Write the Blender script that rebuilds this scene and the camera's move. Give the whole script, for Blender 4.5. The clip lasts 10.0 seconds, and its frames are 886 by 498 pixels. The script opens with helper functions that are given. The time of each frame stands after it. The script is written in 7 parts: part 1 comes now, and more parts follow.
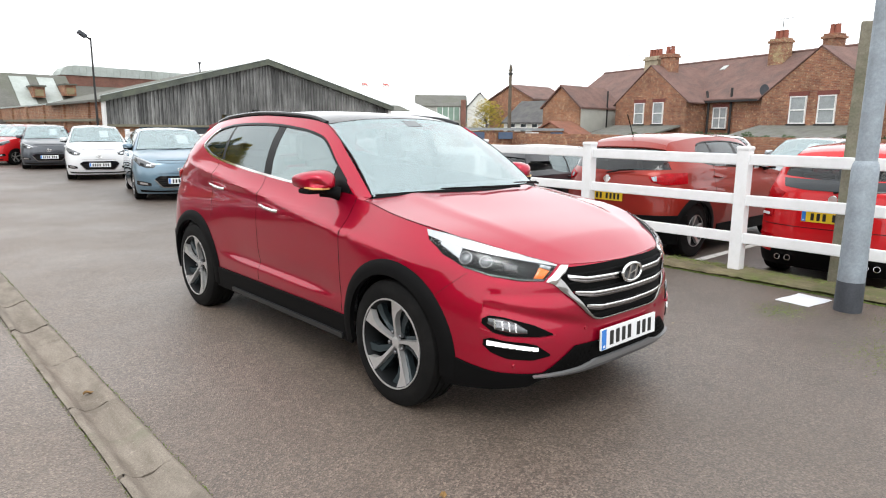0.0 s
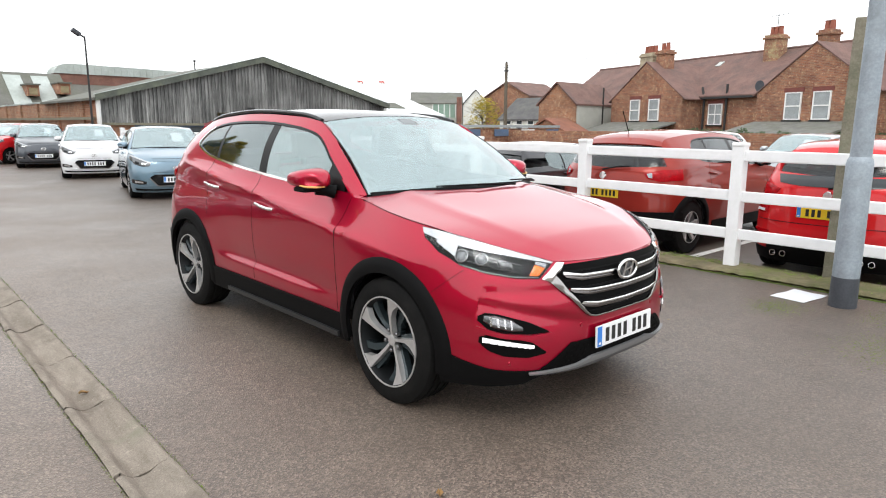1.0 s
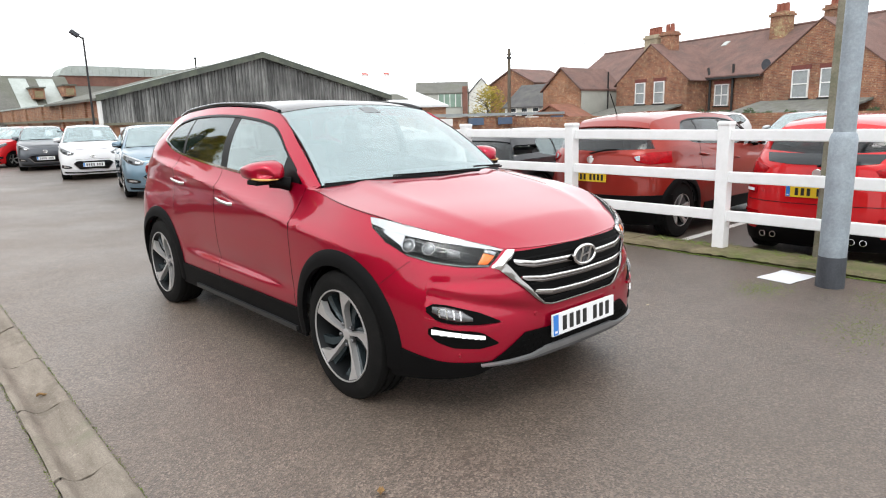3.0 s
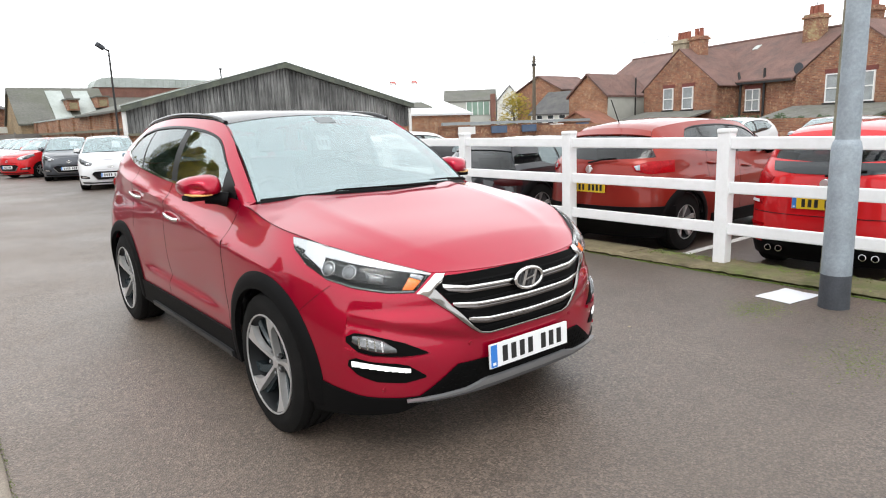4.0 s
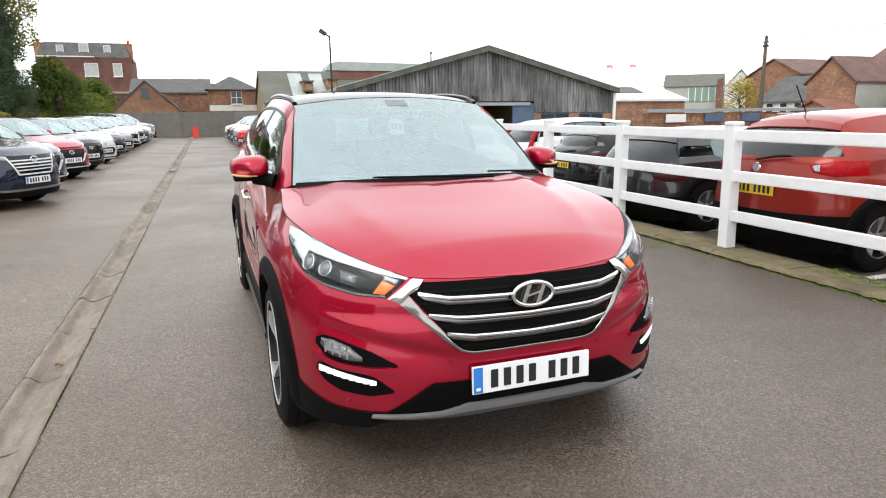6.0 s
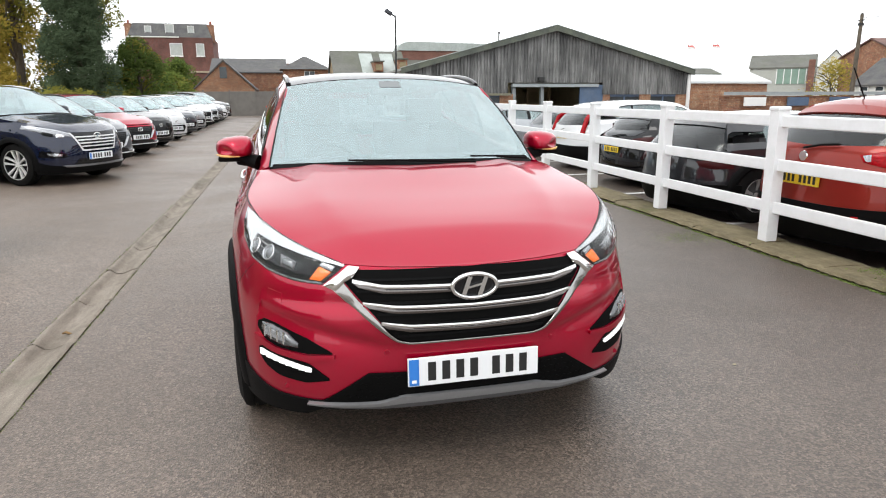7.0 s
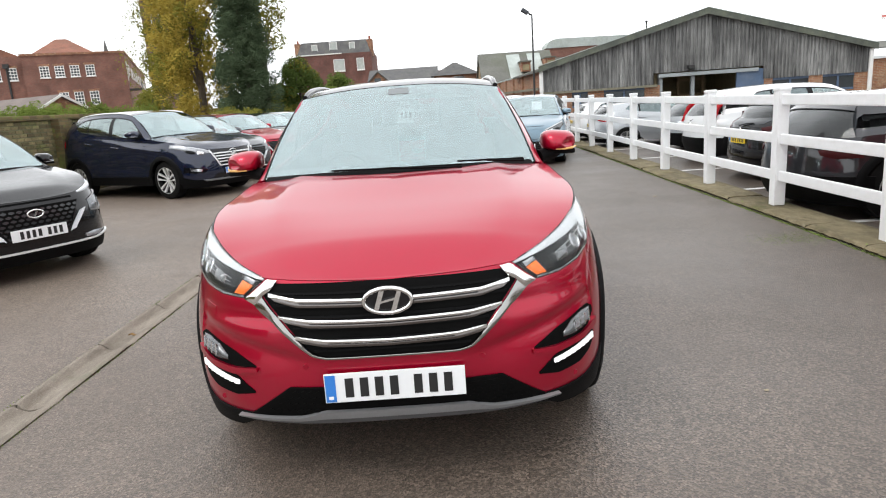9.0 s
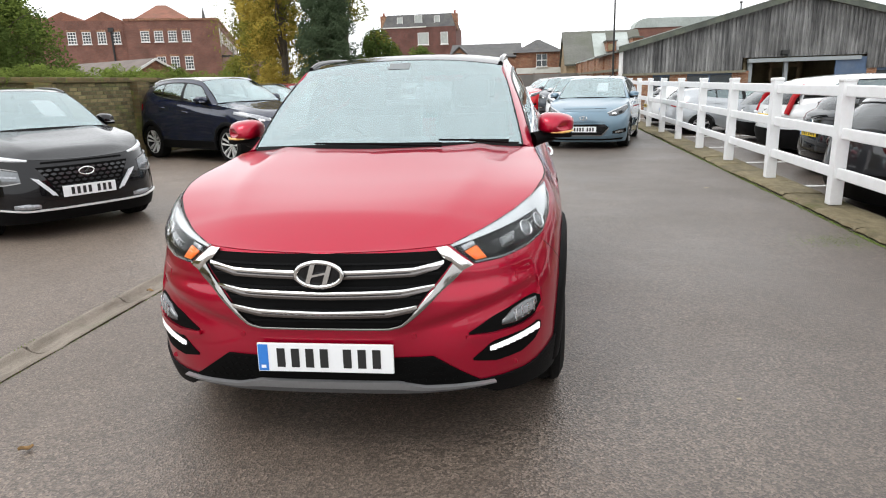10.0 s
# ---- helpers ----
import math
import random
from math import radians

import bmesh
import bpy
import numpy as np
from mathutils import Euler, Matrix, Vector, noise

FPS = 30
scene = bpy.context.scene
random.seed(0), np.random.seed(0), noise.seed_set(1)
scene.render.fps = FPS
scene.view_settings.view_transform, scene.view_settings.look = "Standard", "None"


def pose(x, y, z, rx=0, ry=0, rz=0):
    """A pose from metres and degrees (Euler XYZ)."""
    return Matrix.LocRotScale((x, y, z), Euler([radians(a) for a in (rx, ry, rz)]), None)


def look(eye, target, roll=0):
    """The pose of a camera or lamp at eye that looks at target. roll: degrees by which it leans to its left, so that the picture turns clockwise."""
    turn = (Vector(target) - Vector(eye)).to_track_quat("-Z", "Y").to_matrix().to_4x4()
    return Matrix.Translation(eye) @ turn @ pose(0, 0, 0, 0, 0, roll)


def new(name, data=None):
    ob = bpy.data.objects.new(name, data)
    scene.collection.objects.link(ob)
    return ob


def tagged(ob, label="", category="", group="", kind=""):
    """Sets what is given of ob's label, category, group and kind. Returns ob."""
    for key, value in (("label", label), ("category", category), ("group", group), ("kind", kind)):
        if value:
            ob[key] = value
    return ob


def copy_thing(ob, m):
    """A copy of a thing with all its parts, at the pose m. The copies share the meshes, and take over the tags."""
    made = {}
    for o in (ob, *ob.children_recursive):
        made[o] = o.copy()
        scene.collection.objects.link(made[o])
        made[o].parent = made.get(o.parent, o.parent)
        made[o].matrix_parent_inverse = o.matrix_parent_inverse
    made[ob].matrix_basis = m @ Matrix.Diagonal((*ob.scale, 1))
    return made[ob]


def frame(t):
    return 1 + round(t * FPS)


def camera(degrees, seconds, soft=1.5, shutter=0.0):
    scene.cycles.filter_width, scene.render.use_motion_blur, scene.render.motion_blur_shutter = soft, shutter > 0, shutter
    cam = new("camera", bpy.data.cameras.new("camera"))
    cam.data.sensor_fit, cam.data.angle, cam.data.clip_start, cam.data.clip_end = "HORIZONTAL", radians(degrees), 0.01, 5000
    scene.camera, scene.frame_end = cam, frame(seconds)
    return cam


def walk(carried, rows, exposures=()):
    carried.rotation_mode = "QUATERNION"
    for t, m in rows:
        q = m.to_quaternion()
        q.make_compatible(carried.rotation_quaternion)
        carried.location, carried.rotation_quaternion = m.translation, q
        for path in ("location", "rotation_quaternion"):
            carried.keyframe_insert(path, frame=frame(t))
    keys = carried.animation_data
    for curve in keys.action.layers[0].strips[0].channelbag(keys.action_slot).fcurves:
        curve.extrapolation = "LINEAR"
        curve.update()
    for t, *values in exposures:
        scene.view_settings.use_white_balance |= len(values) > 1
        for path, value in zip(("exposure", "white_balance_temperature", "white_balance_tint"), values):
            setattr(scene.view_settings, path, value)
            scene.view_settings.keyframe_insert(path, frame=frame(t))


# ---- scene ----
cam = camera(68.6, 10.0, soft=1.1)
PATH = [
    (0, (-2.98, -1.797, 1.498), (-1.653, -0.346, 1.132), 0.6),
    (0.5, (-2.978, -1.798, 1.497), (-1.647, -0.351, 1.127), 0.3),
    (1, (-2.976, -1.8, 1.5), (-1.642, -0.357, 1.126), 0.4),
    (1.5, (-2.981, -1.802, 1.501), (-1.644, -0.362, 1.127), -0.0),
    (2, (-2.956, -1.793, 1.486), (-1.607, -0.364, 1.114), -2.0),
    (2.2, (-2.933, -1.799, 1.483), (-1.568, -0.39, 1.096), -2.6),
    (3.3, (-2.522, -1.984, 1.473), (-1.254, -0.49, 1.072), -0.4),
    (3.5, (-2.404, -1.995, 1.48), (-1.151, -0.487, 1.087), 0.1),
    (4, (-2.135, -2.033, 1.474), (-0.902, -0.504, 1.097), -1.9),
    (4.5, (-1.865, -2.128, 1.469), (-0.738, -0.529, 1.048), 1.7),
    (5, (-1.639, -2.128, 1.463), (-0.698, -0.433, 0.975), -1.9),
    (5.5, (-1.424, -2.1, 1.493), (-0.609, -0.327, 1.052), -3.0),
    (5.7, (-1.338, -2.129, 1.461), (-0.576, -0.324, 1.055), -2.4),
    (6.8, (-0.752, -2.226, 1.458), (-0.241, -0.349, 0.992), 1.2),
    (7, (-0.682, -2.241, 1.463), (-0.208, -0.354, 1.001), -0.2),
    (7.5, (-0.449, -2.289, 1.454), (-0.134, -0.366, 1.005), -1.2),
    (8, (-0.198, -2.362, 1.448), (-0.065, -0.419, 0.993), -2.0),
    (8.5, (0.013, -2.294, 1.449), (0.097, -0.35, 0.986), -0.4),
    (9, (0.222, -2.236, 1.449), (0.212, -0.286, 1.006), -4.0),
    (9.5, (0.501, -2.248, 1.449), (0.361, -0.301, 1.012), 0.6),
    (10, (0.728, -2.182, 1.429), (0.486, -0.26, 0.93), -1.8),
]
walk(cam, [(t, look(eye, target, roll)) for t, eye, target, roll in PATH], [(0, 0.06), (5.0, 0.04), (7.5, -0.02), (10, -0.05)])

# ---- world and light: a bright, even overcast sky ----
SKY, SUN_POWER = 1.15, 0.9
world = bpy.data.worlds.new("overcast")
scene.world = world
world.use_nodes = True
wn, wl = world.node_tree.nodes, world.node_tree.links
wn.clear()
sky = wn.new("ShaderNodeTexSky")
sky.sky_type, sky.sun_disc = "NISHITA", False
sky.sun_elevation, sky.sun_rotation = radians(52), radians(232)
sky.air_density, sky.dust_density, sky.ozone_density = 1.0, 4.0, 1.0
grey = wn.new("ShaderNodeHueSaturation")
grey.inputs["Saturation"].default_value, grey.inputs["Value"].default_value = 0.25, 0.10
cloud = wn.new("ShaderNodeMix")
cloud.data_type = "RGBA"
cloud.inputs[0].default_value = 0.82
cloud.inputs[7].default_value = (1.72, 1.76, 1.80, 1)
back = wn.new("ShaderNodeBackground")
back.inputs[1].default_value = SKY
out = wn.new("ShaderNodeOutputWorld")
wl.new(sky.outputs[0], grey.inputs["Color"])
wl.new(grey.outputs[0], cloud.inputs[6])
wl.new(cloud.outputs[2], back.inputs[0])
wl.new(back.outputs[0], out.inputs[0])
sun = new("sun", bpy.data.lights.new("sun", "SUN"))
sun.data.energy, sun.data.angle, sun.data.color = SUN_POWER, radians(25), (1.0, 0.97, 0.93)
sun.matrix_basis = look((0, 0, 30), (18, 14, 0))

# ---- materials ----
MATS = {}


def ramp(nt, src, a, b, lo=0.35, hi=0.65):
    r = nt.nodes.new("ShaderNodeValToRGB")
    r.color_ramp.elements[0].position, r.color_ramp.elements[1].position = lo, hi
    r.color_ramp.elements[0].color, r.color_ramp.elements[1].color = (*a, 1), (*b, 1)
    nt.links.new(src, r.inputs[0])
    return r.outputs[0]


def noise_tex(nt, co, scale, detail=4, rough=0.6):
    n = nt.nodes.new("ShaderNodeTexNoise")
    n.inputs["Scale"].default_value, n.inputs["Detail"].default_value, n.inputs["Roughness"].default_value = scale, detail, rough
    nt.links.new(co, n.inputs["Vector"])
    return n.outputs["Fac"]


def mixed(nt, fac, a, b, kind="MIX"):
    m = nt.nodes.new("ShaderNodeMix")
    m.data_type, m.blend_type = "RGBA", kind
    for sock, v in ((m.inputs[0], fac), (m.inputs[6], a), (m.inputs[7], b)):
        if isinstance(v, (int, float)):
            sock.default_value = v
        elif isinstance(v, tuple):
            sock.default_value = (*v, 1)
        else:
            nt.links.new(v, sock)
    return m.outputs[2]


def bump_of(nt, height, dist, strength=1.0, under=None):
    b = nt.nodes.new("ShaderNodeBump")
    b.inputs["Distance"].default_value, b.inputs["Strength"].default_value = dist, strength
    nt.links.new(height, b.inputs["Height"])
    if under:
        nt.links.new(under, b.inputs["Normal"])
    return b.outputs[0]


def blank(name):
    m = bpy.data.materials.new(name)
    m.use_nodes = True
    nt = m.node_tree
    p = nt.nodes["Principled BSDF"]
    co = nt.nodes.new("ShaderNodeTexCoord").outputs["Object"]
    MATS[name] = m
    return m, nt, p, co


def surf(name, col, rough=0.6, metal=0.0, var=0.15, scale=3.0, fine=60.0, bump=0.0, coat=0.0, dirt=None, dirt_amount=0.0, per_object=0.0, emit=0.0, spec=0.5, island=False):
    """A surface with colour variation at two scales, fine relief, and dirt in patches."""
    m, nt, p, co = blank(name)
    lo, hi = tuple(c * (1 - var) for c in col), tuple(min(1, c * (1 + var)) for c in col)
    c = mixed(nt, 0.5, ramp(nt, noise_tex(nt, co, scale), lo, hi), ramp(nt, noise_tex(nt, co, fine, 3), lo, hi))
    if dirt:
        c = mixed(nt, ramp(nt, noise_tex(nt, co, scale * 0.7, 8, 0.7), (0, 0, 0), (dirt_amount,) * 3, 0.45, 0.7), c, dirt)
    if per_object:
        h = nt.nodes.new("ShaderNodeHueSaturation")
        mr = nt.nodes.new("ShaderNodeMapRange")
        mr.inputs["To Min"].default_value, mr.inputs["To Max"].default_value = 1 - per_object, 1 + per_object
        nt.links.new(nt.nodes.new("ShaderNodeNewGeometry").outputs["Random Per Island"] if island else nt.nodes.new("ShaderNodeObjectInfo").outputs["Random"], mr.inputs["Value"])
        nt.links.new(mr.outputs[0], h.inputs["Value"])
        nt.links.new(c, h.inputs["Color"])
        c = h.outputs[0]
    nt.links.new(c, p.inputs["Base Color"])
    p.inputs["Roughness"].default_value, p.inputs["Metallic"].default_value = rough, metal
    p.inputs["Specular IOR Level"].default_value = spec
    p.inputs["Coat Weight"].default_value, p.inputs["Coat Roughness"].default_value = coat, 0.03
    if bump:
        nt.links.new(bump_of(nt, noise_tex(nt, co, fine, 5), bump), p.inputs["Normal"])
    if emit:
        p.inputs["Emission Color"].default_value, p.inputs["Emission Strength"].default_value = (*col, 1), emit
    return m


def paint(name, col, metal=0.35, rough=0.32, flake=0.12, coat=1.62):
    """Car paint under clear coat, with fine metallic flake and a slight film of dust."""
    m, nt, p, co = blank(name)
    lo, hi = tuple(c * (1 - flake) for c in col), tuple(min(1, c * (1 + flake)) for c in col)
    c = ramp(nt, noise_tex(nt, co, 900, 2), lo, hi)
    dust = ramp(nt, noise_tex(nt, co, 2.3, 6), (0, 0, 0), (0.012,) * 3, 0.4, 0.8)
    nt.links.new(mixed(nt, dust, c, (0.3, 0.28, 0.25)), p.inputs["Base Color"])
    p.inputs["Metallic"].default_value, p.inputs["Roughness"].default_value = metal, rough
    p.inputs["Specular IOR Level"].default_value = 0.08
    p.inputs["Coat Weight"].default_value, p.inputs["Coat Roughness"].default_value, p.inputs["Coat IOR"].default_value = 1.0, 0.02, coat
    return m


def clear(name, col=(0.9, 0.95, 0.93), rough=0.0, ior=1.5, coat=0.0, coat_ior=2.0):
    m, nt, p, co = blank(name)
    p.inputs["Base Color"].default_value, p.inputs["Roughness"].default_value = (*col, 1), rough
    p.inputs["Transmission Weight"].default_value, p.inputs["IOR"].default_value = 1.0, ior
    p.inputs["Coat Weight"].default_value, p.inputs["Coat IOR"].default_value, p.inputs["Coat Roughness"].default_value = coat, coat_ior, 0.0
    return m


def asphalt(name, base, patch, stone):
    """Worn tarmac: pale stones in a dark binder, brownish damp areas, a few cracks and spots."""
    m, nt, p, co = blank(name)
    v = nt.nodes.new("ShaderNodeTexVoronoi")
    v.inputs["Scale"].default_value = 112
    nt.links.new(co, v.inputs["Vector"])
    sep = nt.nodes.new("ShaderNodeSeparateColor")
    nt.links.new(v.outputs["Color"], sep.inputs[0])
    stones = ramp(nt, sep.outputs[0], base, stone, 0.22, 0.95)
    pits = ramp(nt, noise_tex(nt, co, 115, 4, 0.8), (0.58,) * 3, (1.18,) * 3, 0.36, 0.58)
    stones = mixed(nt, 1.0, stones, pits, "MULTIPLY")
    specks = ramp(nt, sep.outputs[1], (0, 0, 0), (0.85,) * 3, 0.93, 0.95)
    stones = mixed(nt, specks, stones, tuple(1.35 * k for k in stone))
    big = ramp(nt, noise_tex(nt, co, 0.35, 7, 0.65), (0, 0, 0), (1, 1, 1), 0.38, 0.66)
    c = mixed(nt, big, stones, mixed(nt, 0.6, stones, patch))
    mid = ramp(nt, noise_tex(nt, co, 3.5, 6, 0.7), (0.90,) * 3, (1.1,) * 3, 0.3, 0.7)
    c = mixed(nt, 1.0, c, mid, "MULTIPLY")
    streak = nt.nodes.new("ShaderNodeMapping")
    streak.inputs["Scale"].default_value = (1.0, 0.12, 1.0)
    nt.links.new(co, streak.inputs["Vector"])
    tracks = ramp(nt, noise_tex(nt, streak.outputs[0], 0.9, 3), (0.94,) * 3, (1.06,) * 3, 0.35, 0.65)
    c = mixed(nt, 1.0, c, tracks, "MULTIPLY")
    spots = ramp(nt, noise_tex(nt, co, 11, 2), (0, 0, 0), (0.35,) * 3, 0.70, 0.76)
    c = mixed(nt, spots, c, (0.04, 0.04, 0.04))
    # Tone falls along x, from pale on the left to darker by the fence.
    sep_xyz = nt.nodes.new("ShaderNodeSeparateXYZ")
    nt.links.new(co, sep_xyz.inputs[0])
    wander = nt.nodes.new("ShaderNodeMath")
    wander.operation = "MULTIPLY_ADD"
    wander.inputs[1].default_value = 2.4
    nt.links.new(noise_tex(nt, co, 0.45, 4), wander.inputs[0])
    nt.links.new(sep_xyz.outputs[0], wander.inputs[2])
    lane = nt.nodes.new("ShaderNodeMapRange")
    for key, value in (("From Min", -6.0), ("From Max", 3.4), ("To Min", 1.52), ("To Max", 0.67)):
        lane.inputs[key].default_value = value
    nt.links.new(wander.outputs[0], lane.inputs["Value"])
    graded = nt.nodes.new("ShaderNodeHueSaturation")
    nt.links.new(lane.outputs[0], graded.inputs["Value"])
    nt.links.new(c, graded.inputs["Color"])
    nt.links.new(graded.outputs[0], p.inputs["Base Color"])
    nt.links.new(ramp(nt, noise_tex(nt, co, 0.5, 5), (0.40,) * 3, (0.56,) * 3), p.inputs["Roughness"])
    p.inputs["Specular IOR Level"].default_value = 0.85
    fine = bump_of(nt, v.outputs["Distance"], 0.003, 0.9)
    nt.links.new(bump_of(nt, noise_tex(nt, co, 2.0, 4), 0.02, 0.35, fine), p.inputs["Normal"])
    return m


def brickwork(name, a, b, mortar, size=(0.225, 0.075), patch=(0.5, 0.36, 0.22), patch_amount=0.5):
    """Far brickwork; the courses run along the wall whichever way it faces."""
    m, nt, p, co = blank(name)
    sep = nt.nodes.new("ShaderNodeSeparateXYZ")
    nt.links.new(co, sep.inputs[0])
    add = nt.nodes.new("ShaderNodeMath")
    nt.links.new(sep.outputs[0], add.inputs[0])
    nt.links.new(sep.outputs[1], add.inputs[1])
    comb = nt.nodes.new("ShaderNodeCombineXYZ")
    nt.links.new(add.outputs[0], comb.inputs[0])
    nt.links.new(sep.outputs[2], comb.inputs[1])
    br = nt.nodes.new("ShaderNodeTexBrick")
    br.inputs["Scale"].default_value = 1.0
    br.inputs["Brick Width"].default_value, br.inputs["Row Height"].default_value = size
    br.inputs["Mortar Size"].default_value, br.inputs["Mortar Smooth"].default_value = 0.008, 0.3
    br.inputs["Color1"].default_value, br.inputs["Color2"].default_value, br.inputs["Mortar"].default_value = (*a, 1), (*b, 1), (*mortar, 1)
    nt.links.new(comb.outputs[0], br.inputs["Vector"])
    c = mixed(nt, ramp(nt, noise_tex(nt, co, 2.2, 6, 0.75), (0, 0, 0), (patch_amount,) * 3, 0.5, 0.68), br.outputs["Color"], patch)
    c = mixed(nt, ramp(nt, noise_tex(nt, co, 7.5, 3, 0.6), (0, 0, 0), (patch_amount * 0.9,) * 3, 0.60, 0.66), c, tuple(v * 1.25 for v in patch))
    c = mixed(nt, ramp(nt, noise_tex(nt, co, 5.5, 2, 0.5), (0, 0, 0), (patch_amount * 0.8,) * 3, 0.63, 0.66), c, tuple(v * 1.4 for v in patch))
    c = mixed(nt, 1.0, c, ramp(nt, noise_tex(nt, co, 0.6, 4), (0.75,) * 3, (1.18,) * 3), "MULTIPLY")
    nt.links.new(c, p.inputs["Base Color"])
    p.inputs["Roughness"].default_value = 0.85
    nt.links.new(bump_of(nt, br.outputs["Fac"], -0.008), p.inputs["Normal"])
    return m


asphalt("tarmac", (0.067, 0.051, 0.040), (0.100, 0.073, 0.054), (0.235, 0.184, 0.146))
def laid_concrete(name, pale, dark, stain, moss, moss_from, moss_to, wet=0.6, run=0.25):
    """Weathered concrete laid in a long strip: grain, blotches drawn out along it, dark stains and moss in patches that pass over the joints."""
    m, nt, p, co = blank(name)
    co = nt.nodes.new("ShaderNodeNewGeometry").outputs["Position"]
    along = nt.nodes.new("ShaderNodeMapping")
    along.inputs["Scale"].default_value = (1.0, run, 1.0)
    nt.links.new(co, along.inputs["Vector"])
    c = ramp(nt, noise_tex(nt, along.outputs[0], 9, 6, 0.7), dark, pale, 0.34, 0.62)
    grain = ramp(nt, noise_tex(nt, co, 130, 4, 0.7), (0.72,) * 3, (1.22,) * 3, 0.3, 0.7)
    c = mixed(nt, 1.0, c, grain, "MULTIPLY")
    c = mixed(nt, ramp(nt, noise_tex(nt, co, 2.3, 7, 0.7), (0, 0, 0), (wet,) * 3, 0.50, 0.66), c, stain)
    c = mixed(nt, ramp(nt, noise_tex(nt, co, 1.1, 8, 0.72), (0, 0, 0), (0.85,) * 3, moss_from, moss_to), c, moss)
    spots = ramp(nt, noise_tex(nt, co, 38, 2), (0, 0, 0), (0.55,) * 3, 0.66, 0.72)
    c = mixed(nt, spots, c, tuple(v * 1.35 for v in pale))
    tone = nt.nodes.new("ShaderNodeMapRange")
    tone.inputs["To Min"].default_value, tone.inputs["To Max"].default_value = 0.86, 1.12
    nt.links.new(nt.nodes.new("ShaderNodeObjectInfo").outputs["Random"], tone.inputs["Value"])
    hue = nt.nodes.new("ShaderNodeHueSaturation")
    nt.links.new(tone.outputs[0], hue.inputs["Value"])
    nt.links.new(c, hue.inputs["Color"])
    nt.links.new(hue.outputs[0], p.inputs["Base Color"])
    p.inputs["Roughness"].default_value, p.inputs["Specular IOR Level"].default_value = 0.88, 0.3
    rough = bump_of(nt, noise_tex(nt, co, 85, 5), 0.004)
    nt.links.new(bump_of(nt, noise_tex(nt, co, 14, 4), 0.012, 0.6, rough), p.inputs["Normal"])
    return m


laid_concrete("concrete_channel", (0.275, 0.240, 0.200), (0.185, 0.158, 0.128), (0.115, 0.097, 0.078), (0.185, 0.180, 0.130), 0.58, 0.68, 0.75, 0.22)
laid_concrete("kerb_concrete", (0.21, 0.175, 0.105), (0.115, 0.095, 0.055), (0.075, 0.066, 0.042), (0.118, 0.120, 0.042), 0.54, 0.68, 0.6, 0.4)
laid_concrete("kerb_mossy", (0.19, 0.165, 0.095), (0.11, 0.098, 0.055), (0.075, 0.072, 0.040), (0.105, 0.140, 0.034), 0.47, 0.62, 0.5, 0.4)
surf("moss", (0.15, 0.21, 0.045), 0.95, var=0.4, scale=6, fine=50, bump=0.01)
surf("fence_white", (0.80, 0.81, 0.82), 0.35, var=0.03, scale=4, fine=30, dirt=(0.5, 0.52, 0.45), dirt_amount=0.18)
surf("line_white", (0.72, 0.72, 0.70), 0.7, var=0.12, scale=9, fine=70, dirt=(0.2, 0.19, 0.18), dirt_amount=0.5)
surf("paper_white", (0.66, 0.68, 0.72), 0.6, var=0.03)
# Paper white greyed down: the dimming behind glass is put into the colour.
surf("paper_dim", (0.45, 0.50, 0.50), 0.7, var=0.05)
surf("galvanised", (0.30, 0.345, 0.385), 0.55, 0.35, var=0.2, scale=5, fine=45, bump=0.001, dirt=(0.18, 0.2, 0.2), dirt_amount=0.5)
surf("post_base_dark", (0.045, 0.05, 0.06), 0.6, var=0.25, scale=8)
surf("old_timber", (0.20, 0.185, 0.14), 0.9, var=0.3, scale=6, fine=60, bump=0.003, dirt=(0.1, 0.12, 0.06), dirt_amount=0.6)


def streaked(name, dark, pale, stain):
    """Weathered sheet with rain streaks running down it."""
    m, nt, p, co = blank(name)
    mp = nt.nodes.new("ShaderNodeMapping")
    mp.inputs["Scale"].default_value = (2.2, 2.2, 0.20)
    nt.links.new(co, mp.inputs["Vector"])
    c = ramp(nt, noise_tex(nt, mp.outputs[0], 1.0, 6, 0.7), dark, pale, 0.36, 0.66)
    mp2 = nt.nodes.new("ShaderNodeMapping")
    mp2.inputs["Scale"].default_value = (11, 11, 0.9)
    nt.links.new(co, mp2.inputs["Vector"])
    c = mixed(nt, ramp(nt, noise_tex(nt, mp2.outputs[0], 1.0, 5, 0.7), (0, 0, 0), (0.7,) * 3, 0.50, 0.66), c, stain)
    c = mixed(nt, 1.0, c, ramp(nt, noise_tex(nt, co, 0.5, 3), (0.7,) * 3, (1.25,) * 3), "MULTIPLY")
    nt.links.new(c, p.inputs["Base Color"])
    p.inputs["Roughness"].default_value, p.inputs["Specular IOR Level"].default_value = 0.9, 0.2
    return m


streaked("clad_grey", (0.095, 0.096, 0.095), (0.36, 0.36, 0.35), (0.035, 0.036, 0.036))
surf("clad_edge", (0.09, 0.10, 0.085), 0.9, var=0.3, scale=2, dirt=(0.2, 0.22, 0.15), dirt_amount=0.5)
surf("sheet_roof", (0.13, 0.13, 0.115), 0.85, var=0.25, scale=0.6, fine=8, dirt=(0.10, 0.11, 0.07), dirt_amount=0.7)
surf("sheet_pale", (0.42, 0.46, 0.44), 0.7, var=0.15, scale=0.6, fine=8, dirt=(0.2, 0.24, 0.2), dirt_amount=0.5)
surf("roof_white", (0.66, 0.68, 0.68), 0.7, var=0.08, scale=0.8)
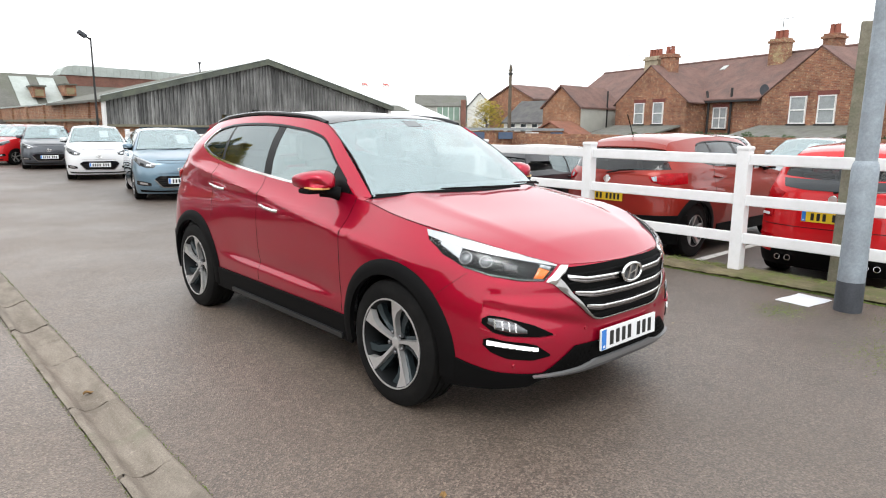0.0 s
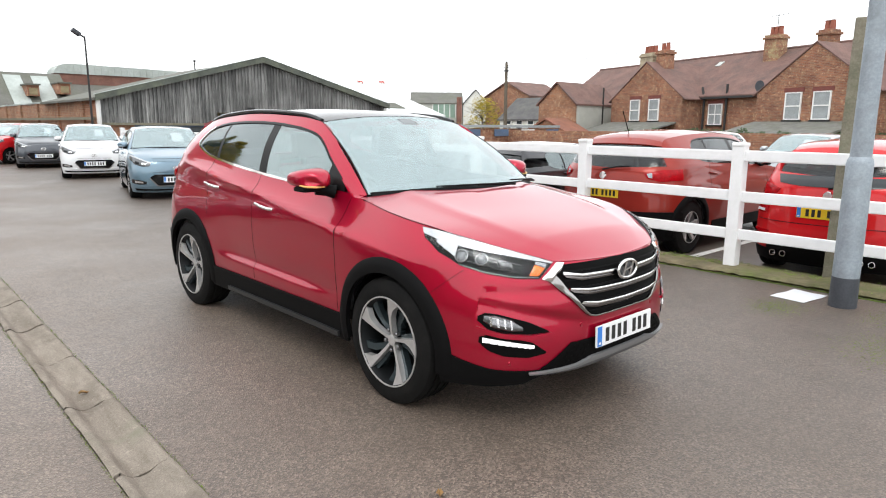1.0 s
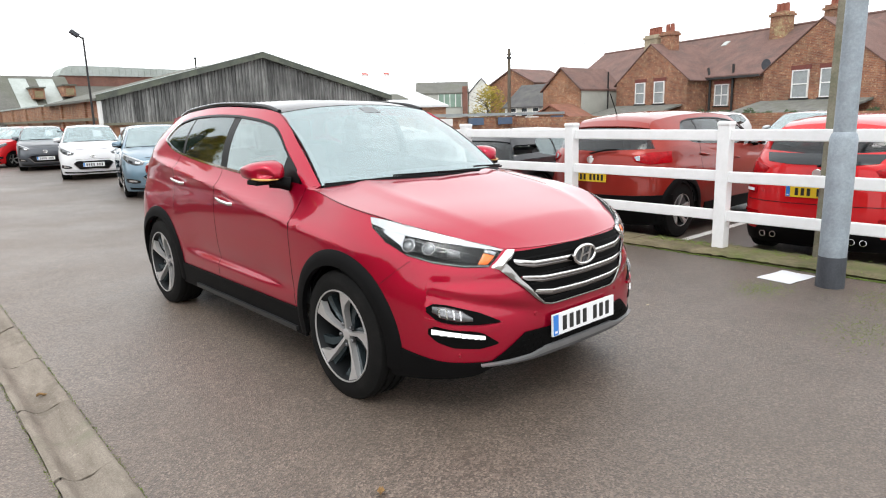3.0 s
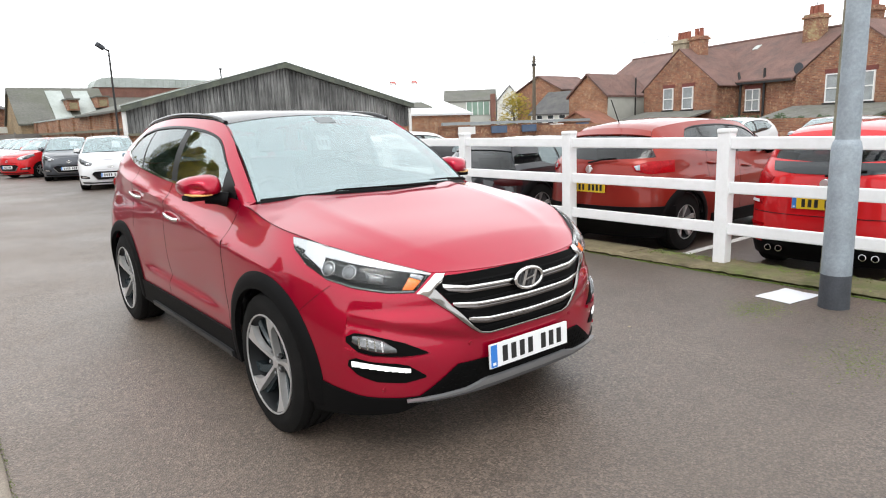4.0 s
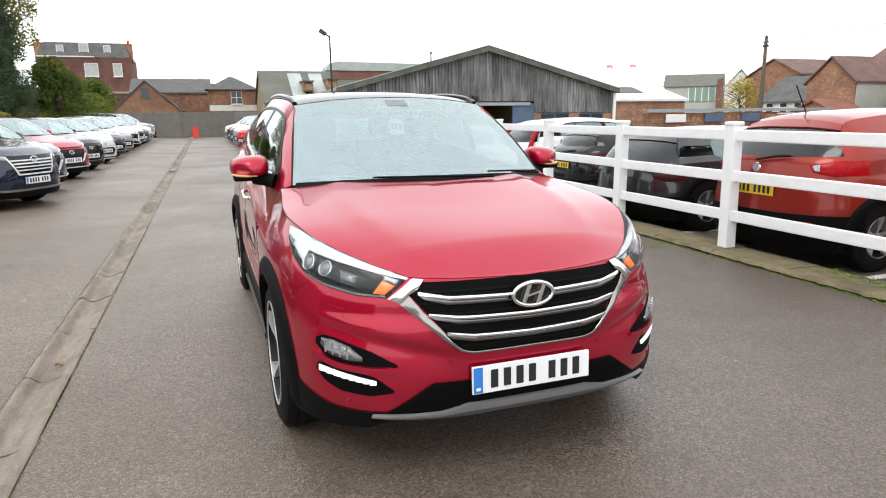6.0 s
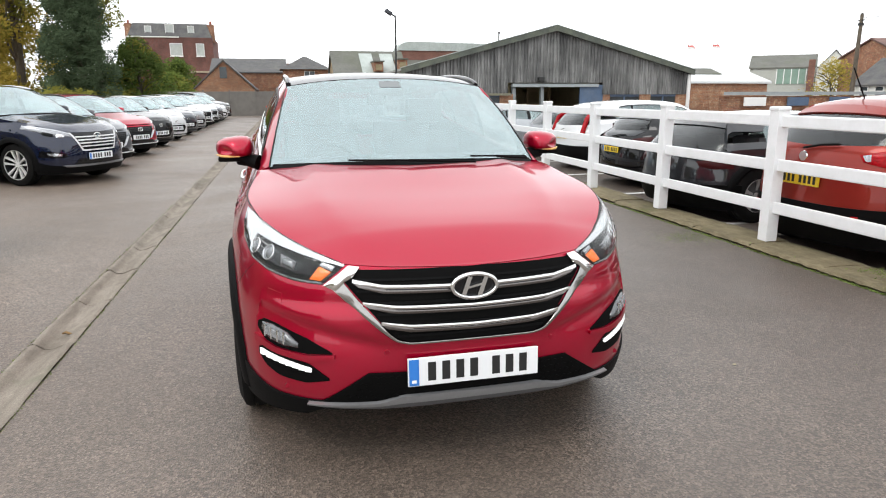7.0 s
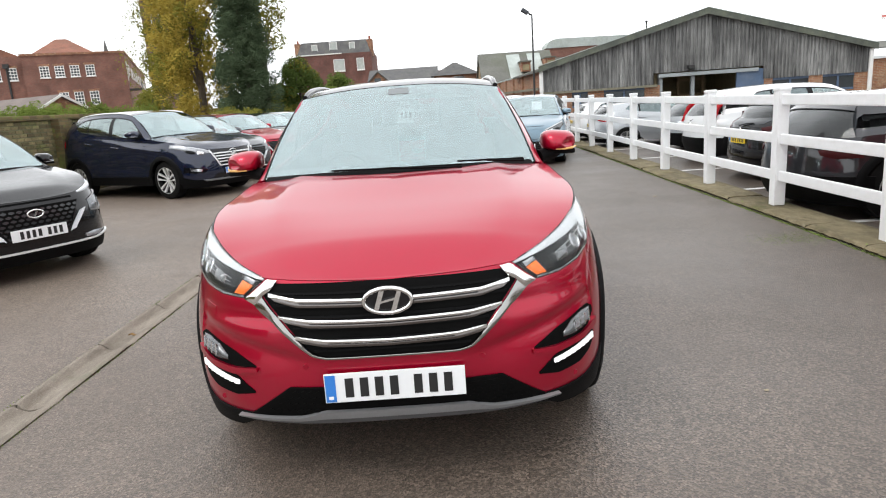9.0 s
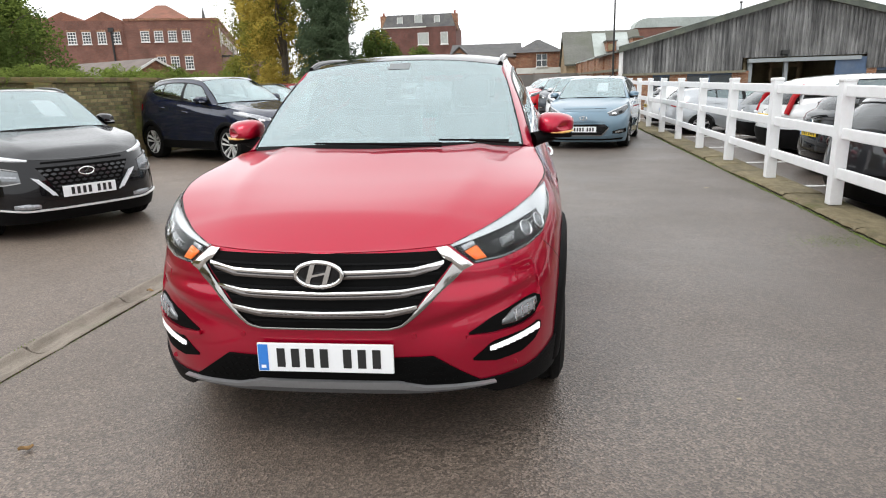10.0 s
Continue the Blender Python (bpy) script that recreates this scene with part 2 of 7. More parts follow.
surf("roof_slate", (0.085, 0.083, 0.085), 0.8, var=0.3, scale=2, fine=16, bump=0.01, dirt=(0.16, 0.16, 0.13), dirt_amount=0.5)
surf("roof_tile_brown", (0.165, 0.093, 0.078), 0.85, var=0.3, scale=1.3, fine=14, bump=0.01, dirt=(0.07, 0.06, 0.055), dirt_amount=0.6)
surf("tile_grey", (0.165, 0.135, 0.12), 0.85, var=0.25, scale=1.3, fine=14, bump=0.01)
surf("roof_tile_red", (0.24, 0.10, 0.065), 0.85, var=0.3, scale=1.3, fine=14, bump=0.01, dirt=(0.12, 0.08, 0.06), dirt_amount=0.5)
brickwork("brick_house", (0.33, 0.135, 0.072), (0.20, 0.080, 0.048), (0.27, 0.20, 0.15), patch=(0.44, 0.30, 0.18), patch_amount=0.62)
brickwork("brick_orange", (0.36, 0.165, 0.085), (0.25, 0.11, 0.06), (0.32, 0.25, 0.19), patch=(0.46, 0.33, 0.21), patch_amount=0.45)
brickwork("brick_office", (0.225, 0.100, 0.074), (0.180, 0.082, 0.062), (0.19, 0.125, 0.10), patch=(0.28, 0.12, 0.085), patch_amount=0.3)
brickwork("brick_dark", (0.165, 0.066, 0.052), (0.125, 0.052, 0.043), (0.14, 0.09, 0.075), patch=(0.19, 0.09, 0.07), patch_amount=0.3)
brickwork("brick_old", (0.20, 0.14, 0.055), (0.085, 0.06, 0.028), (0.11, 0.095, 0.045), patch=(0.105, 0.125, 0.025), patch_amount=0.85)
for name, isle in (("old_brick", False), ("old_brick_rest", True)):
    surf(name, (0.190, 0.148, 0.076), 0.95, var=0.4, scale=5, fine=45, bump=0.010, dirt=(0.115, 0.145, 0.042), dirt_amount=1.0, per_object=0.5, island=isle)
surf("old_mortar", (0.135, 0.128, 0.070), 0.95, var=0.3, scale=5, fine=60, bump=0.006, dirt=(0.08, 0.09, 0.03), dirt_amount=0.7)
brickwork("brick_yellow", (0.34, 0.25, 0.14), (0.28, 0.2, 0.11), (0.3, 0.26, 0.2))
surf("render_grey", (0.42, 0.43, 0.39), 0.9, var=0.08, scale=1.5, dirt=(0.3, 0.31, 0.27), dirt_amount=0.4)
surf("render_white", (0.70, 0.71, 0.66), 0.9, var=0.06, scale=1.5, dirt=(0.5, 0.5, 0.44), dirt_amount=0.4)
surf("window_white", (0.78, 0.78, 0.76), 0.5, var=0.04)
surf("window_dark", (0.05, 0.06, 0.065), 0.12, var=0.3, scale=1.5)
surf("curtain_pale", (0.42, 0.45, 0.43), 0.3, var=0.2, scale=2.5)
surf("stone_pale", (0.40, 0.34, 0.24), 0.9, var=0.25, scale=3, dirt=(0.15, 0.14, 0.1), dirt_amount=0.6)
surf("lintel_red", (0.165, 0.050, 0.040), 0.85, var=0.25, scale=6)
surf("slate_pale", (0.155, 0.155, 0.142), 0.8, var=0.35, scale=2.5, fine=16, bump=0.01, dirt=(0.10, 0.115, 0.06), dirt_amount=0.6)
brickwork("brick_stained", (0.33, 0.145, 0.085), (0.22, 0.10, 0.06), (0.30, 0.24, 0.16), patch=(0.36, 0.30, 0.16), patch_amount=1.0)
surf("net_curtain", (0.30, 0.325, 0.33), 0.25, var=0.25, scale=2.5)
surf("chimney_pot", (0.26, 0.085, 0.055), 0.85, var=0.2)
surf("pipe_black", (0.018, 0.018, 0.018), 0.5, var=0.2)
surf("blue_door", (0.075, 0.12, 0.20), 0.6, var=0.25, scale=2, dirt=(0.15, 0.17, 0.2), dirt_amount=0.4)
surf("steel_lintel", (0.30, 0.33, 0.34), 0.6, var=0.15, scale=3)
surf("glazing_green", (0.20, 0.30, 0.24), 0.3, var=0.2, scale=1.2)
surf("inside_dark", (0.26, 0.215, 0.125), 0.9, var=0.3)
surf("inside_wood", (0.30, 0.22, 0.13), 0.8, var=0.25)
surf("panel_fence", (0.19, 0.18, 0.165), 0.9, var=0.25, scale=2, dirt=(0.22, 0.21, 0.19), dirt_amount=0.5, per_object=0.15)
surf("flag_red", (0.70, 0.22, 0.20), 0.8, var=0.15)
surf("cone_red", (0.75, 0.06, 0.03), 0.6, var=0.1)
surf("bark", (0.12, 0.10, 0.075), 0.95, var=0.35, scale=4, fine=30, bump=0.02)
for leaf, col in (("leaf_yellow", (0.42, 0.33, 0.070)), ("leaf_green", (0.105, 0.150, 0.040)), ("leaf_dark", (0.090, 0.125, 0.070)), ("leaf_hedge", (0.165, 0.215, 0.05)), ("leaf_olive", (0.22, 0.215, 0.045))):
    lm = surf(leaf, col, 0.9, var=0.45, scale=1.4, fine=9, spec=0.06)
    nt = lm.node_tree
    thin = nt.nodes.new("ShaderNodeBsdfTranslucent")
    both = nt.nodes.new("ShaderNodeMixShader")
    both.inputs[0].default_value = 0.4
    bsdf = nt.nodes["Principled BSDF"]
    nt.links.new(bsdf.inputs["Base Color"].links[0].from_socket, thin.inputs["Color"])
    nt.links.new(bsdf.outputs[0], both.inputs[1])
    nt.links.new(thin.outputs[0], both.inputs[2])
    nt.links.new(both.outputs[0], nt.nodes["Material Output"].inputs["Surface"])
# vehicles
paint("paint_red", (0.385, 0.0009, 0.025), 0.62, 0.33, coat=1.49)
paint("paint_navy", (0.0040, 0.0092, 0.032), 0.3, 0.25, coat=1.62)
paint("paint_black", (0.005, 0.005, 0.0065), 0.3, 0.25, coat=1.42)
paint("paint_white", (0.72, 0.73, 0.74), 0.0, 0.4, 0.02)
paint("paint_silver", (0.42, 0.44, 0.46), 0.6, 0.35)
paint("paint_grey", (0.065, 0.072, 0.085), 0.5)
paint("paint_blue", (0.15, 0.235, 0.30), 0.5, 0.35)
paint("paint_scarlet", (0.55, 0.010, 0.014), 0.1, 0.35, coat=1.42)
paint("paint_copper", (0.26, 0.027, 0.018), 0.4, 0.35, coat=1.36)
paint("paint_charcoal", (0.020, 0.021, 0.025), 0.4)
clear("glass", (0.64, 0.73, 0.745), ior=3.15)
clear("glass_side", (0.76, 0.84, 0.81), ior=2.35)
clear("glass_tint", (0.25, 0.27, 0.27), ior=2.3)
clear("glass_dark", (0.16, 0.18, 0.19), ior=1.5)
for name in ("glass", "glass_side", "glass_tint"):
    MATS[name].node_tree.nodes["Principled BSDF"].inputs["Specular Tint"].default_value = (0.82, 0.98, 1.0, 1)
clear("lens_clear", (0.97, 0.98, 0.98), ior=1.22)
MATS["lens_clear"].node_tree.nodes["Principled BSDF"].inputs["Specular IOR Level"].default_value = 0.25
surf("trim_black", (0.0035, 0.0035, 0.0038), 0.62, var=0.2, scale=9, fine=300, bump=0.0004, spec=0.10)
surf("pillar_black", (0.006, 0.006, 0.0065), 0.35, var=0.1, spec=0.2)
surf("lamp_steel", (0.16, 0.165, 0.17), 0.22, 0.7, var=0.25, scale=30)
surf("gloss_dark", (0.018, 0.022, 0.026), 0.10, var=0.1, spec=0.5)
surf("gloss_black", (0.006, 0.006, 0.007), 0.10, var=0.1, spec=0.45)
surf("tyre_rubber", (0.0055, 0.0055, 0.0055), 0.75, var=0.25, scale=10, fine=80, bump=0.0006, dirt=(0.022, 0.020, 0.019), dirt_amount=0.35, spec=0.15)
surf("alloy_bright", (0.50, 0.49, 0.485), 0.30, 0.5, var=0.08)
surf("wheel_black", (0.006, 0.007, 0.008), 0.45, 0.2, var=0.2, spec=0.3)
surf("wheel_nut", (0.25, 0.25, 0.26), 0.3, 0.9, var=0.1)
surf("bar_satin", (0.20, 0.185, 0.18), 0.25, 1.0, var=0.04)
surf("honeycomb", (0.045, 0.047, 0.050), 0.25, 0.3, var=0.15)
surf("step_grey", (0.016, 0.017, 0.018), 0.42, var=0.15)
surf("alloy_pale", (0.78, 0.78, 0.78), 0.3, 0.25, var=0.06)
surf("alloy_dark", (0.055, 0.075, 0.085), 0.20, 0.6, var=0.15)
surf("chrome", (0.78, 0.78, 0.77), 0.08, 1.0, var=0.02)
surf("satin_chrome", (0.34, 0.33, 0.325), 0.30, 1.0, var=0.04)
surf("chrome_dim", (0.36, 0.35, 0.34), 0.14, 1.0, var=0.04)
surf("silver_trim", (0.22, 0.22, 0.225), 0.45, 0.4, var=0.06)
# silver_trim again, with the lower facet's shade put into the colour
surf("silver_shade", (0.10, 0.10, 0.103), 0.45, 0.4, var=0.06)
surf("leaf_fallen", (0.24, 0.14, 0.05), 0.7, var=0.3, scale=40)
surf("grille_black", (0.0035, 0.0035, 0.0035), 0.6, var=0.2, spec=0.05)
surf("lamp_grey", (0.36, 0.37, 0.39), 0.22, 0.6, var=0.5, scale=45, fine=160, bump=0.002)
surf("tower_stone", (0.17, 0.105, 0.078), 0.9, var=0.3, scale=1.0, dirt=(0.1, 0.09, 0.07), dirt_amount=0.5)
surf("lamp_core", (0.19, 0.20, 0.21), 0.08, 0.6, var=0.2, scale=25)
surf("lamp_housing", (0.010, 0.011, 0.012), 0.35, 0.0, var=0.3, scale=20, spec=0.12)
surf("lamp_silver", (0.72, 0.73, 0.75), 0.18, 0.9, var=0.05)
surf("lamp_white", (0.72, 0.74, 0.77), 0.3, var=0.03)
surf("lamp_guide", (0.52, 0.54, 0.56), 0.22, 0.2, var=0.12, scale=12, fine=60)
surf("mirror_lamp", (0.75, 0.45, 0.14), 0.3, var=0.1)
surf("lamp_on_white", (1.0, 1.0, 1.0), 0.3, var=0.0, emit=0.5)
surf("lamp_on_amber", (0.85, 0.14, 0.022), 0.3, var=0.6, scale=90, fine=260, emit=0.5)
surf("lamp_smoked", (0.045, 0.005, 0.006), 0.35, var=0.1, spec=0.2)
surf("lamp_red", (0.33, 0.003, 0.007), 0.22, var=0.35, scale=20, spec=0.2)
surf("plate_white", (0.80, 0.81, 0.82), 0.4, var=0.02)
surf("plate_yellow", (0.80, 0.55, 0.02), 0.4, var=0.03)
surf("plate_black", (0.012, 0.012, 0.012), 0.5, var=0.05)
surf("plate_blue", (0.03, 0.19, 0.60), 0.4, var=0.04)
surf("frit_grey", (0.16, 0.175, 0.18), 0.4, var=0.1)
surf("cabin_dark", (0.085, 0.088, 0.09), 0.7, var=0.25, scale=9)
surf("seat_cloth", (0.14, 0.14, 0.145), 0.85, var=0.25, scale=12)

# ---- mesh tools ----
def box(x0, x1, y0, y1, z0, z1):
    v = [(x, y, z) for z in (z0, z1) for y in (y0, y1) for x in (x0, x1)]
    return v, [(0, 2, 3, 1), (4, 5, 7, 6), (0, 1, 5, 4), (2, 6, 7, 3), (0, 4, 6, 2), (1, 3, 7, 5)]


def chamfer_box(x0, x1, y0, y1, z0, z1, c):
    """A box with its twelve edges cut off."""
    bm = bmesh.new()
    bmesh.ops.create_cube(bm, size=1.0)
    for v in bm.verts:
        v.co = ((x0, x1)[v.co.x > 0], (y0, y1)[v.co.y > 0], (z0, z1)[v.co.z > 0])
    bmesh.ops.bevel(bm, geom=bm.edges[:], offset=c, segments=2, affect="EDGES", profile=0.6)
    bm.verts.index_update()
    out = [tuple(v.co) for v in bm.verts], [tuple(v.index for v in f.verts) for f in bm.faces]
    bm.free()
    return out


def lathe(profile, n=32, axis="x", caps=True):
    """Turns (along, radius) pairs about an axis."""
    v, f = [], []
    for a, r in profile:
        for k in range(n):
            t = 2 * math.pi * k / n
            c, s = r * math.cos(t), r * math.sin(t)
            v.append((a, c, s) if axis == "x" else (c, a, s) if axis == "y" else (c, s, a))
    for i in range(len(profile) - 1):
        for k in range(n):
            f.append((i * n + k, i * n + (k + 1) % n, (i + 1) * n + (k + 1) % n, (i + 1) * n + k))
    if caps:
        f.append(tuple(range(n)))
        f.append(tuple(range((len(profile) - 1) * n, len(profile) * n)))
    return v, f


def tube(path, radius, n=8):
    """A round bar along a path; radius may be a list."""
    pts = [Vector(p) for p in path]
    rs = radius if isinstance(radius, (list, tuple)) else [radius] * len(pts)
    v, f = [], []
    for i, p in enumerate(pts):
        d = (pts[min(i + 1, len(pts) - 1)] - pts[max(i - 1, 0)]).normalized()
        u = d.orthogonal().normalized() if i == 0 else (u - d * u.dot(d)).normalized()
        w = d.cross(u)
        for k in range(n):
            t = 2 * math.pi * k / n
            v.append(tuple(p + rs[i] * (math.cos(t) * u + math.sin(t) * w)))
    for i in range(len(pts) - 1):
        for k in range(n):
            f.append((i * n + k, i * n + (k + 1) % n, (i + 1) * n + (k + 1) % n, (i + 1) * n + k))
    f += [tuple(range(n)), tuple(range((len(pts) - 1) * n, len(pts) * n))]
    return v, f


def prism(outline, y0, y1, axis="y"):
    """A flat outline of (a, b) pairs drawn out along an axis."""
    n = len(outline)
    at = {"y": lambda a, b, t: (a, t, b), "x": lambda a, b, t: (t, a, b), "z": lambda a, b, t: (a, b, t)}[axis]
    v = [at(a, b, y0) for a, b in outline] + [at(a, b, y1) for a, b in outline]
    f = [tuple(range(n)), tuple(range(n, 2 * n))]
    f += [(i, (i + 1) % n, n + (i + 1) % n, n + i) for i in range(n)]
    return v, f


def merge(*pieces):
    v, f = [], []
    for pv, pf in pieces:
        k = len(v)
        v += [tuple(p) for p in pv]
        f += [tuple(i + k for i in q) for q in pf]
    return v, f


def moved(piece, m):
    return [tuple(m @ Vector(p)) for p in piece[0]], piece[1]


def mirror_x(piece):
    return [(-x, y, z) for x, y, z in piece[0]], [tuple(reversed(q)) for q in piece[1]]


def mesh_of(name, piece, material, smooth=None, fix=True):
    me = bpy.data.meshes.new(name)
    me.from_pydata([tuple(map(float, p)) for p in piece[0]], [], piece[1])
    if fix:
        bm = bmesh.new()
        bm.from_mesh(me)
        bmesh.ops.recalc_face_normals(bm, faces=bm.faces)
        bm.to_mesh(me)
        bm.free()
    if smooth:
        me.shade_smooth()
        me.set_sharp_from_angle(angle=radians(smooth))
    me.materials.append(MATS[material])
    return me


def part(name, piece, material, parent, label="", smooth=None, fix=True):
    """One mesh object under a thing or a part."""
    ob = new(name, mesh_of(name, piece, material, smooth, fix))
    ob.parent = parent
    return tagged(ob, label)


def thing(name, label, category, m=None, group="", kind=""):
    ob = new(name)
    ob.empty_display_size = 0.2
    if m is not None:
        ob.matrix_basis = m
    return tagged(ob, label, category, group, kind)


def solid(name, piece, material, label, category, m=None, group="", kind="", smooth=None):
    """A thing or a piece of the setting that is one mesh."""
    ob = new(name, mesh_of(name, piece, material, smooth))
    if m is not None:
        ob.matrix_basis = m
    return tagged(ob, label, category, group, kind)


def knots(*pairs):
    """A smooth curve through (x, y) pairs that doesn't overshoot."""
    x, y = np.array([p[0] for p in pairs], float), np.array([p[1] for p in pairs], float)
    h, d = np.diff(x), np.diff(y) / np.diff(x)
    m = np.zeros(len(x))
    m[0], m[-1] = d[0], d[-1]
    for i in range(1, len(x) - 1):
        if d[i - 1] * d[i] > 0:
            m[i] = 2 * d[i - 1] * d[i] / (d[i - 1] + d[i])

    def f(t):
        t = np.clip(np.asarray(t, float), x[0], x[-1])
        i = np.clip(np.searchsorted(x, t, "right") - 1, 0, len(x) - 2)
        s = (t - x[i]) / h[i]
        return ((1 + 2 * s) * (1 - s) ** 2 * y[i] + s * (1 - s) ** 2 * h[i] * m[i] + s * s * (3 - 2 * s) * y[i + 1] + s * s * (s - 1) * h[i] * m[i + 1])
    return f


def grid_faces(nu, nv, flip=False, start=0):
    out = []
    for i in range(nu - 1):
        for j in range(nv - 1):
            q = (start + i * nv + j, start + (i + 1) * nv + j, start + (i + 1) * nv + j + 1, start + i * nv + j + 1)
            out.append(q[::-1] if flip else q)
    return out


def slab(grid, off, thick, centre):
    """A sheet over a grid of points, lifted by off, with thickness; outward is away from centre."""
    g = np.asarray(grid, float)
    nu, nv = g.shape[:2]
    n = np.cross(np.gradient(g, axis=0), np.gradient(g, axis=1))
    n /= np.maximum(np.linalg.norm(n, axis=2, keepdims=True), 1e-9)
    mid = (nu // 2, nv // 2)
    if np.dot(n[mid], g[mid] - np.asarray(centre)) < 0:
        n = -n
    off = np.asarray(off, float)
    off = off[..., None] if off.ndim else off
    top, low = g + n * off, g + n * (off - thick)
    v = [tuple(p) for p in top.reshape(-1, 3)] + [tuple(p) for p in low.reshape(-1, 3)]
    k = nu * nv
    f = grid_faces(nu, nv) + grid_faces(nu, nv, True, k)
    edge = [i * nv for i in range(nu)] + [(nu - 1) * nv + j for j in range(1, nv)] + [i * nv + nv - 1 for i in range(nu - 2, -1, -1)] + [j for j in range(nv - 2, 0, -1)]
    f += [(a, b, b + k, a + k) for a, b in zip(edge, edge[1:] + edge[:1])]
    return v, f


def between(upper, lower, nu, nv):
    """A grid of 2D points between two polylines that are walked alike."""
    def walked(line, n):
        line = np.array(line, float)
        s = np.concatenate([[0], np.cumsum(np.linalg.norm(np.diff(line, axis=0), axis=1))])
        t = np.linspace(0, s[-1], n)
        return np.stack([np.interp(t, s, line[:, 0]), np.interp(t, s, line[:, 1])], 1)
    a, b = walked(upper, nu), walked(lower, nu)
    w = np.linspace(0, 1, nv)[None, :, None]
    return a[:, None] * (1 - w) + b[:, None] * w

# ---- ground, drainage channel, kerb and fence ----
LOT, DIP = -0.08, -0.042


def fence_x(y):
    return 3.875 + 0.0195 * y


def gully_x(y):
    return -2.13 + 0.0145 * (y - 1)


def build_ground():
    ys = [-400, -60, -15] + list(range(-12, 51, 3)) + [80, 150, 400, 900]
    v, f = [], []
    for y in ys:
        k = fence_x(max(-12, min(50, y)))
        q = gully_x(max(-12, min(50, y)))
        cut = 0.08 if -13 < y < 49 else 0.0
        row = [(-900, 0), (-150, 0), (-40, 0), (-10, 0), (q - 1.7, 0), (q - 0.8, -0.012), (q - 0.128, DIP), (q - 0.12, DIP - cut), (q + 0.12, DIP - cut), (q + 0.128, DIP), (q + 0.6, -0.015), (q + 1.25, 0), (0, 0), (2.5, 0)]
        for x, z in row:
            v.append((x, y, z))
        for dx, z in ((0.05, 0), (0.09, LOT), (5, LOT), (30, LOT), (120, LOT), (900, LOT)):
            v.append((k + dx, y, z))
    n = len(row) + 6
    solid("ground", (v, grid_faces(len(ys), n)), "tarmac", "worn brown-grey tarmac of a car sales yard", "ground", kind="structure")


build_ground()

channel = thing("drainage_channel", "dished concrete drainage channel set flush in the tarmac", "channel", kind="structure")
dish = knots((-0.127, 0.004), (-0.118, 0.012), (-0.098, 0.012), (-0.070, -0.008), (-0.045, -0.024), (-0.02, -0.027), (0.02, -0.020), (0.06, -0.004), (0.095, 0.008), (0.118, 0.011), (0.127, 0.004))
block_meshes = []
for k in range(6):
    rnd = random.Random(k)
    wave = [rnd.uniform(-0.010, 0.010) for _ in range(24)]
    across = np.linspace(-0.127, 0.127, 23)
    rows_y = np.linspace(0.0, 1.0, 9)
    ends = np.array([wave[i] for i in range(23)])
    ends = np.convolve(np.pad(ends, 2, "edge"), [0.1, 0.2, 0.4, 0.2, 0.1], "valid")
    skew = rnd.uniform(-0.012, 0.012)
    g = np.zeros((23, 9, 3))
    for i, x in enumerate(across):
        for j, v in enumerate(rows_y):
            chip = 0.010 if j in (0, 8) else 0.0
            y = 0.009 + (0.895 + 0.002 * k) * v + (ends[i] + skew * x / 0.127 if j in (0, 8) else 0)
            g[i, j] = (x + rnd.uniform(-0.002, 0.002) * (i in (0, 22)), y, float(dish(x)) - chip * 0.6 + rnd.uniform(-0.0015, 0.0015))
    block_meshes.append(mesh_of("channel_block", slab(g, 0.0, 0.06, (0, 0.45, -1)), "concrete_channel", 50))
for k in range(66):
    y = -12.615 + 0.915 * k
    ob = new("channel_block", block_meshes[(k * 5) % 6])
    ob.parent = channel
    ob.matrix_basis = pose(gully_x(y), y, DIP + 0.002 + 0.003 * math.sin(k * 2.1), random.uniform(-0.3, 0.3), random.uniform(-0.8, 0.8), -0.83 + random.uniform(-0.3, 0.3))
drain = thing("drain_cover", "small round metal drain cover with a pale rim", "drain cover", pose(-1.86, 17.7, DIP + 0.012))
part("rim", lathe([(0, 0.16), (0.012, 0.16), (0.012, 0.11), (0.0, 0.10)], 24, "z"), "stone_pale", drain, smooth=30)
part("grate", lathe([(0.0, 0.105), (0.008, 0.10)], 24, "z"), "post_base_dark", drain, smooth=30)

kerb = thing("kerb", "mossy concrete kerb strip under the white fence", "kerb", kind="structure")
kerb_meshes = []
for k in range(7):
    rnd = random.Random(60 + k)
    edge = np.convolve([rnd.gauss(0, 0.013) for _ in range(27)], [0.25, 0.5, 0.25], "valid")
    g = np.zeros((9, 25, 3))
    for i, u in enumerate((0.0, 0.03, 0.08, 0.2, 0.4, 0.6, 0.8, 0.96, 1.0)):
        for j, v in enumerate(np.linspace(0.0005, 0.9145, 25)):
            x0 = -0.252 + edge[j] - 0.004 * (k % 3)
            drop = (0.030, 0.010, 0.002, 0, 0, 0, 0, 0.004, 0.02)[i] + (0.004 if j in (0, 24) else 0) + abs(edge[j]) * 0.5 * (i < 3)
            g[i, j] = (x0 + (0.21 - x0) * u, v, 0.056 - drop + rnd.gauss(0, 0.0016))
    kerb_meshes.append(mesh_of("kerb_stone", slab(g, 0.0, 0.15, (0, 0.45, -1)), "kerb_concrete", 55))
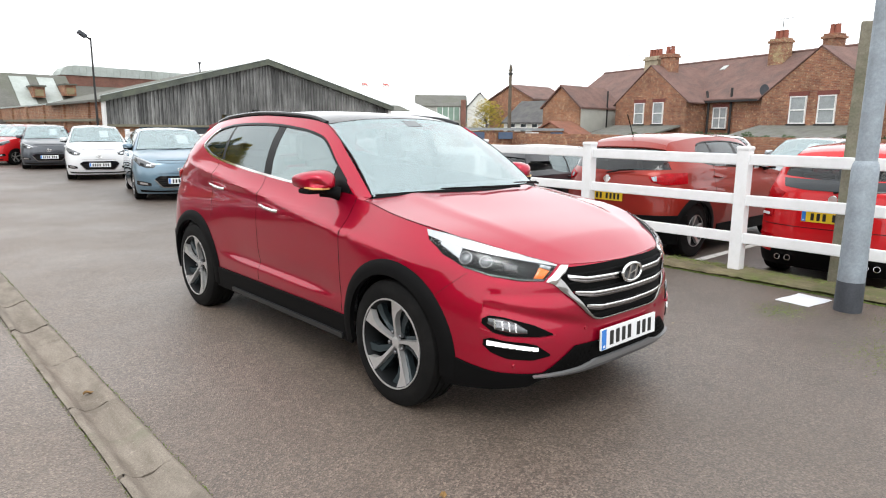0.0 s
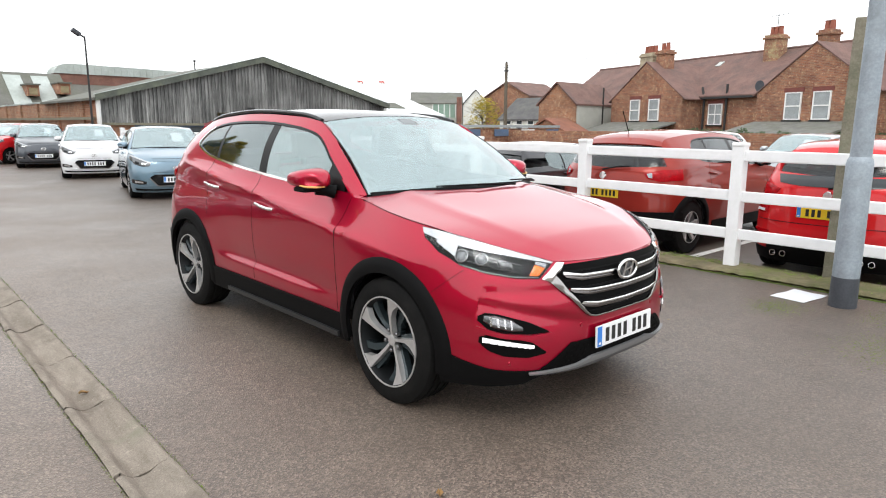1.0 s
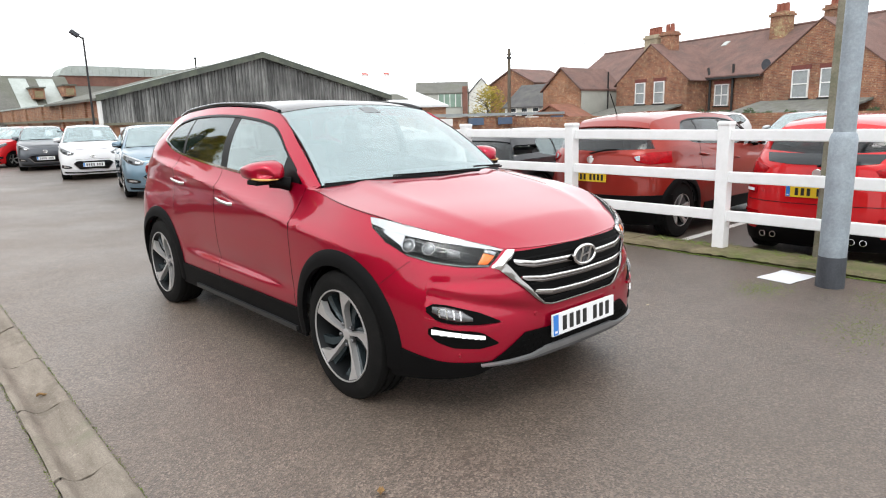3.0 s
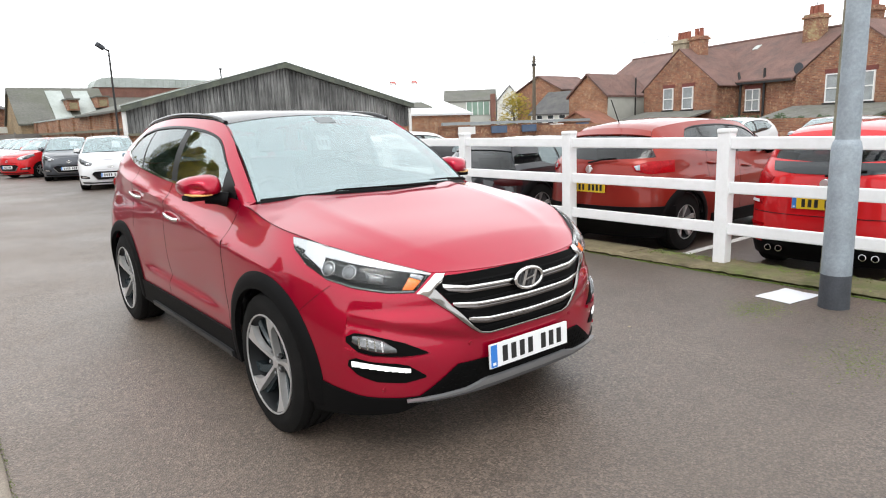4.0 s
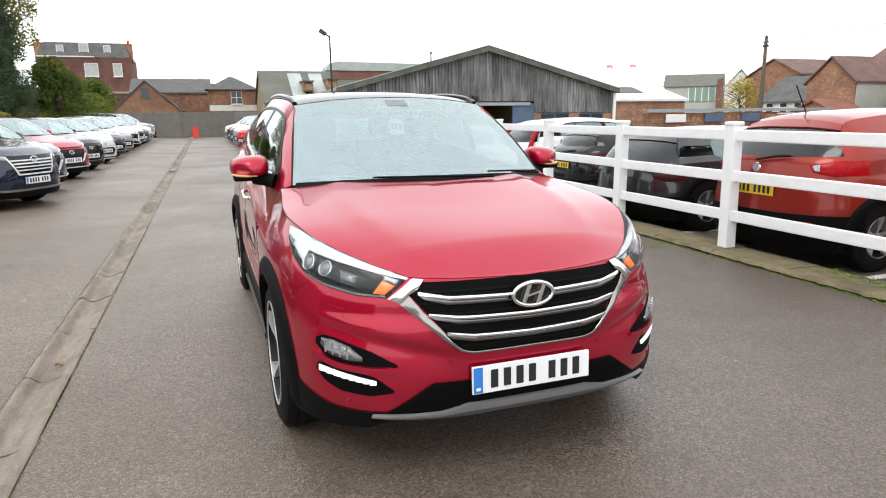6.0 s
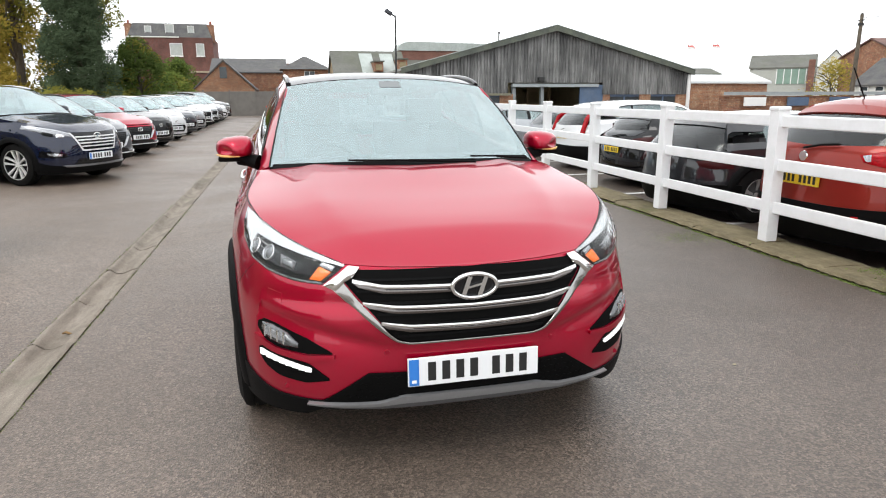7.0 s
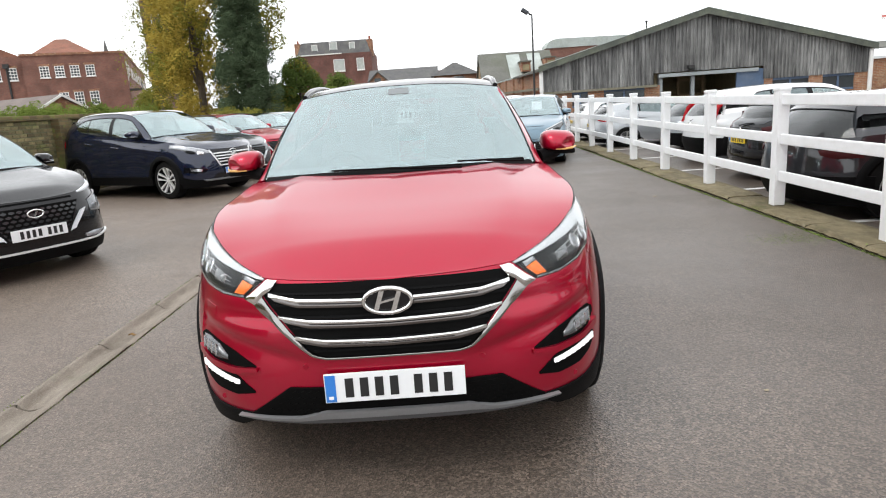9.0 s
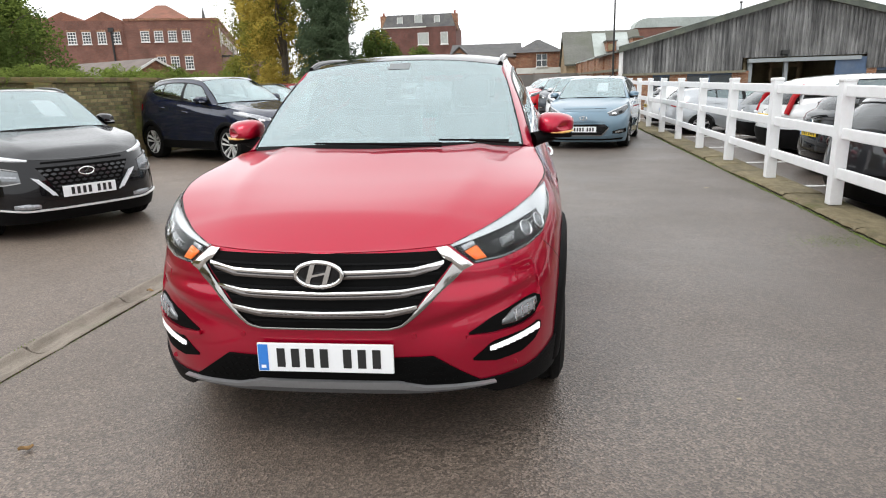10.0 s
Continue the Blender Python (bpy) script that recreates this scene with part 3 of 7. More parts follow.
for k in range(46):
    y = -8.0 + 0.915 * k
    ob = new("kerb_stone", kerb_meshes[(k * 3) % 7])
    ob.parent = kerb
    if y < 0.9:
        ob.material_slots[0].link = "OBJECT"
        ob.material_slots[0].material = MATS["kerb_mossy"]
    ob.matrix_basis = pose(fence_x(y) + random.uniform(-0.008, 0.008), y, 0.004 * math.sin(k * 1.7), random.uniform(-0.4, 0.4), random.uniform(-0.8, 0.8), -1.03 + random.uniform(-0.5, 0.5))


def moss_tufts(n):
    """Short blades and cushions of moss along the kerb's edge."""
    rnd = random.Random(5)
    v, f = [], []
    for _ in range(n):
        y = rnd.uniform(-3, 1.9) if rnd.random() < 0.45 else -3 + 24 * rnd.random() ** 1.6
        near = rnd.random()
        x = fence_x(y) + (rnd.gauss(-0.266, 0.010) if near < 0.6 or y > 2 else rnd.gauss(0.06, 0.07))
        z = 0.0 if x < fence_x(y) - 0.24 else 0.056
        h, w = rnd.uniform(0.003, 0.012), rnd.uniform(0.004, 0.010)
        a = rnd.uniform(0, math.pi)
        dx, dy = w * math.cos(a), w * math.sin(a)
        lx, ly = rnd.uniform(-0.02, 0.02), rnd.uniform(-0.02, 0.02)
        k = len(v)
        v += [(x - dx, y - dy, z), (x + dx, y + dy, z), (x + lx, y + ly, z + h)]
        f.append((k, k + 1, k + 2))
    return v, f


def gully_moss(n):
    """Low moss in the joint on both sides of the channel, and in patches on the tarmac by the lamp post."""
    rnd = random.Random(6)
    v, f = [], []
    spots = [(2.15, -0.75, 0.22), (3.30, -1.15, 0.28), (3.05, -0.65, 0.2), (2.75, 0.2, 0.15), (3.45, 3.6, 0.2)]
    for _ in range(n):
        if rnd.random() < 0.45:
            y = -3.5 + 11 * rnd.random() ** 1.8
            x, z = gully_x(y) + rnd.choice((-1, 1)) * (0.130 + 0.006 * abs(rnd.gauss(0, 1))), DIP - 0.004
            s = 1.0
        else:
            cx, cy, r = rnd.choice(spots)
            x, y, z, s = rnd.gauss(cx, r), rnd.gauss(cy, r * 0.7), 0.0, 0.35
        h, w, a = s * rnd.uniform(0.004, 0.016), rnd.uniform(0.002, 0.006), rnd.uniform(0, math.pi)
        dx, dy, k = w * math.cos(a), w * math.sin(a), len(v)
        v += [(x - dx, y - dy, z), (x + dx, y + dy, z), (x + rnd.uniform(-0.008, 0.008), y + rnd.uniform(-0.008, 0.008), z + h)]
        f.append((k, k + 1, k + 2))
    return v, f


tagged(new("low_moss", mesh_of("low_moss", gully_moss(12000), "moss", fix=False)), "thin green moss in the channel's joints and on the tarmac", "moss", kind="stuff")
tagged(new("moss", mesh_of("moss", moss_tufts(15000), "moss", fix=False)), "green moss and short grass along the kerb", "moss", kind="stuff")


def build_fence():
    """White post and rail fence: a post with a shallow cap and three rails to the next post."""
    post = merge(chamfer_box(-0.062, 0.062, -0.062, 0.062, 0, 1.25, 0.008))
    cap = merge(chamfer_box(-0.070, 0.070, -0.070, 0.070, 1.245, 1.290, 0.016))
    post_me, cap_me = mesh_of("post", post, "fence_white"), mesh_of("post_cap", cap, "fence_white")
    rail_me = mesh_of("rail", chamfer_box(-0.022, 0.022, 0.02, 1.92, -0.056, 0.056, 0.012), "fence_white")
    fence = thing("fence", "white plastic post and rail fence along the kerb", "fence", kind="structure")
    for k in range(-3, 12):
        y = 1.10 + 1.94 * k
        ob = new("post", post_me)
        ob.parent = fence
        ob.matrix_basis = pose(fence_x(y), y, 0.058, random.uniform(-0.5, 0.5), random.uniform(-0.6, 0.6), -1)
        c = new("post_cap", cap_me)
        c.parent = ob
        if k < 11:
            for z in (0.39, 0.80, 1.215):
                r = new("rail", rail_me)
                r.parent = fence
                r.matrix_basis = pose(fence_x(y), y, z + random.uniform(-0.006, 0.006), random.uniform(-0.12, 0.12), 0, -1.03)


build_fence()
for k in range(9):
    y = 1.90 + 2.55 * k
    solid("parking_line", box(0, 4.6, -0.05, 0.05, 0.0, 0.004), "line_white", "worn white painted parking bay line", "road marking", pose(4.25, y, LOT + 0.001, 0, 0, 0), "parking lines")

lamp_post = thing("lamp_post", "galvanised steel lamp post with a dark painted foot", "lamp post", pose(3.20, -0.17, 0))
part("foot", lathe([(0, 0.108), (0.26, 0.105)], 24, "z"), "post_base_dark", lamp_post, "dark painted foot", 40)
part("lower_column", lathe([(0.255, 0.104), (1.21, 0.101), (1.25, 0.092), (1.27, 0.080)], 24, "z"), "galvanised", lamp_post, smooth=40)
part("shaft", lathe([(1.26, 0.080), (3.5, 0.072), (6.2, 0.055)], 24, "z"), "galvanised", lamp_post, smooth=40)
part("lantern", merge(tube([(0, 0, 6.15), (-0.1, 0.05, 6.5), (-0.6, 0.3, 6.62)], 0.03), chamfer_box(-0.95, -0.5, 0.15, 0.42, 6.56, 6.68, 0.03)), "galvanised", lamp_post, smooth=40)
timber_post = solid("timber_post", merge(chamfer_box(-0.058, 0.058, -0.05, 0.05, LOT, 2.50, 0.012)), "old_timber", "weathered grey timber post behind the fence", "post", pose(fence_x(0.2) + 0.19, 0.21, 0, 0.5, 0.6, 12))


def paper_sheet():
    n = 9
    g = [[((i / (n - 1) - 0.5) * 0.42, (j / (n - 1) - 0.5) * 0.30, 0.006 + 0.0025 * math.sin(i * 0.9) * math.cos(j * 0.8)) for j in range(n)] for i in range(n)]
    return slab(np.array(g), 0.0, 0.002, (0, 0, -1))


sheet = solid("paper_sheet", paper_sheet(), "paper_white", "white sheet of paper lying on the tarmac", "paper", pose(3.27, 0.20, 0.0, 0, 0, -8))


def fallen_leaf(seed):
    """A small curled leaf."""
    rnd = random.Random(seed)
    n = 7
    g = [[((i / (n - 1) - 0.5) * 0.055, (j - 1) * 0.016 * math.sin(math.pi * (0.08 + 0.84 * i / (n - 1))), 0.004 + 0.010 * abs(j - 1) + 0.006 * math.sin(i * 0.9 + seed)) for j in range(3)] for i in range(n)]
    return slab(np.array(g), 0.0, 0.0015, (0, 0, -1))


for k, (x, y, z) in enumerate(((-2.09, 2.24, DIP - 0.012), (-1.32, 0.0, 0.0))):
    solid("fallen_leaf", fallen_leaf(k), "leaf_fallen", "small dry brown-yellow leaf lying on the ground", "leaf", pose(x, y, z, 0, 0, 50 * k), "fallen leaves")
for k, (x, y, r) in enumerate(((1.70, 0.62, 0.010), (3.08, 6.45, 0.025))):
    solid("litter_scrap", moved(chamfer_box(-r, r, -r * 0.6, r * 0.6, 0, 0.004, 0.001), pose(0, 0, 0, 4, -3, 35 * k)), "stone_pale", "tiny pale scrap of litter on the tarmac", "litter", pose(x, y, 0.002), "litter scraps")

# ---- vehicles: every car faces -y from its front bumper at y = 0, on z = 0 ----
class Shell:
    """The skin of a car, as functions of its length, width and height."""
    WIDE = staticmethod(knots((0.15, 0.885), (0.3, 0.908), (0.42, 0.918), (0.6, 0.925), (0.8, 0.912), (0.9, 0.896), (1.0, 0.866), (1.08, 0.852), (1.15, 0.838), (1.3, 0.80)))
    NOSE = staticmethod(knots((0.15, 0.14), (0.25, 0.06), (0.35, 0.022), (0.48, 0.012), (0.62, 0.012), (0.76, 0.028), (0.84, 0.055), (0.92, 0.12), (1.0, 0.2)))
    TAIL = staticmethod(knots((0.15, 4.33), (0.3, 4.42), (0.5, 4.475), (0.75, 4.46), (1.0, 4.43), (1.12, 4.39), (1.2, 4.27), (1.3, 4.16)))
    BEND = staticmethod(knots((0.2, 3.3), (0.5, 3.1), (0.84, 2.6), (1.0, 2.5)))
    EDGE = staticmethod(knots((0.30, 0.89), (0.42, 0.935), (0.6, 0.985), (0.8, 1.015), (1.0, 1.04), (1.28, 1.08), (1.96, 1.115), (2.6, 1.165), (3.24, 1.225), (3.6, 1.25), (3.9, 1.25), (4.1, 1.235)))
    LIP = staticmethod(knots((0, 0.83), (0.6, 0.845), (1, 0.89)))
    HOOD = staticmethod(knots((0.05, 0.83), (0.15, 0.886), (0.235, 0.930), (0.27, 0.944), (0.5, 0.993), (0.8, 1.045), (1.0, 1.075), (1.3, 1.115)))
    RAIL_Z = staticmethod(knots((1.28, 1.10), (1.6, 1.325), (1.93, 1.515), (2.2, 1.552), (2.8, 1.575), (3.4, 1.552), (3.7, 1.522), (3.9, 1.49), (3.97, 1.455), (4.04, 1.36), (4.1, 1.26)))
    RAIL_X = staticmethod(knots((1.28, 0.765), (1.6, 0.69), (1.93, 0.615), (2.4, 0.62), (2.9, 0.62), (3.4, 0.60), (3.7, 0.575), (3.9, 0.545), (3.97, 0.55), (4.1, 0.62)))
    GLASS_END = staticmethod(knots((2.9, 1.60), (3.2, 1.505), (3.40, 1.472), (3.47, 1.445), (3.53, 1.395), (3.57, 1.34)))
    BELT_UP = staticmethod(knots((2.9, 0.016), (3.15, 0.020), (3.35, 0.035), (3.48, 0.062), (3.57, 0.095)))
    CHIN = staticmethod(knots((0, 0.288), (0.66, 0.288), (0.78, 0.250), (1.2, 0.228)))
    YQ, YB, Y1, Y2, COWL = 1.0, 3.6, 0.30, 4.1, 1.28

    def __init__(self, length=4.475, width=1.85, height=1.645, tyre=0.352, rim=0.25, crease=0.02, fine=1.0, sill=0.275, chin=0.19):
        self.scale = np.array([width / 1.85, length / 4.475, height / 1.645])
        self.tyre, self.rim, self.crease, self.fine, self.sill, self.chin = tyre, rim, crease, fine, sill, chin
        self.open_chin = False
        self.relief, self.drop, self.base_half, self.flare = 0.0, 0.0, 0.765, None
        self.centre = (0, 2.2, 0.75)
        self.axles = (0.88, 3.55)
        self.arch = tyre * 1.10

    def side(self, y, z):
        y, z = np.asarray(y, float), np.asarray(z, float)
        n, w = self.BEND(z), self.WIDE(z)
        u = np.clip((self.YQ - y) / (self.YQ - self.NOSE(z)), 0, 1)
        v = np.clip((y - self.YB) / (self.TAIL(z) - self.YB), 0, 1)
        x = w * np.maximum(1 - u ** n, 1e-6) ** (1 / n) * np.maximum(1 - v ** 2.8, 1e-6) ** (1 / 2.8)
        ease = lambda v: np.clip(v, 0, 1) ** 2 * (3 - 2 * np.clip(v, 0, 1))
        if self.flare:
            x = x + self.flare(z) * ease((y - 1.0) / 1.9)
        if self.crease:
            on = ease((y - 0.55) / 1.1) * ease((3.9 - y) / 0.6)
            d = z - (0.895 + 0.130 * (y - 1.3) - 0.012 * np.maximum(y - 2.2, 0))
            x = x + self.crease * on * np.exp(-np.maximum(d, 0) / 0.05) * np.exp(np.minimum(d, 0) / 0.20) - 0.4 * self.crease * on
            d = z - (0.50 + 0.02 * (y - 1.5))
            low = ease((y - 1.2) / 0.6) * ease((3.2 - y) / 0.5)
            x = x - 0.6 * self.crease * low / (1 + np.exp(-d / 0.010)) * np.exp(-np.maximum(d, 0) / 0.16)
        return x

    def hollow(self, x, z):
        """A fold in the bumper from the grille's foot up and out, with the lamp pockets below it set back."""
        a = np.abs(x)
        on = np.clip((a - 0.26) / 0.16, 0, 1) * np.clip((0.855 - a) / 0.08, 0, 1)
        d = z - (0.545 + 0.26 * (a - 0.30))
        e = z - 0.705
        return self.relief * on * (np.exp(np.minimum(d, 0) / 0.09) / (1 + np.exp(d / 0.007)) + 0.35 * np.exp(-(e / 0.03) ** 2))

    def front(self, x, z):
        n, w = self.BEND(z), self.WIDE(z)
        r = np.clip(np.abs(x) / w, 0, 0.9999)
        return self.hollow(x, z) + self.YQ - (self.YQ - self.NOSE(z)) * (1 - r ** n) ** (1 / n)

    def rear(self, x, z):
        r = np.clip(np.abs(x) / self.WIDE(z), 0, 0.9999)
        return self.YB + (self.TAIL(z) - self.YB) * (1 - r ** 2.8) ** (1 / 2.8)

    def at(self, s, z):
        """A point of the skin: s 0 to 1 from the nose's middle to Y1, then along y, then round the tail."""
        s, z = np.broadcast_arrays(np.asarray(s, float), np.asarray(z, float))
        n, w = self.BEND(z), self.WIDE(z)
        d = self.YQ - self.NOSE(z)
        th = np.arctan2(self.side(self.Y1, z) / w, (self.YQ - self.Y1) / d) * np.clip(s, 0, 1)
        rho = (np.cos(th) ** n + np.sin(th) ** n) ** (-1 / n)
        fx, fy = w * rho * np.sin(th), self.YQ - d * rho * np.cos(th)
        fy = fy + self.hollow(fx, z)
        y = self.Y1 + np.clip(s - 1, 0, self.Y2 - self.Y1)
        sx = self.side(y, z)
        e = self.TAIL(z) - self.YB
        k = np.clip(s - 1 - (self.Y2 - self.Y1), 0, 1)
        t2 = np.arctan2(self.side(self.Y2, z) / w, (self.Y2 - self.YB) / e) * (1 - k)
        rh = (np.cos(t2) ** 2.8 + np.sin(t2) ** 2.8) ** (-1 / 2.8)
        rx, ry = w * rh * np.sin(t2), self.YB + e * rh * np.cos(t2)
        x = np.where(s <= 1, fx, np.where(k > 0, rx, sx))
        yy = np.where(s <= 1, fy, np.where(k > 0, ry, y))
        return np.stack([x, yy, z], -1)

    def top(self, s):
        k = np.clip(s - 1 - (self.Y2 - self.Y1), 0, 1)
        return np.where(s <= 1, self.LIP(np.clip(s, 0, 1)), self.EDGE(self.Y1 + s - 1)) * (1 - 0.028 * k)

    def low(self, s):
        y = self.Y1 + s - 1
        z = np.where((y > self.axles[0]) & (y < self.axles[1]), self.sill, self.chin + 0.03)
        if self.open_chin:
            z = np.where(s < 1.25, np.maximum(z, self.CHIN(np.clip(s, 0, 1.2)) + 0.03), z)
        for a in self.axles:
            d = (y - a) * self.scale[1]
            r = self.arch
            z = np.where(np.abs(d) < r, np.maximum(z, (self.tyre + np.sqrt(np.maximum(r * r - d * d, 0))) / self.scale[2]), z)
        return z

    def done(self, piece):
        return [tuple(np.asarray(p) * self.scale) for p in piece[0]], piece[1]

    def slab(self, grid, off, thick):
        return self.done(slab(grid, off, thick, self.centre))

    def on_front(self, upper, lower, nu, nv, off, thick, both=False, dome=0.0):
        g = between(upper, lower, nu, nv)
        pts = np.stack([g[..., 0], self.front(g[..., 0], g[..., 1]), g[..., 1]], -1)
        return self.lifted(pts, off, thick, both, dome)

    def on_rear(self, upper, lower, nu, nv, off, thick, both=False, dome=0.0):
        g = between(upper, lower, nu, nv)
        pts = np.stack([g[..., 0], self.rear(g[..., 0], g[..., 1]), g[..., 1]], -1)
        return self.lifted(pts, off, thick, both, dome)

    def on_side(self, upper, lower, nu, nv, off, thick, both=False, dome=0.0):
        g = between(upper, lower, nu, nv)
        pts = np.stack([self.side(g[..., 0], g[..., 1]), g[..., 0], g[..., 1]], -1)
        return self.lifted(pts, off, thick, both, dome)

    def lifted(self, pts, off, thick, both, dome):
        nu, nv = pts.shape[:2]
        if dome:
            a = 1 - np.abs(np.linspace(-1, 1, nu))[:, None] ** 4
            b = 1 - np.abs(np.linspace(-1, 1, nv))[None, :] ** 4
            off = off + dome * a * b
        p = self.slab(pts, off, thick)
        return (p, mirror_x(p)) if both else p

    def strip(self, s0, s1, lo, hi, nu, nv, off, thick):
        """A band along the skin between two heights, each a number or a function of s."""
        s = np.linspace(s0, s1, nu)
        a = lo(s) if callable(lo) else np.full(nu, lo)
        b = hi(s) if callable(hi) else np.full(nu, hi)
        w = np.linspace(0, 1, nv)[None]
        p = self.slab(self.at(s[:, None], a[:, None] * (1 - w) + b[:, None] * w), off, thick)
        return p, mirror_x(p)


def body_panels(c):
    """The painted lower body, one sheet round the car with its wheel openings."""
    q = c.fine
    s = list(np.linspace(0, 1, int(12 * q) + 2))
    y = c.Y1
    for a in c.axles:
        r = c.arch / c.scale[1]
        s += list(1 + np.linspace(y, a - r, int(8 * q) + 2)[1:-1] - c.Y1)
        s += list(1 + a - r * np.cos(np.linspace(0.001, math.pi - 0.001, int(12 * q) + 4)) - c.Y1)
        y = a + r
    s += list(1 + np.linspace(y, c.Y2, int(6 * q) + 5)[1:] - c.Y1)
    s += list(1 + c.Y2 - c.Y1 + np.linspace(0, 1, int(8 * q) + 2)[1:])
    s = np.array(s)
    nv = int(24 * q)
    w = np.linspace(0, 1, nv)[None]
    lo, hi = c.low(s)[:, None], c.top(s)[:, None]
    g = c.at(s[:, None], lo * (1 - w) + hi * w)
    half = ([tuple(p) for p in g.reshape(-1, 3)], grid_faces(len(s), nv))
    return c.done(merge(half, mirror_x(half)))


def hood_sheet(c):
    q = c.fine
    s = np.concatenate([np.linspace(0.02, 1, int(14 * q)), 1 + np.linspace(c.Y1, c.COWL, int(14 * q))[1:] - c.Y1])
    e = c.at(s, c.top(s))
    m = np.linspace(-1, 1, int(20 * q) | 1)[None]
    bow = knots((0, 0), (0.6, 0.0), (1.28, 0.19))(e[:, 1])[:, None]
    x = e[:, :1] * m
    y = e[:, 1:2] - bow * (1 - m * m)
    ridge = 0.014 * np.exp(-np.maximum(np.abs(m) - 0.66, 0) / 0.05) * np.exp(np.minimum(np.abs(m) - 0.66, 0) / 0.16) * np.clip((e[:, 1:2] - 0.1) / 0.5, 0, 1)
    z = e[:, 2:] + np.maximum(c.HOOD(e[:, 1:2]) - e[:, 2:], 0) * (1 - np.abs(m) ** 2.6) + ridge
    return c.slab(np.stack([x, y, z], -1), 0.004, 0.02)


def cabin_point(c, y, z):
    """The upper side of the cabin between the shoulder and the roof's edge."""
    zb, zu = c.EDGE(y), c.RAIL_Z(y)
    v = np.clip((z - zb) / np.maximum(zu - zb, 1e-4), 0, 1)
    xb = c.side(y, zb)
    return np.stack([xb * (1 - v) + c.RAIL_X(y) * v + 0.035 * np.sin(math.pi * v) * np.clip(zu - zb, 0, 0.3) / 0.3, y, z], -1)


def cabin_band(c, y0, y1, lo, hi, nu, nv, off, thick):
    y = np.linspace(y0, y1, nu)[:, None]
    w = np.linspace(0, 1, nv)[None]
    y, w = np.broadcast_arrays(y, w)
    p = c.slab(cabin_point(c, y, lo(y) * (1 - w) + hi(y) * w), off, thick)
    return p, mirror_x(p)


def wheel_meshes(tyre, rim, style):
    """Tyre, bright face and dark barrel of one wheel, turned about x, outer face towards +x."""
    w = 0.115
    prof = [(-w, rim * 0.98), (-w, rim * 1.06), (-w * 1.04, (tyre + rim) / 2), (-w * 0.86, tyre * 0.975), (-w * 0.7, tyre)]
    for g in (-0.45, 0.0, 0.45):
        prof += [(w * (g - 0.08), tyre), (w * (g - 0.07), tyre - 0.008), (w * (g + 0.07), tyre - 0.008), (w * (g + 0.08), tyre)]
    prof += [(w * 0.7, tyre), (w * 0.86, tyre * 0.975), (w * 1.04, (tyre + rim) / 2), (w, rim * 1.06), (w * 0.97, rim * 0.98)]
    rubber = lathe(prof, 48, caps=False)
    barrel = lathe([(w * 0.96, rim), (w * 0.98, rim * 0.97), (w * 0.8, rim * 0.93), (-w * 0.3, rim * 0.86), (-w * 0.35, 0.02)], 40, caps=False)
    lip = lathe([(w * 0.93, rim * 1.005), (w * 1.03, rim * 1.0), (w * 1.03, rim * 0.975), (w * 0.90, rim * 0.965)], 48, caps=False)
    def spoke(rows, rows_x):
        """One spoke; rows: (radius, from, to) in degrees. Its face leans in towards the hub."""
        v, n = [], len(rows)
        for back in (0, 1):
            for (r, lo, hi), fx in zip(rows, rows_x):
                for d in (lo, hi):
                    t = math.radians(d)
                    v.append((fx - back * 0.035, rim * r * math.cos(t), rim * r * math.sin(t)))
        f = []
        for i in range(n - 1):
            p = 2 * i
            f += [(p, p + 1, p + 3, p + 2), (2 * n + p, 2 * n + p + 2, 2 * n + p + 3, 2 * n + p + 1), (p, p + 2, 2 * n + p + 2, 2 * n + p), (p + 1, 2 * n + p + 1, 2 * n + p + 3, p + 3)]
        f += [(0, 2 * n, 2 * n + 1, 1), (2 * n - 2, 2 * n - 1, 4 * n - 1, 4 * n - 2)]
        return v, f

    fx = [w * 0.62, w * 0.74, w * 0.9, w * 0.97]
    darks = []
    if style == "blade":
        blade = spoke([(0.10, -22, 20), (0.30, -8, 5), (0.55, -7.5, 1.5), (0.74, -12.5, 0), (0.97, -23, -1)], [w * 0.66, w * 0.74, w * 0.84, w * 0.91, w * 0.97])
        deep = [w * 0.4, w * 0.5, w * 0.6, w * 0.74]
        darks.append(spoke([(0.2, -50, -10), (0.45, -30, -14), (0.72, -33, -20), (0.94, -40, -29)], deep))
        darks.append(spoke([(0.2, 0, 24), (0.45, 1, 13), (0.72, 0, 8), (0.94, -1, 6)], deep))
    else:
        h = 1.3
        blade = spoke([(0.17, -16 * h, 16 * h), (0.45, -8 * h, 8 * h), (0.75, -6 * h, 6 * h), (0.95, -7 * h, 7 * h)], fx)
    if style == "twin":
        blade = merge(*(spoke([(0.16, d * 26 - 9, d * 26 + 9), (0.45, d * 17 - 5.5, d * 17 + 5.5), (0.75, d * 14.5 - 4.5, d * 14.5 + 4.5), (0.96, d * 13 - 5, d * 13 + 5)], fx) for d in (-1, 1)))
    hr = 0.13 if style == "blade" else 0.19
    hub = lathe([(w * 0.5, rim * hr), (w * 0.68, rim * hr * 0.95), (w * 0.72, rim * hr * 0.6), (w * 0.72, 0.005)], 24)
    disc = lathe([(-0.02, rim * 0.68), (0.0, rim * 0.68), (0.0, 0.05)], 32)
    return rubber, merge(lip, hub), barrel, disc, blade, darks


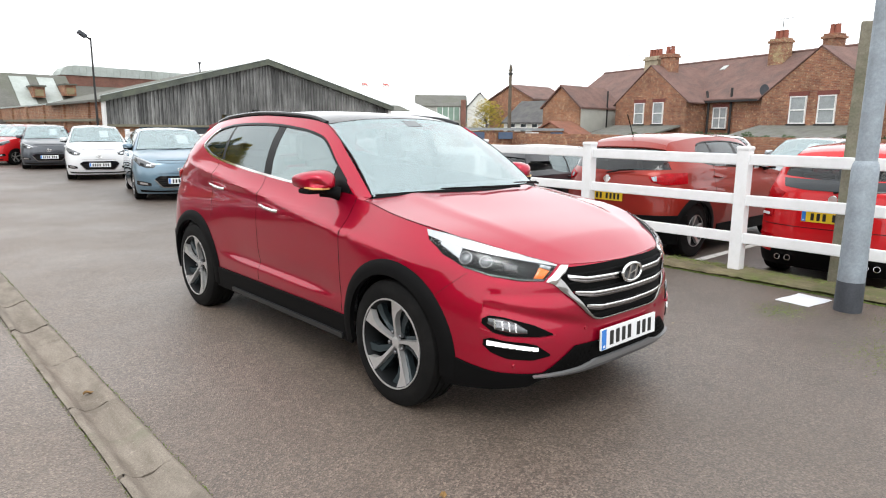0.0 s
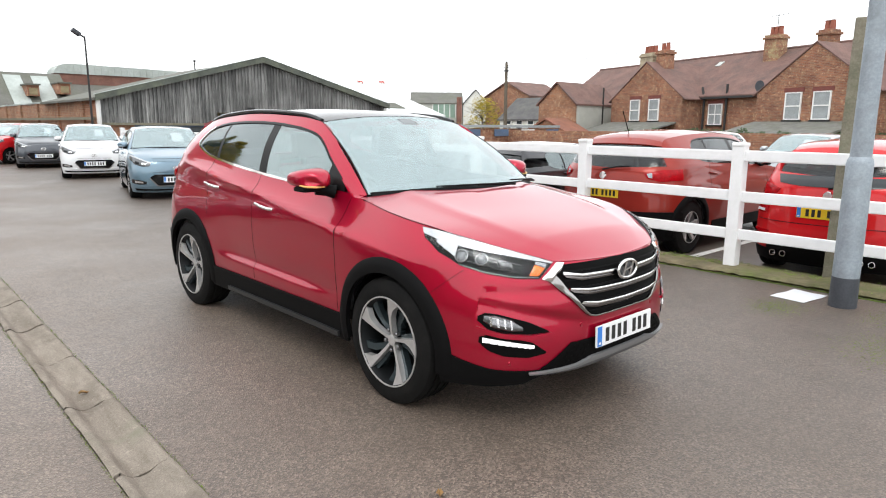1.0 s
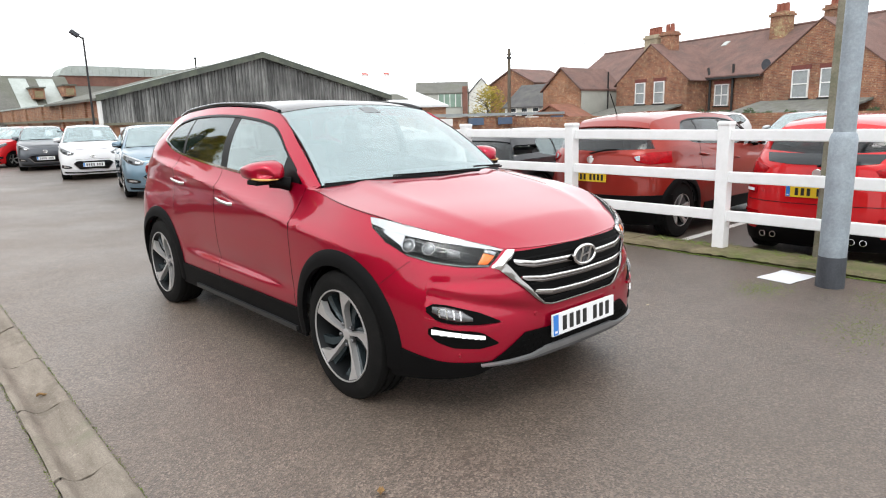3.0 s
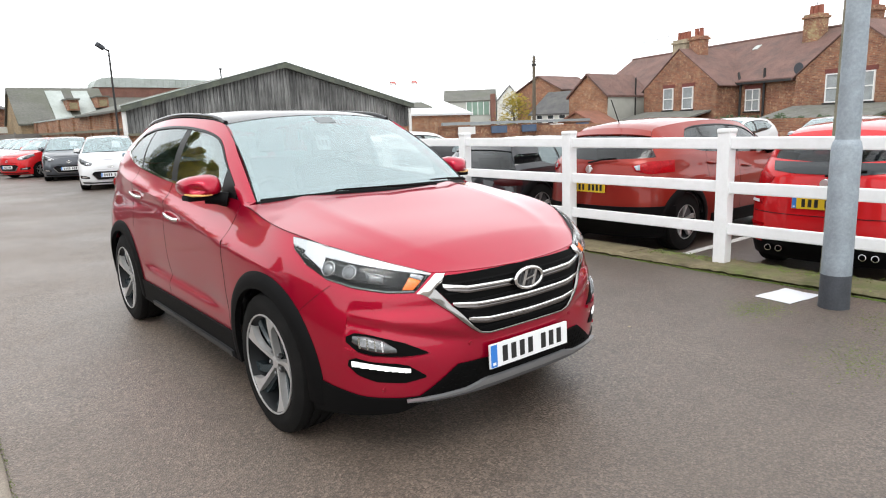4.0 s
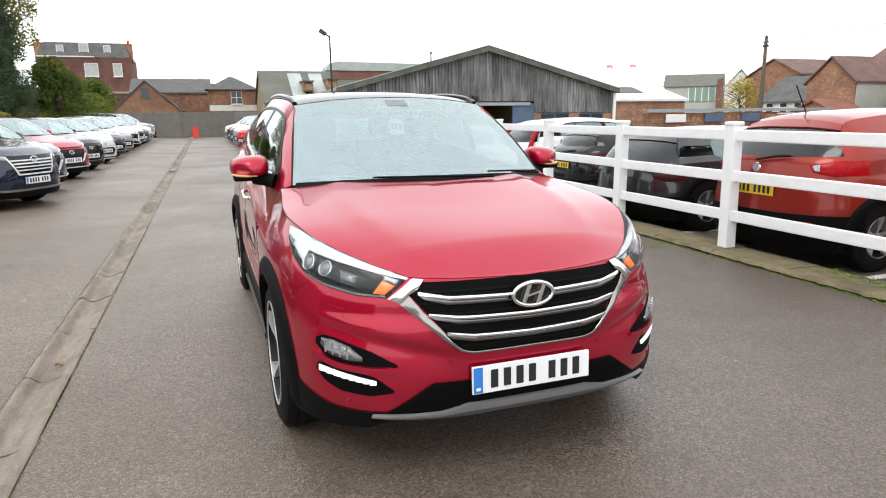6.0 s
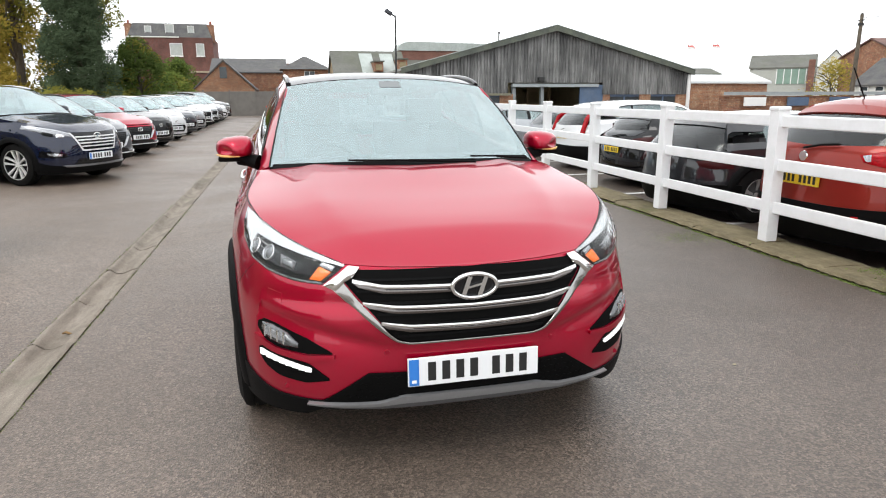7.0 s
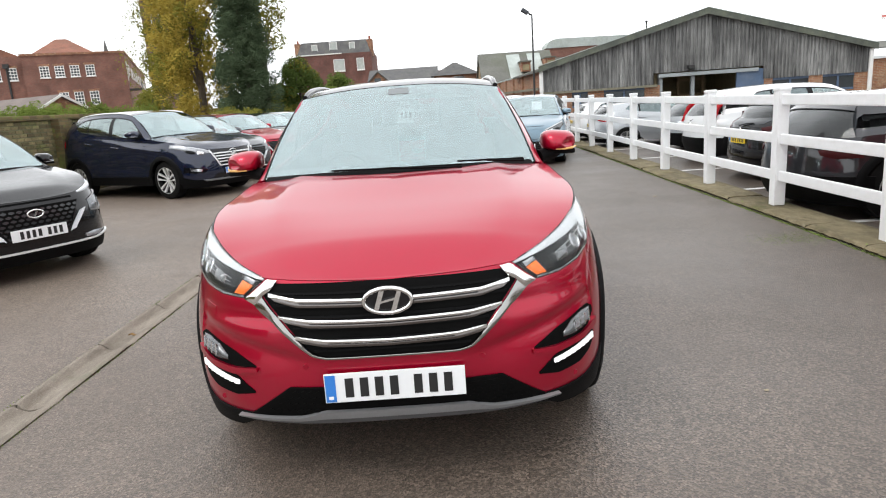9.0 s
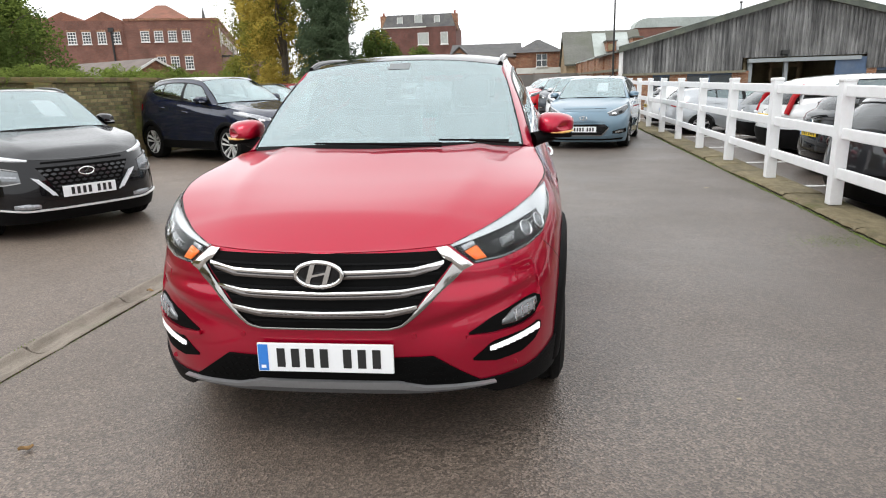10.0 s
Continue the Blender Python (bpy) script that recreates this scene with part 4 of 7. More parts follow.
def bars_for_writing(width, height, groups, bold=0.56):
    """Plain upright bars that stand for lettering, in the (a, b) plane about 0."""
    out = []
    n = sum(groups) + 0.6 * (len(groups) - 1)
    pitch = width / n
    a = -width / 2
    for g in groups:
        for k in range(g):
            out.append((a + pitch * 0.12, a + pitch * (0.12 + bold), -height / 2, height / 2))
            a += pitch
        a += pitch * 0.6
    return out


def number_plate(root, y, z, facing, yellow=False, w=0.52, h=0.111, tilt=0.0, band=True, x=0.0):
    """A plate with its lettering as plain bars. facing -1 is the front of the car."""
    rot = pose(x, y, z, tilt, 0, 0)
    lo, hi = (-0.006, 0.006)
    plate = part("number_plate", moved(chamfer_box(-w / 2, w / 2, lo, hi, -h / 2, h / 2, 0.003), rot), "plate_yellow" if yellow else "plate_white", root, "yellow rear number plate" if yellow else "white front number plate")
    f0, f1 = (lo - 0.002, lo + 0.001) if facing < 0 else (hi - 0.001, hi + 0.002)
    if band:
        x0, x1 = (-w / 2 + 0.004, -w / 2 + 0.042) if facing < 0 else (w / 2 - 0.042, w / 2 - 0.004)
        part("blue_band", moved(box(x0, x1, f0, f1, -h / 2 + 0.004, h / 2 - 0.004), rot), "plate_blue", plate, "blue band")
        part("band_mark", moved(box(x0 + 0.01, x1 - 0.01, f0 - 0.001, f1 + 0.001, -h / 2 + 0.014, -h / 2 + 0.026), rot), "plate_white", plate)
    shift = 0.02 if facing < 0 else -0.02
    for a0, a1, b0, b1 in bars_for_writing(w - 0.10, h * 0.66, (4, 3)):
        part("character_bar", moved(box(a0 + shift, a1 + shift, f0, f1, b0, b1), rot), "plate_black", plate)
    return plate


def build_car(name, label, c, colour, style="blade", roof=None, rear_tint=True, rails=False, detail=False, clad=True, chrome_line=False, rear_lamps="wrap", wheels="alloy_bright", paper=False, plates=True):
    car = thing(name, label, "car")
    part("body", body_panels(c), colour, car, smooth=38, fix=False)
    part("hood", hood_sheet(c), colour, car, smooth=40)
    q = c.fine
    n1, n2 = int(16 * q) + 2, 5
    # cabin sides
    gb = lambda y: np.where(y > 3.57, c.EDGE(y) + 0.095, c.EDGE(y) + c.BELT_UP(np.maximum(y, 2.9)))
    gt = lambda y: np.maximum(gb(y), np.minimum(c.RAIL_Z(y) - np.interp(y, (1.7, 2.4), (0.085, 0.062)), np.where(y > 2.9, c.GLASS_END(y), 9)))
    up = lambda y: c.RAIL_Z(y)
    for side_piece in cabin_band(c, c.COWL, 4.1, lambda y: c.EDGE(y), gb, 70, 3, 0.0, 0.02):
        part("belt_panel", side_piece, colour, car, smooth=40)
    if chrome_line:
        for side_piece in cabin_band(c, 1.64, 3.57, lambda y: gb(y) - 0.012, lambda y: gb(y) + 0.004, 60, 2, 0.004, 0.008):
            part("belt_moulding", side_piece, "chrome", car, "bright chrome belt line", 40)
        for side_piece in cabin_band(c, 3.43, 3.575, lambda y: gt(y) - 0.002, lambda y: gt(y) + 0.014, 10, 2, 0.004, 0.008):
            part("belt_moulding", side_piece, "chrome", car, smooth=40)
    for side_piece in cabin_band(c, c.COWL, 4.1, gt, up, int(40 * q) + 20, 4, 0.0, 0.03):
        part("window_surround", side_piece, colour, car, smooth=40)
    back = "glass_tint" if rear_tint else "glass_side"
    for y0, y1, what, mat in ((1.45, 1.64, "quarter_trim", "pillar_black"), (1.64, 2.37, "side_window", "glass_side"), (2.37, 2.47, "pillar_trim", "pillar_black"), (2.47, 3.13, "side_window", back), (3.13, 3.17, "pillar_trim", "pillar_black"), (3.17, 3.565, "side_window", back)):
        for side_piece in cabin_band(c, y0, y1, gb, gt, n1, n2, -0.004, 0.006):
            w = part(what, side_piece, mat, car, smooth=40)
            w.visible_shadow = mat == "pillar_black"
    for side_piece in cabin_band(c, 1.50, 3.44, lambda y: gt(y) - 0.006 * np.clip((y - 1.5) / 0.3, 0, 1), lambda y: gt(y) + 0.009, 60, 2, 0.003, 0.01):
        part("window_seal", side_piece, "pillar_black", car, smooth=40)
    # roof, windscreen, tailgate
    y = np.linspace(1.93, 3.95, int(18 * q) + 2)[:, None]
    m = np.linspace(-1, 1, int(14 * q) | 1)[None]
    bow = 0.05 * np.clip((2.6 - y) / 0.67, 0, 1)
    crown = 0.046
    g = np.stack([c.RAIL_X(y) * m, y - bow * (1 - m * m), c.RAIL_Z(y) + crown * (1 - np.abs(m) ** 2.4)], -1)
    part("roof", c.slab(g, 0.002, 0.03), roof or colour, car, smooth=40)
    first = g[0]
    m1 = np.linspace(-1, 1, first.shape[0])
    base = np.stack([c.base_half * m1, 1.28 - 0.20 * (1 - m1 * m1), 1.10 + 0.022 * (1 - m1 * m1)], -1)

    def screen(v0, v1, m0, m1_, off, thick, nu=17, nv=9):
        mm = np.linspace(m0, m1_, nu)
        k = (mm + 1) / 2 * (len(m1) - 1)
        lo = np.stack([np.interp(k, range(len(m1)), base[:, i]) for i in range(3)], -1)
        hi = np.stack([np.interp(k, range(len(m1)), first[:, i]) for i in range(3)], -1)
        v = np.linspace(v0, v1, nv)[None, :, None]
        p = lo[:, None] * (1 - v) + hi[:, None] * v
        p[..., 1] -= 0.03 * np.sin(math.pi * v[..., 0])
        p[..., 2] += 0.02 * np.sin(math.pi * v[..., 0])
        return c.slab(p, off, thick)

    ws = part("windscreen", screen(0.0, 1.0, -1, 1, 0.0, 0.005), "glass", car, smooth=60)
    ws.visible_shadow = False
    part("cowl", screen(-0.07, 0.018, -0.97, 0.97, 0.004, 0.012, 31, 4), "trim_black", ws, "black plastic cowl")
    for piece in (screen(0.0, 0.085, -1, 1, -0.007, 0.01), screen(0.955, 1.0, -1, 1, -0.007, 0.01), screen(0.08, 0.96, -1, -0.955, -0.007, 0.01), screen(0.08, 0.96, 0.955, 1, -0.007, 0.01)):
        part("windscreen_border", piece, "gloss_black", ws)
    for piece in (screen(0.0, 1.0, -1.0, -0.991, 0.003, 0.004, 3), screen(0.0, 1.0, 0.991, 1.0, 0.003, 0.004, 3)):
        part("windscreen_seal", piece, "pillar_black", ws)
    if detail:
        part("sensor_patch", screen(0.86, 0.955, -0.10, 0.10, 0.0015, 0.002, 9, 4), "frit_grey", ws, "dark sensor patch behind the mirror")
    if paper:
        part("price_sheet", screen(0.28, 0.72, 0.15, 0.5, -0.012, 0.002, 5, 5), "paper_white", ws, "white paper price sheet")
    s = 1 + c.Y2 - c.Y1 + np.linspace(0, 1, int(10 * q) + 2)
    low = c.at(s, c.top(s))
    low = np.concatenate([low, (low * [-1, 1, 1])[-2::-1]])
    kk = np.linspace(0, g.shape[1] - 1, len(low))
    last = np.stack([np.interp(kk, range(g.shape[1]), g[-1][::-1, i]) for i in range(3)], -1)
    for v0, v1, what, mat in ((0.0, 0.80, "rear_window", "glass_dark"), (0.80, 1.0, "roof_spoiler", colour)):
        v = np.linspace(v0, v1, 6)[None, :, None]
        p = low[:, None] * (1 - v) + last[:, None] * v
        p[..., 1] += 0.05 * np.sin(math.pi * v[..., 0])
        w = part(what, c.slab(p, 0.015 if what == "roof_spoiler" else 0.0, 0.03 if mat == colour else 0.006), mat, car, smooth=50)
        w.visible_shadow = mat == colour
    # wheels, liners and floor
    rubber, face, dark, disc, blade, darks = wheel_meshes(c.tyre, c.rim, style)
    spokes = [mesh_of("spoke", blade, wheels, 35)] + [mesh_of("dark_spoke", d, "alloy_dark", 35) for d in darks]
    count = 5
    nut = mesh_of("wheel_nut", moved(lathe([(0.060, 0.012), (0.078, 0.011), (0.082, 0.007), (0.082, 0.001)], 8), pose(0, 0.058, 0)), "wheel_nut", 35)
    meshes = [mesh_of("wheel", face, wheels, 35), mesh_of("tyre", rubber, "tyre_rubber", 35), mesh_of("barrel", dark, "wheel_black", 35), mesh_of("brake_disc", disc, "wheel_black", 35)]
    for a in c.axles:
        for e in (-1, 1):
            wheel = new("wheel", meshes[0])
            wheel.parent = car
            wheel.matrix_basis = pose(e * (0.905 * c.scale[0] - (0.106 if detail else 0.125)), a * c.scale[1], c.tyre - (0.008 if detail else 0.0), 0, 0, 180 if e < 0 else 0)
            for me in meshes[1:]:
                sub = new(me.name, me)
                sub.parent = wheel
            if detail:
                for k in range(5):
                    sub = new("wheel_nut", nut)
                    sub.parent = wheel
                    sub.matrix_basis = pose(0, 0, 0, 72 * k + 48)
            for k in range(count):
                for me in spokes:
                    sub = new(me.name, me)
                    sub.parent = wheel
                    sub.matrix_basis = pose(0, 0, 0, 360 * k / count + 17)
            t = np.linspace(-0.25, math.pi + 0.25, 17)[:, None]
            x = np.array([0.45, 0.86])[None] * e
            t, x = np.broadcast_arrays(t, x)
            r = c.arch + 0.012
            pts = np.stack([x * c.scale[0], a * c.scale[1] + r * np.cos(t), c.tyre + r * np.sin(t)], -1)
            part("wheel_arch_liner", slab(pts, 0.0, 0.012, (0, a * c.scale[1], 0)), "trim_black", car, smooth=40)
    part("underbody", c.done(box(-0.62, 0.62, 0.42, 4.15, 0.24, 0.42)), "trim_black", car)
    tub = np.stack(np.broadcast_arrays(np.linspace(1.30, 4.0, 16)[:, None], np.linspace(0.0, 1.0, 5)[None]), -1)
    tub[..., 1] = 0.42 + (c.EDGE(tub[..., 0]) + 0.030 - 0.42) * tub[..., 1]
    for e in (1, -1):
        pts = np.stack([e * (c.side(tub[..., 0], np.minimum(tub[..., 1], c.EDGE(tub[..., 0]))) - 0.06), tub[..., 0], tub[..., 1]], -1)
        part("door_lining", c.slab(pts, 0.0, 0.02), "cabin_dark", car)
    # cabin
    dash = [(1.16, 0.80), (1.16, 1.06), (1.5, 1.075), (1.72, 1.04), (1.78, 0.95), (1.70, 0.70)]
    part("dashboard", c.done(prism(dash, -0.76, 0.76, "x")), "cabin_dark", car)
    for xs in (-0.37, 0.37):
        for ys, zs in ((2.05, 0.62), (3.0, 0.66)):
            back_rest = moved(chamfer_box(-0.25, 0.25, -0.06, 0.06, 0.0, 0.62, 0.04), pose(xs, ys + 0.30, zs - 0.02, -14))
            cushion = chamfer_box(xs - 0.26, xs + 0.26, ys - 0.3, ys + 0.28, zs - 0.12, zs + 0.04, 0.04)
            rest = moved(chamfer_box(-0.13, 0.13, -0.045, 0.045, 0.0, 0.19, 0.035), pose(xs, ys + 0.45, zs + 0.63, -6))
            part("seat", c.done(merge(cushion, back_rest)), "seat_cloth", car, smooth=50)
            part("headrest", c.done(rest), "seat_cloth", car, smooth=50)
    part("cabin_floor", c.done(box(-0.78, 0.78, 1.2, 4.1, 0.40, 0.46)), "cabin_dark", car)
    wheel_pts = [(-0.37 + 0.18 * math.cos(t), 1.82 + 0.06 * math.sin(t), 1.0 + 0.17 * math.sin(t)) for t in np.linspace(0, 2 * math.pi, 25)]
    part("steering_wheel", c.done(merge(tube(wheel_pts, 0.016, 8), box(-0.53, -0.21, 1.815, 1.835, 0.98, 1.02), tube([(-0.37, 1.6, 0.95), (-0.37, 1.82, 1.0)], 0.03))), "cabin_dark", car, smooth=50)
    part("rear_view_mirror", c.done(merge(chamfer_box(-0.12, 0.12, 1.93, 1.96, 1.40, 1.465, 0.012), tube([(0, 1.90, 1.50), (0, 1.94, 1.44)], 0.015))), "cabin_dark", car, smooth=50)
    # cladding
    if clad:
        for piece in c.strip(1 + 1.27 - c.Y1, 1 + 3.15 - c.Y1, c.sill - 0.03, 0.405, 30, 5, 0.012, 0.02):
            part("sill_cladding", piece, "trim_black", car, smooth=50)
        for a in c.axles:
            t = np.linspace(math.radians(-12), math.radians(192), 36)[:, None]
            r = np.array([c.arch - 0.012, c.arch + 0.02, c.arch + 0.055, c.arch + 0.072])[None]
            yy, zz = a + r * np.cos(t) / c.scale[1], (c.tyre + r * np.sin(t)) / c.scale[2]
            pts = np.stack([c.side(yy, zz), yy, zz], -1)
            p = c.slab(pts, np.array([0.018, 0.02, 0.014, 0.002])[None] * np.ones((36, 1)), 0.03)
            for piece in (p, mirror_x(p)):
                part("wheel_arch_cladding", piece, "trim_black", car, smooth=50)
    low_front = knots((0, 0.33), (0.7, 0.322), (0.9, 0.330), (1.05, 0.362), (1.25, 0.43))
    for piece in c.strip(0, 1.2, c.CHIN if c.open_chin else (lambda s: np.full_like(s, c.chin)), low_front, 40, 4, 0.008, 0.03):
        part("lower_bumper", piece, "trim_black" if clad else colour, car, smooth=50)
    s_end = 2 + c.Y2 - c.Y1
    for piece in c.strip(s_end - 1.15, s_end, lambda s: np.full_like(s, c.chin + 0.015), lambda s: np.full_like(s, 0.585 if clad else 0.33), 24, 4, 0.010, 0.03):
        part("rear_bumper", piece, "trim_black", car, smooth=50)
    for piece in c.on_rear([(0.54, 1.045 - c.drop), (0.70, 1.095 - c.drop), (0.825, 1.10 - c.drop)], [(0.58, 0.985 - c.drop), (0.72, 0.945 - c.drop), (0.85, 0.960 - c.drop)], 10, 5, 0.008, 0.02, True, 0.012):
        part("tail_lamp", piece, "lamp_red", car, smooth=50)
    for piece in () if not detail else c.on_side([(3.93, 1.120), (4.05, 1.128), (4.16, 1.115)], [(3.96, 1.085), (4.05, 1.045), (4.17, 1.020)], 10, 5, 0.008, 0.02, True, 0.010):
        part("tail_lamp", piece, "lamp_red", car, smooth=50)
    if not c.drop:
        part("rear_window_lower", c.on_rear([(-0.62, 1.205), (0.62, 1.205)], [(-0.56, 1.115), (-0.3, 1.09), (0.3, 1.09), (0.56, 1.115)], 16, 4, 0.006, 0.012), "gloss_dark", car, smooth=40)
    part("rear_wiper", c.done(tube([(0.0, float(c.rear(0, 1.08)) + 0.03, 1.08 - c.drop), (-0.18, float(c.rear(0.18, 1.12)) + 0.03, 1.12 - c.drop), (-0.36, float(c.rear(0.36, 1.14)) + 0.03, 1.135 - c.drop)], 0.012, 6)), "trim_black", car)
    part("tail_badge", c.done(moved(lathe([(0, 0.052), (0.012, 0.046)], 20, "y"), pose(0, float(c.rear(0, 1.0 - c.drop)), 1.0 - c.drop))), "chrome", car, smooth=40)
    if plates:
        number_plate(car, float(c.rear(0, 0.80)) * c.scale[1] + 0.012, 0.80 * c.scale[2], 1, True)
    # door mirrors
    for e in (-1, 1):
        n = 40
        rings = []
        for k, (yy, wx, wz, dz) in enumerate(((1.478, 0.020, 0.008, -0.014), (1.484, 0.066, 0.026, -0.010), (1.500, 0.100, 0.042, -0.005), (1.525, 0.120, 0.053, -0.001), (1.57, 0.131, 0.060, 0.002), (1.62, 0.131, 0.060, 0.002), (1.66, 0.124, 0.055, 0.0))):
            for i in range(n):
                t = 2 * math.pi * i / n
                sx, sz = math.copysign(abs(math.cos(t)) ** 0.6, math.cos(t)), math.copysign(abs(math.sin(t)) ** 0.6, math.sin(t))
                slope = 1.12 - 0.34 * ((sx + 1) / 2) ** 2 if sz > 0 else 0.85
                rings.append((e * (0.918 + 0.78 * wx * sx - 0.02 * (yy - 1.5)), yy + 0.05 * max(sx, 0) ** 2, 1.178 + dz + wz * sz * slope))
        cap = rings, [(k * n + i, k * n + (i + 1) % n, (k + 1) * n + (i + 1) % n, (k + 1) * n + i) for k in range(6) for i in range(n)] + [tuple(range(n)), tuple(range(6 * n, 7 * n))]
        mir = part("door_mirror", c.done(cap), colour, car, smooth=75)
        part("mirror_foot", c.done(merge(tube([(e * 0.79, 1.53, 1.10), (e * 0.84, 1.555, 1.112), (e * 0.90, 1.58, 1.115)], [0.042, 0.036, 0.03], 10), chamfer_box(min(e * 0.85, e * 1.005), max(e * 0.85, e * 1.005), 1.535, 1.655, 1.106, 1.136, 0.012))), "trim_black", mir, smooth=50)
        part("mirror_glass", c.done(moved(lathe([(0, 0.09), (0.004, 0.088)], 20, "y"), pose(e * 0.910, 1.664, 1.168) @ Matrix.Diagonal((0.95, 1, 0.46, 1)))), "chrome", mir, smooth=30)
        part("indicator_strip", c.done(tube([(e * 0.885, 1.492, 1.138), (e * 0.94, 1.496, 1.138), (e * 0.985, 1.524, 1.140), (e * 1.012, 1.566, 1.145)], [0.003, 0.006, 0.007, 0.004], 8)), "mirror_lamp" if detail else "lamp_grey", mir)
    # door joints and handles
    for yy, z0, z1 in ((1.36, 0.42, 1.09), (2.43, 0.42, 1.15), (3.20, 0.80, 1.22)):
        for piece in c.on_side([(yy - 0.0018, z1), (yy + 0.0018, z1)], [(yy - 0.0018, z0), (yy + 0.0018, z0)], 2, 40, 0.001, 0.004, True):
            part("door_joint", piece, "gloss_black", car)
    for yy, zz in ((2.24, 0.955), (3.10, 1.04)):
        for e in (-1, 1):
            x = float(c.side(yy, zz))
            pts = [(e * (x + o), yy + d, zz + 0.012 * d / 0.1) for d, o in ((-0.115, 0.0), (-0.09, 0.022), (0.0, 0.030), (0.09, 0.022), (0.115, 0.0))]
            part("door_handle", c.done(moved(tube(pts, 0.012, 8), Matrix())), "chrome" if detail else colour, car, smooth=60)
    if rails:
        for e in (-1, 1):
            yy = np.linspace(1.96, 3.74, 26)
            lift = 0.015 * (1 - np.abs(np.linspace(-1, 1, 26)) ** 6) + 0.004
            pts = [(e * (float(c.RAIL_X(v)) - 0.015), v, float(c.RAIL_Z(v)) + l) for v, l in zip(yy, lift)]
            part("roof_rail", c.done(tube(pts, 0.016, 8)), rails, car, smooth=60)
    return car


def recolour(car, old, fresh):
    """Other paint for a copy, on the object and not on the shared mesh."""
    for ob in car.children_recursive:
        for slot in ob.material_slots:
            if slot.material and slot.material.name == old:
                slot.link = "OBJECT"
                slot.material = MATS[fresh]
    return car

# ---- the red car that the camera goes round ----
def build_hero():
    c = Shell(fine=2.2, crease=0.06)
    c.open_chin = True
    c.relief = 0.022
    # the wings lean in towards the hood; the doors stand wider at the same height
    c.WIDE = knots((0.15, 0.885), (0.3, 0.908), (0.42, 0.918), (0.6, 0.925), (0.8, 0.912), (0.9, 0.890), (1.0, 0.846), (1.08, 0.803), (1.15, 0.775), (1.3, 0.735))
    c.flare = knots((0.15, 0), (0.8, 0), (0.9, 0.006), (1.0, 0.020), (1.08, 0.049), (1.15, 0.063), (1.3, 0.065))
    c.base_half = 0.735
    c.RAIL_X = knots((1.28, 0.735), (1.6, 0.675), (1.93, 0.612), (2.4, 0.62), (2.9, 0.62), (3.4, 0.60), (3.7, 0.575), (3.9, 0.545), (3.97, 0.55), (4.1, 0.62))
    car = build_car("red_car", "metallic red five-door crossover with black glass roof and diamond-cut alloy wheels", c, "paint_red", "blade", roof="gloss_black", rails="gloss_black", detail=True, chrome_line=True)
    fr = lambda *a, **k: c.on_front(*a, **k)
    # grille
    grille = part("grille", fr([(-0.475, 0.79), (-0.44, 0.83), (0, 0.832), (0.44, 0.83), (0.475, 0.79)], [(-0.47, 0.782), (-0.318, 0.600), (-0.285, 0.571), (-0.24, 0.562), (0.24, 0.562), (0.285, 0.571), (0.318, 0.600), (0.47, 0.782)], 40, 16, 0.003, 0.02), "grille_black", car, "black grille with chrome bars", 40)
    part("grille_surround", fr([(-0.478, 0.788), (-0.40, 0.690), (-0.318, 0.602), (-0.285, 0.573), (-0.24, 0.563), (0.24, 0.563), (0.285, 0.573), (0.318, 0.602), (0.40, 0.690), (0.478, 0.788)], [(-0.513, 0.758), (-0.424, 0.676), (-0.331, 0.590), (-0.292, 0.562), (-0.243, 0.551), (0.243, 0.551), (0.292, 0.562), (0.331, 0.590), (0.424, 0.676), (0.513, 0.758)], 70, 6, 0.012, 0.02, dome=0.006), "chrome_dim", grille, "satin chrome surround", 40)
    for zc, ze, half in ((0.757, 0.785, 0.425), (0.683, 0.708, 0.392), (0.612, 0.636, 0.332)):
        up = [(-half - 0.015, ze + 0.010), (-half + 0.09, zc + 0.020), (0, zc + 0.014), (half - 0.09, zc + 0.020), (half + 0.015, ze + 0.010)]
        mid = [(x, z - 0.0125) for x, z in up]
        low = [(up[0][0] + 0.02, up[0][1] - 0.028), (up[1][0], up[1][1] - 0.030), (0, up[2][1] - 0.030), (up[3][0], up[3][1] - 0.030), (up[4][0] - 0.02, up[4][1] - 0.028)]
        bar = part("grille_bar", fr(up, mid, 50, 4, 0.022, 0.024, dome=0.003), "chrome", grille, "bright chrome bar", 40)
        part("bar_lower", fr(mid, low, 50, 4, 0.014, 0.02, dome=0.003), "bar_satin", bar, "satin chrome lower edge", 40)
        part("bar_slot", fr([(-half + 0.10, zc + 0.0075), (0, zc + 0.0015), (half - 0.10, zc + 0.0075)], [(-half + 0.10, zc + 0.0025), (0, zc - 0.0035), (half - 0.10, zc + 0.0025)], 30, 2, 0.0185, 0.004), "gloss_black", bar)
    for k in range(6):
        z = 0.585 + 0.042 * k
        half = min(0.27 + (z - 0.562) * 0.85, 0.46)
        part("grille_mesh", fr([(-half, z + 0.004), (half, z + 0.004)], [(-half, z - 0.004), (half, z - 0.004)], 30, 2, 0.008, 0.008), "trim_black", grille)
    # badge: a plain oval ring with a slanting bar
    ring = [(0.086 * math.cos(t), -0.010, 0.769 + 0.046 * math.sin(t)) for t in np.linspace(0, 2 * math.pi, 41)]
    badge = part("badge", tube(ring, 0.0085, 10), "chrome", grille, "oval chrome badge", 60)
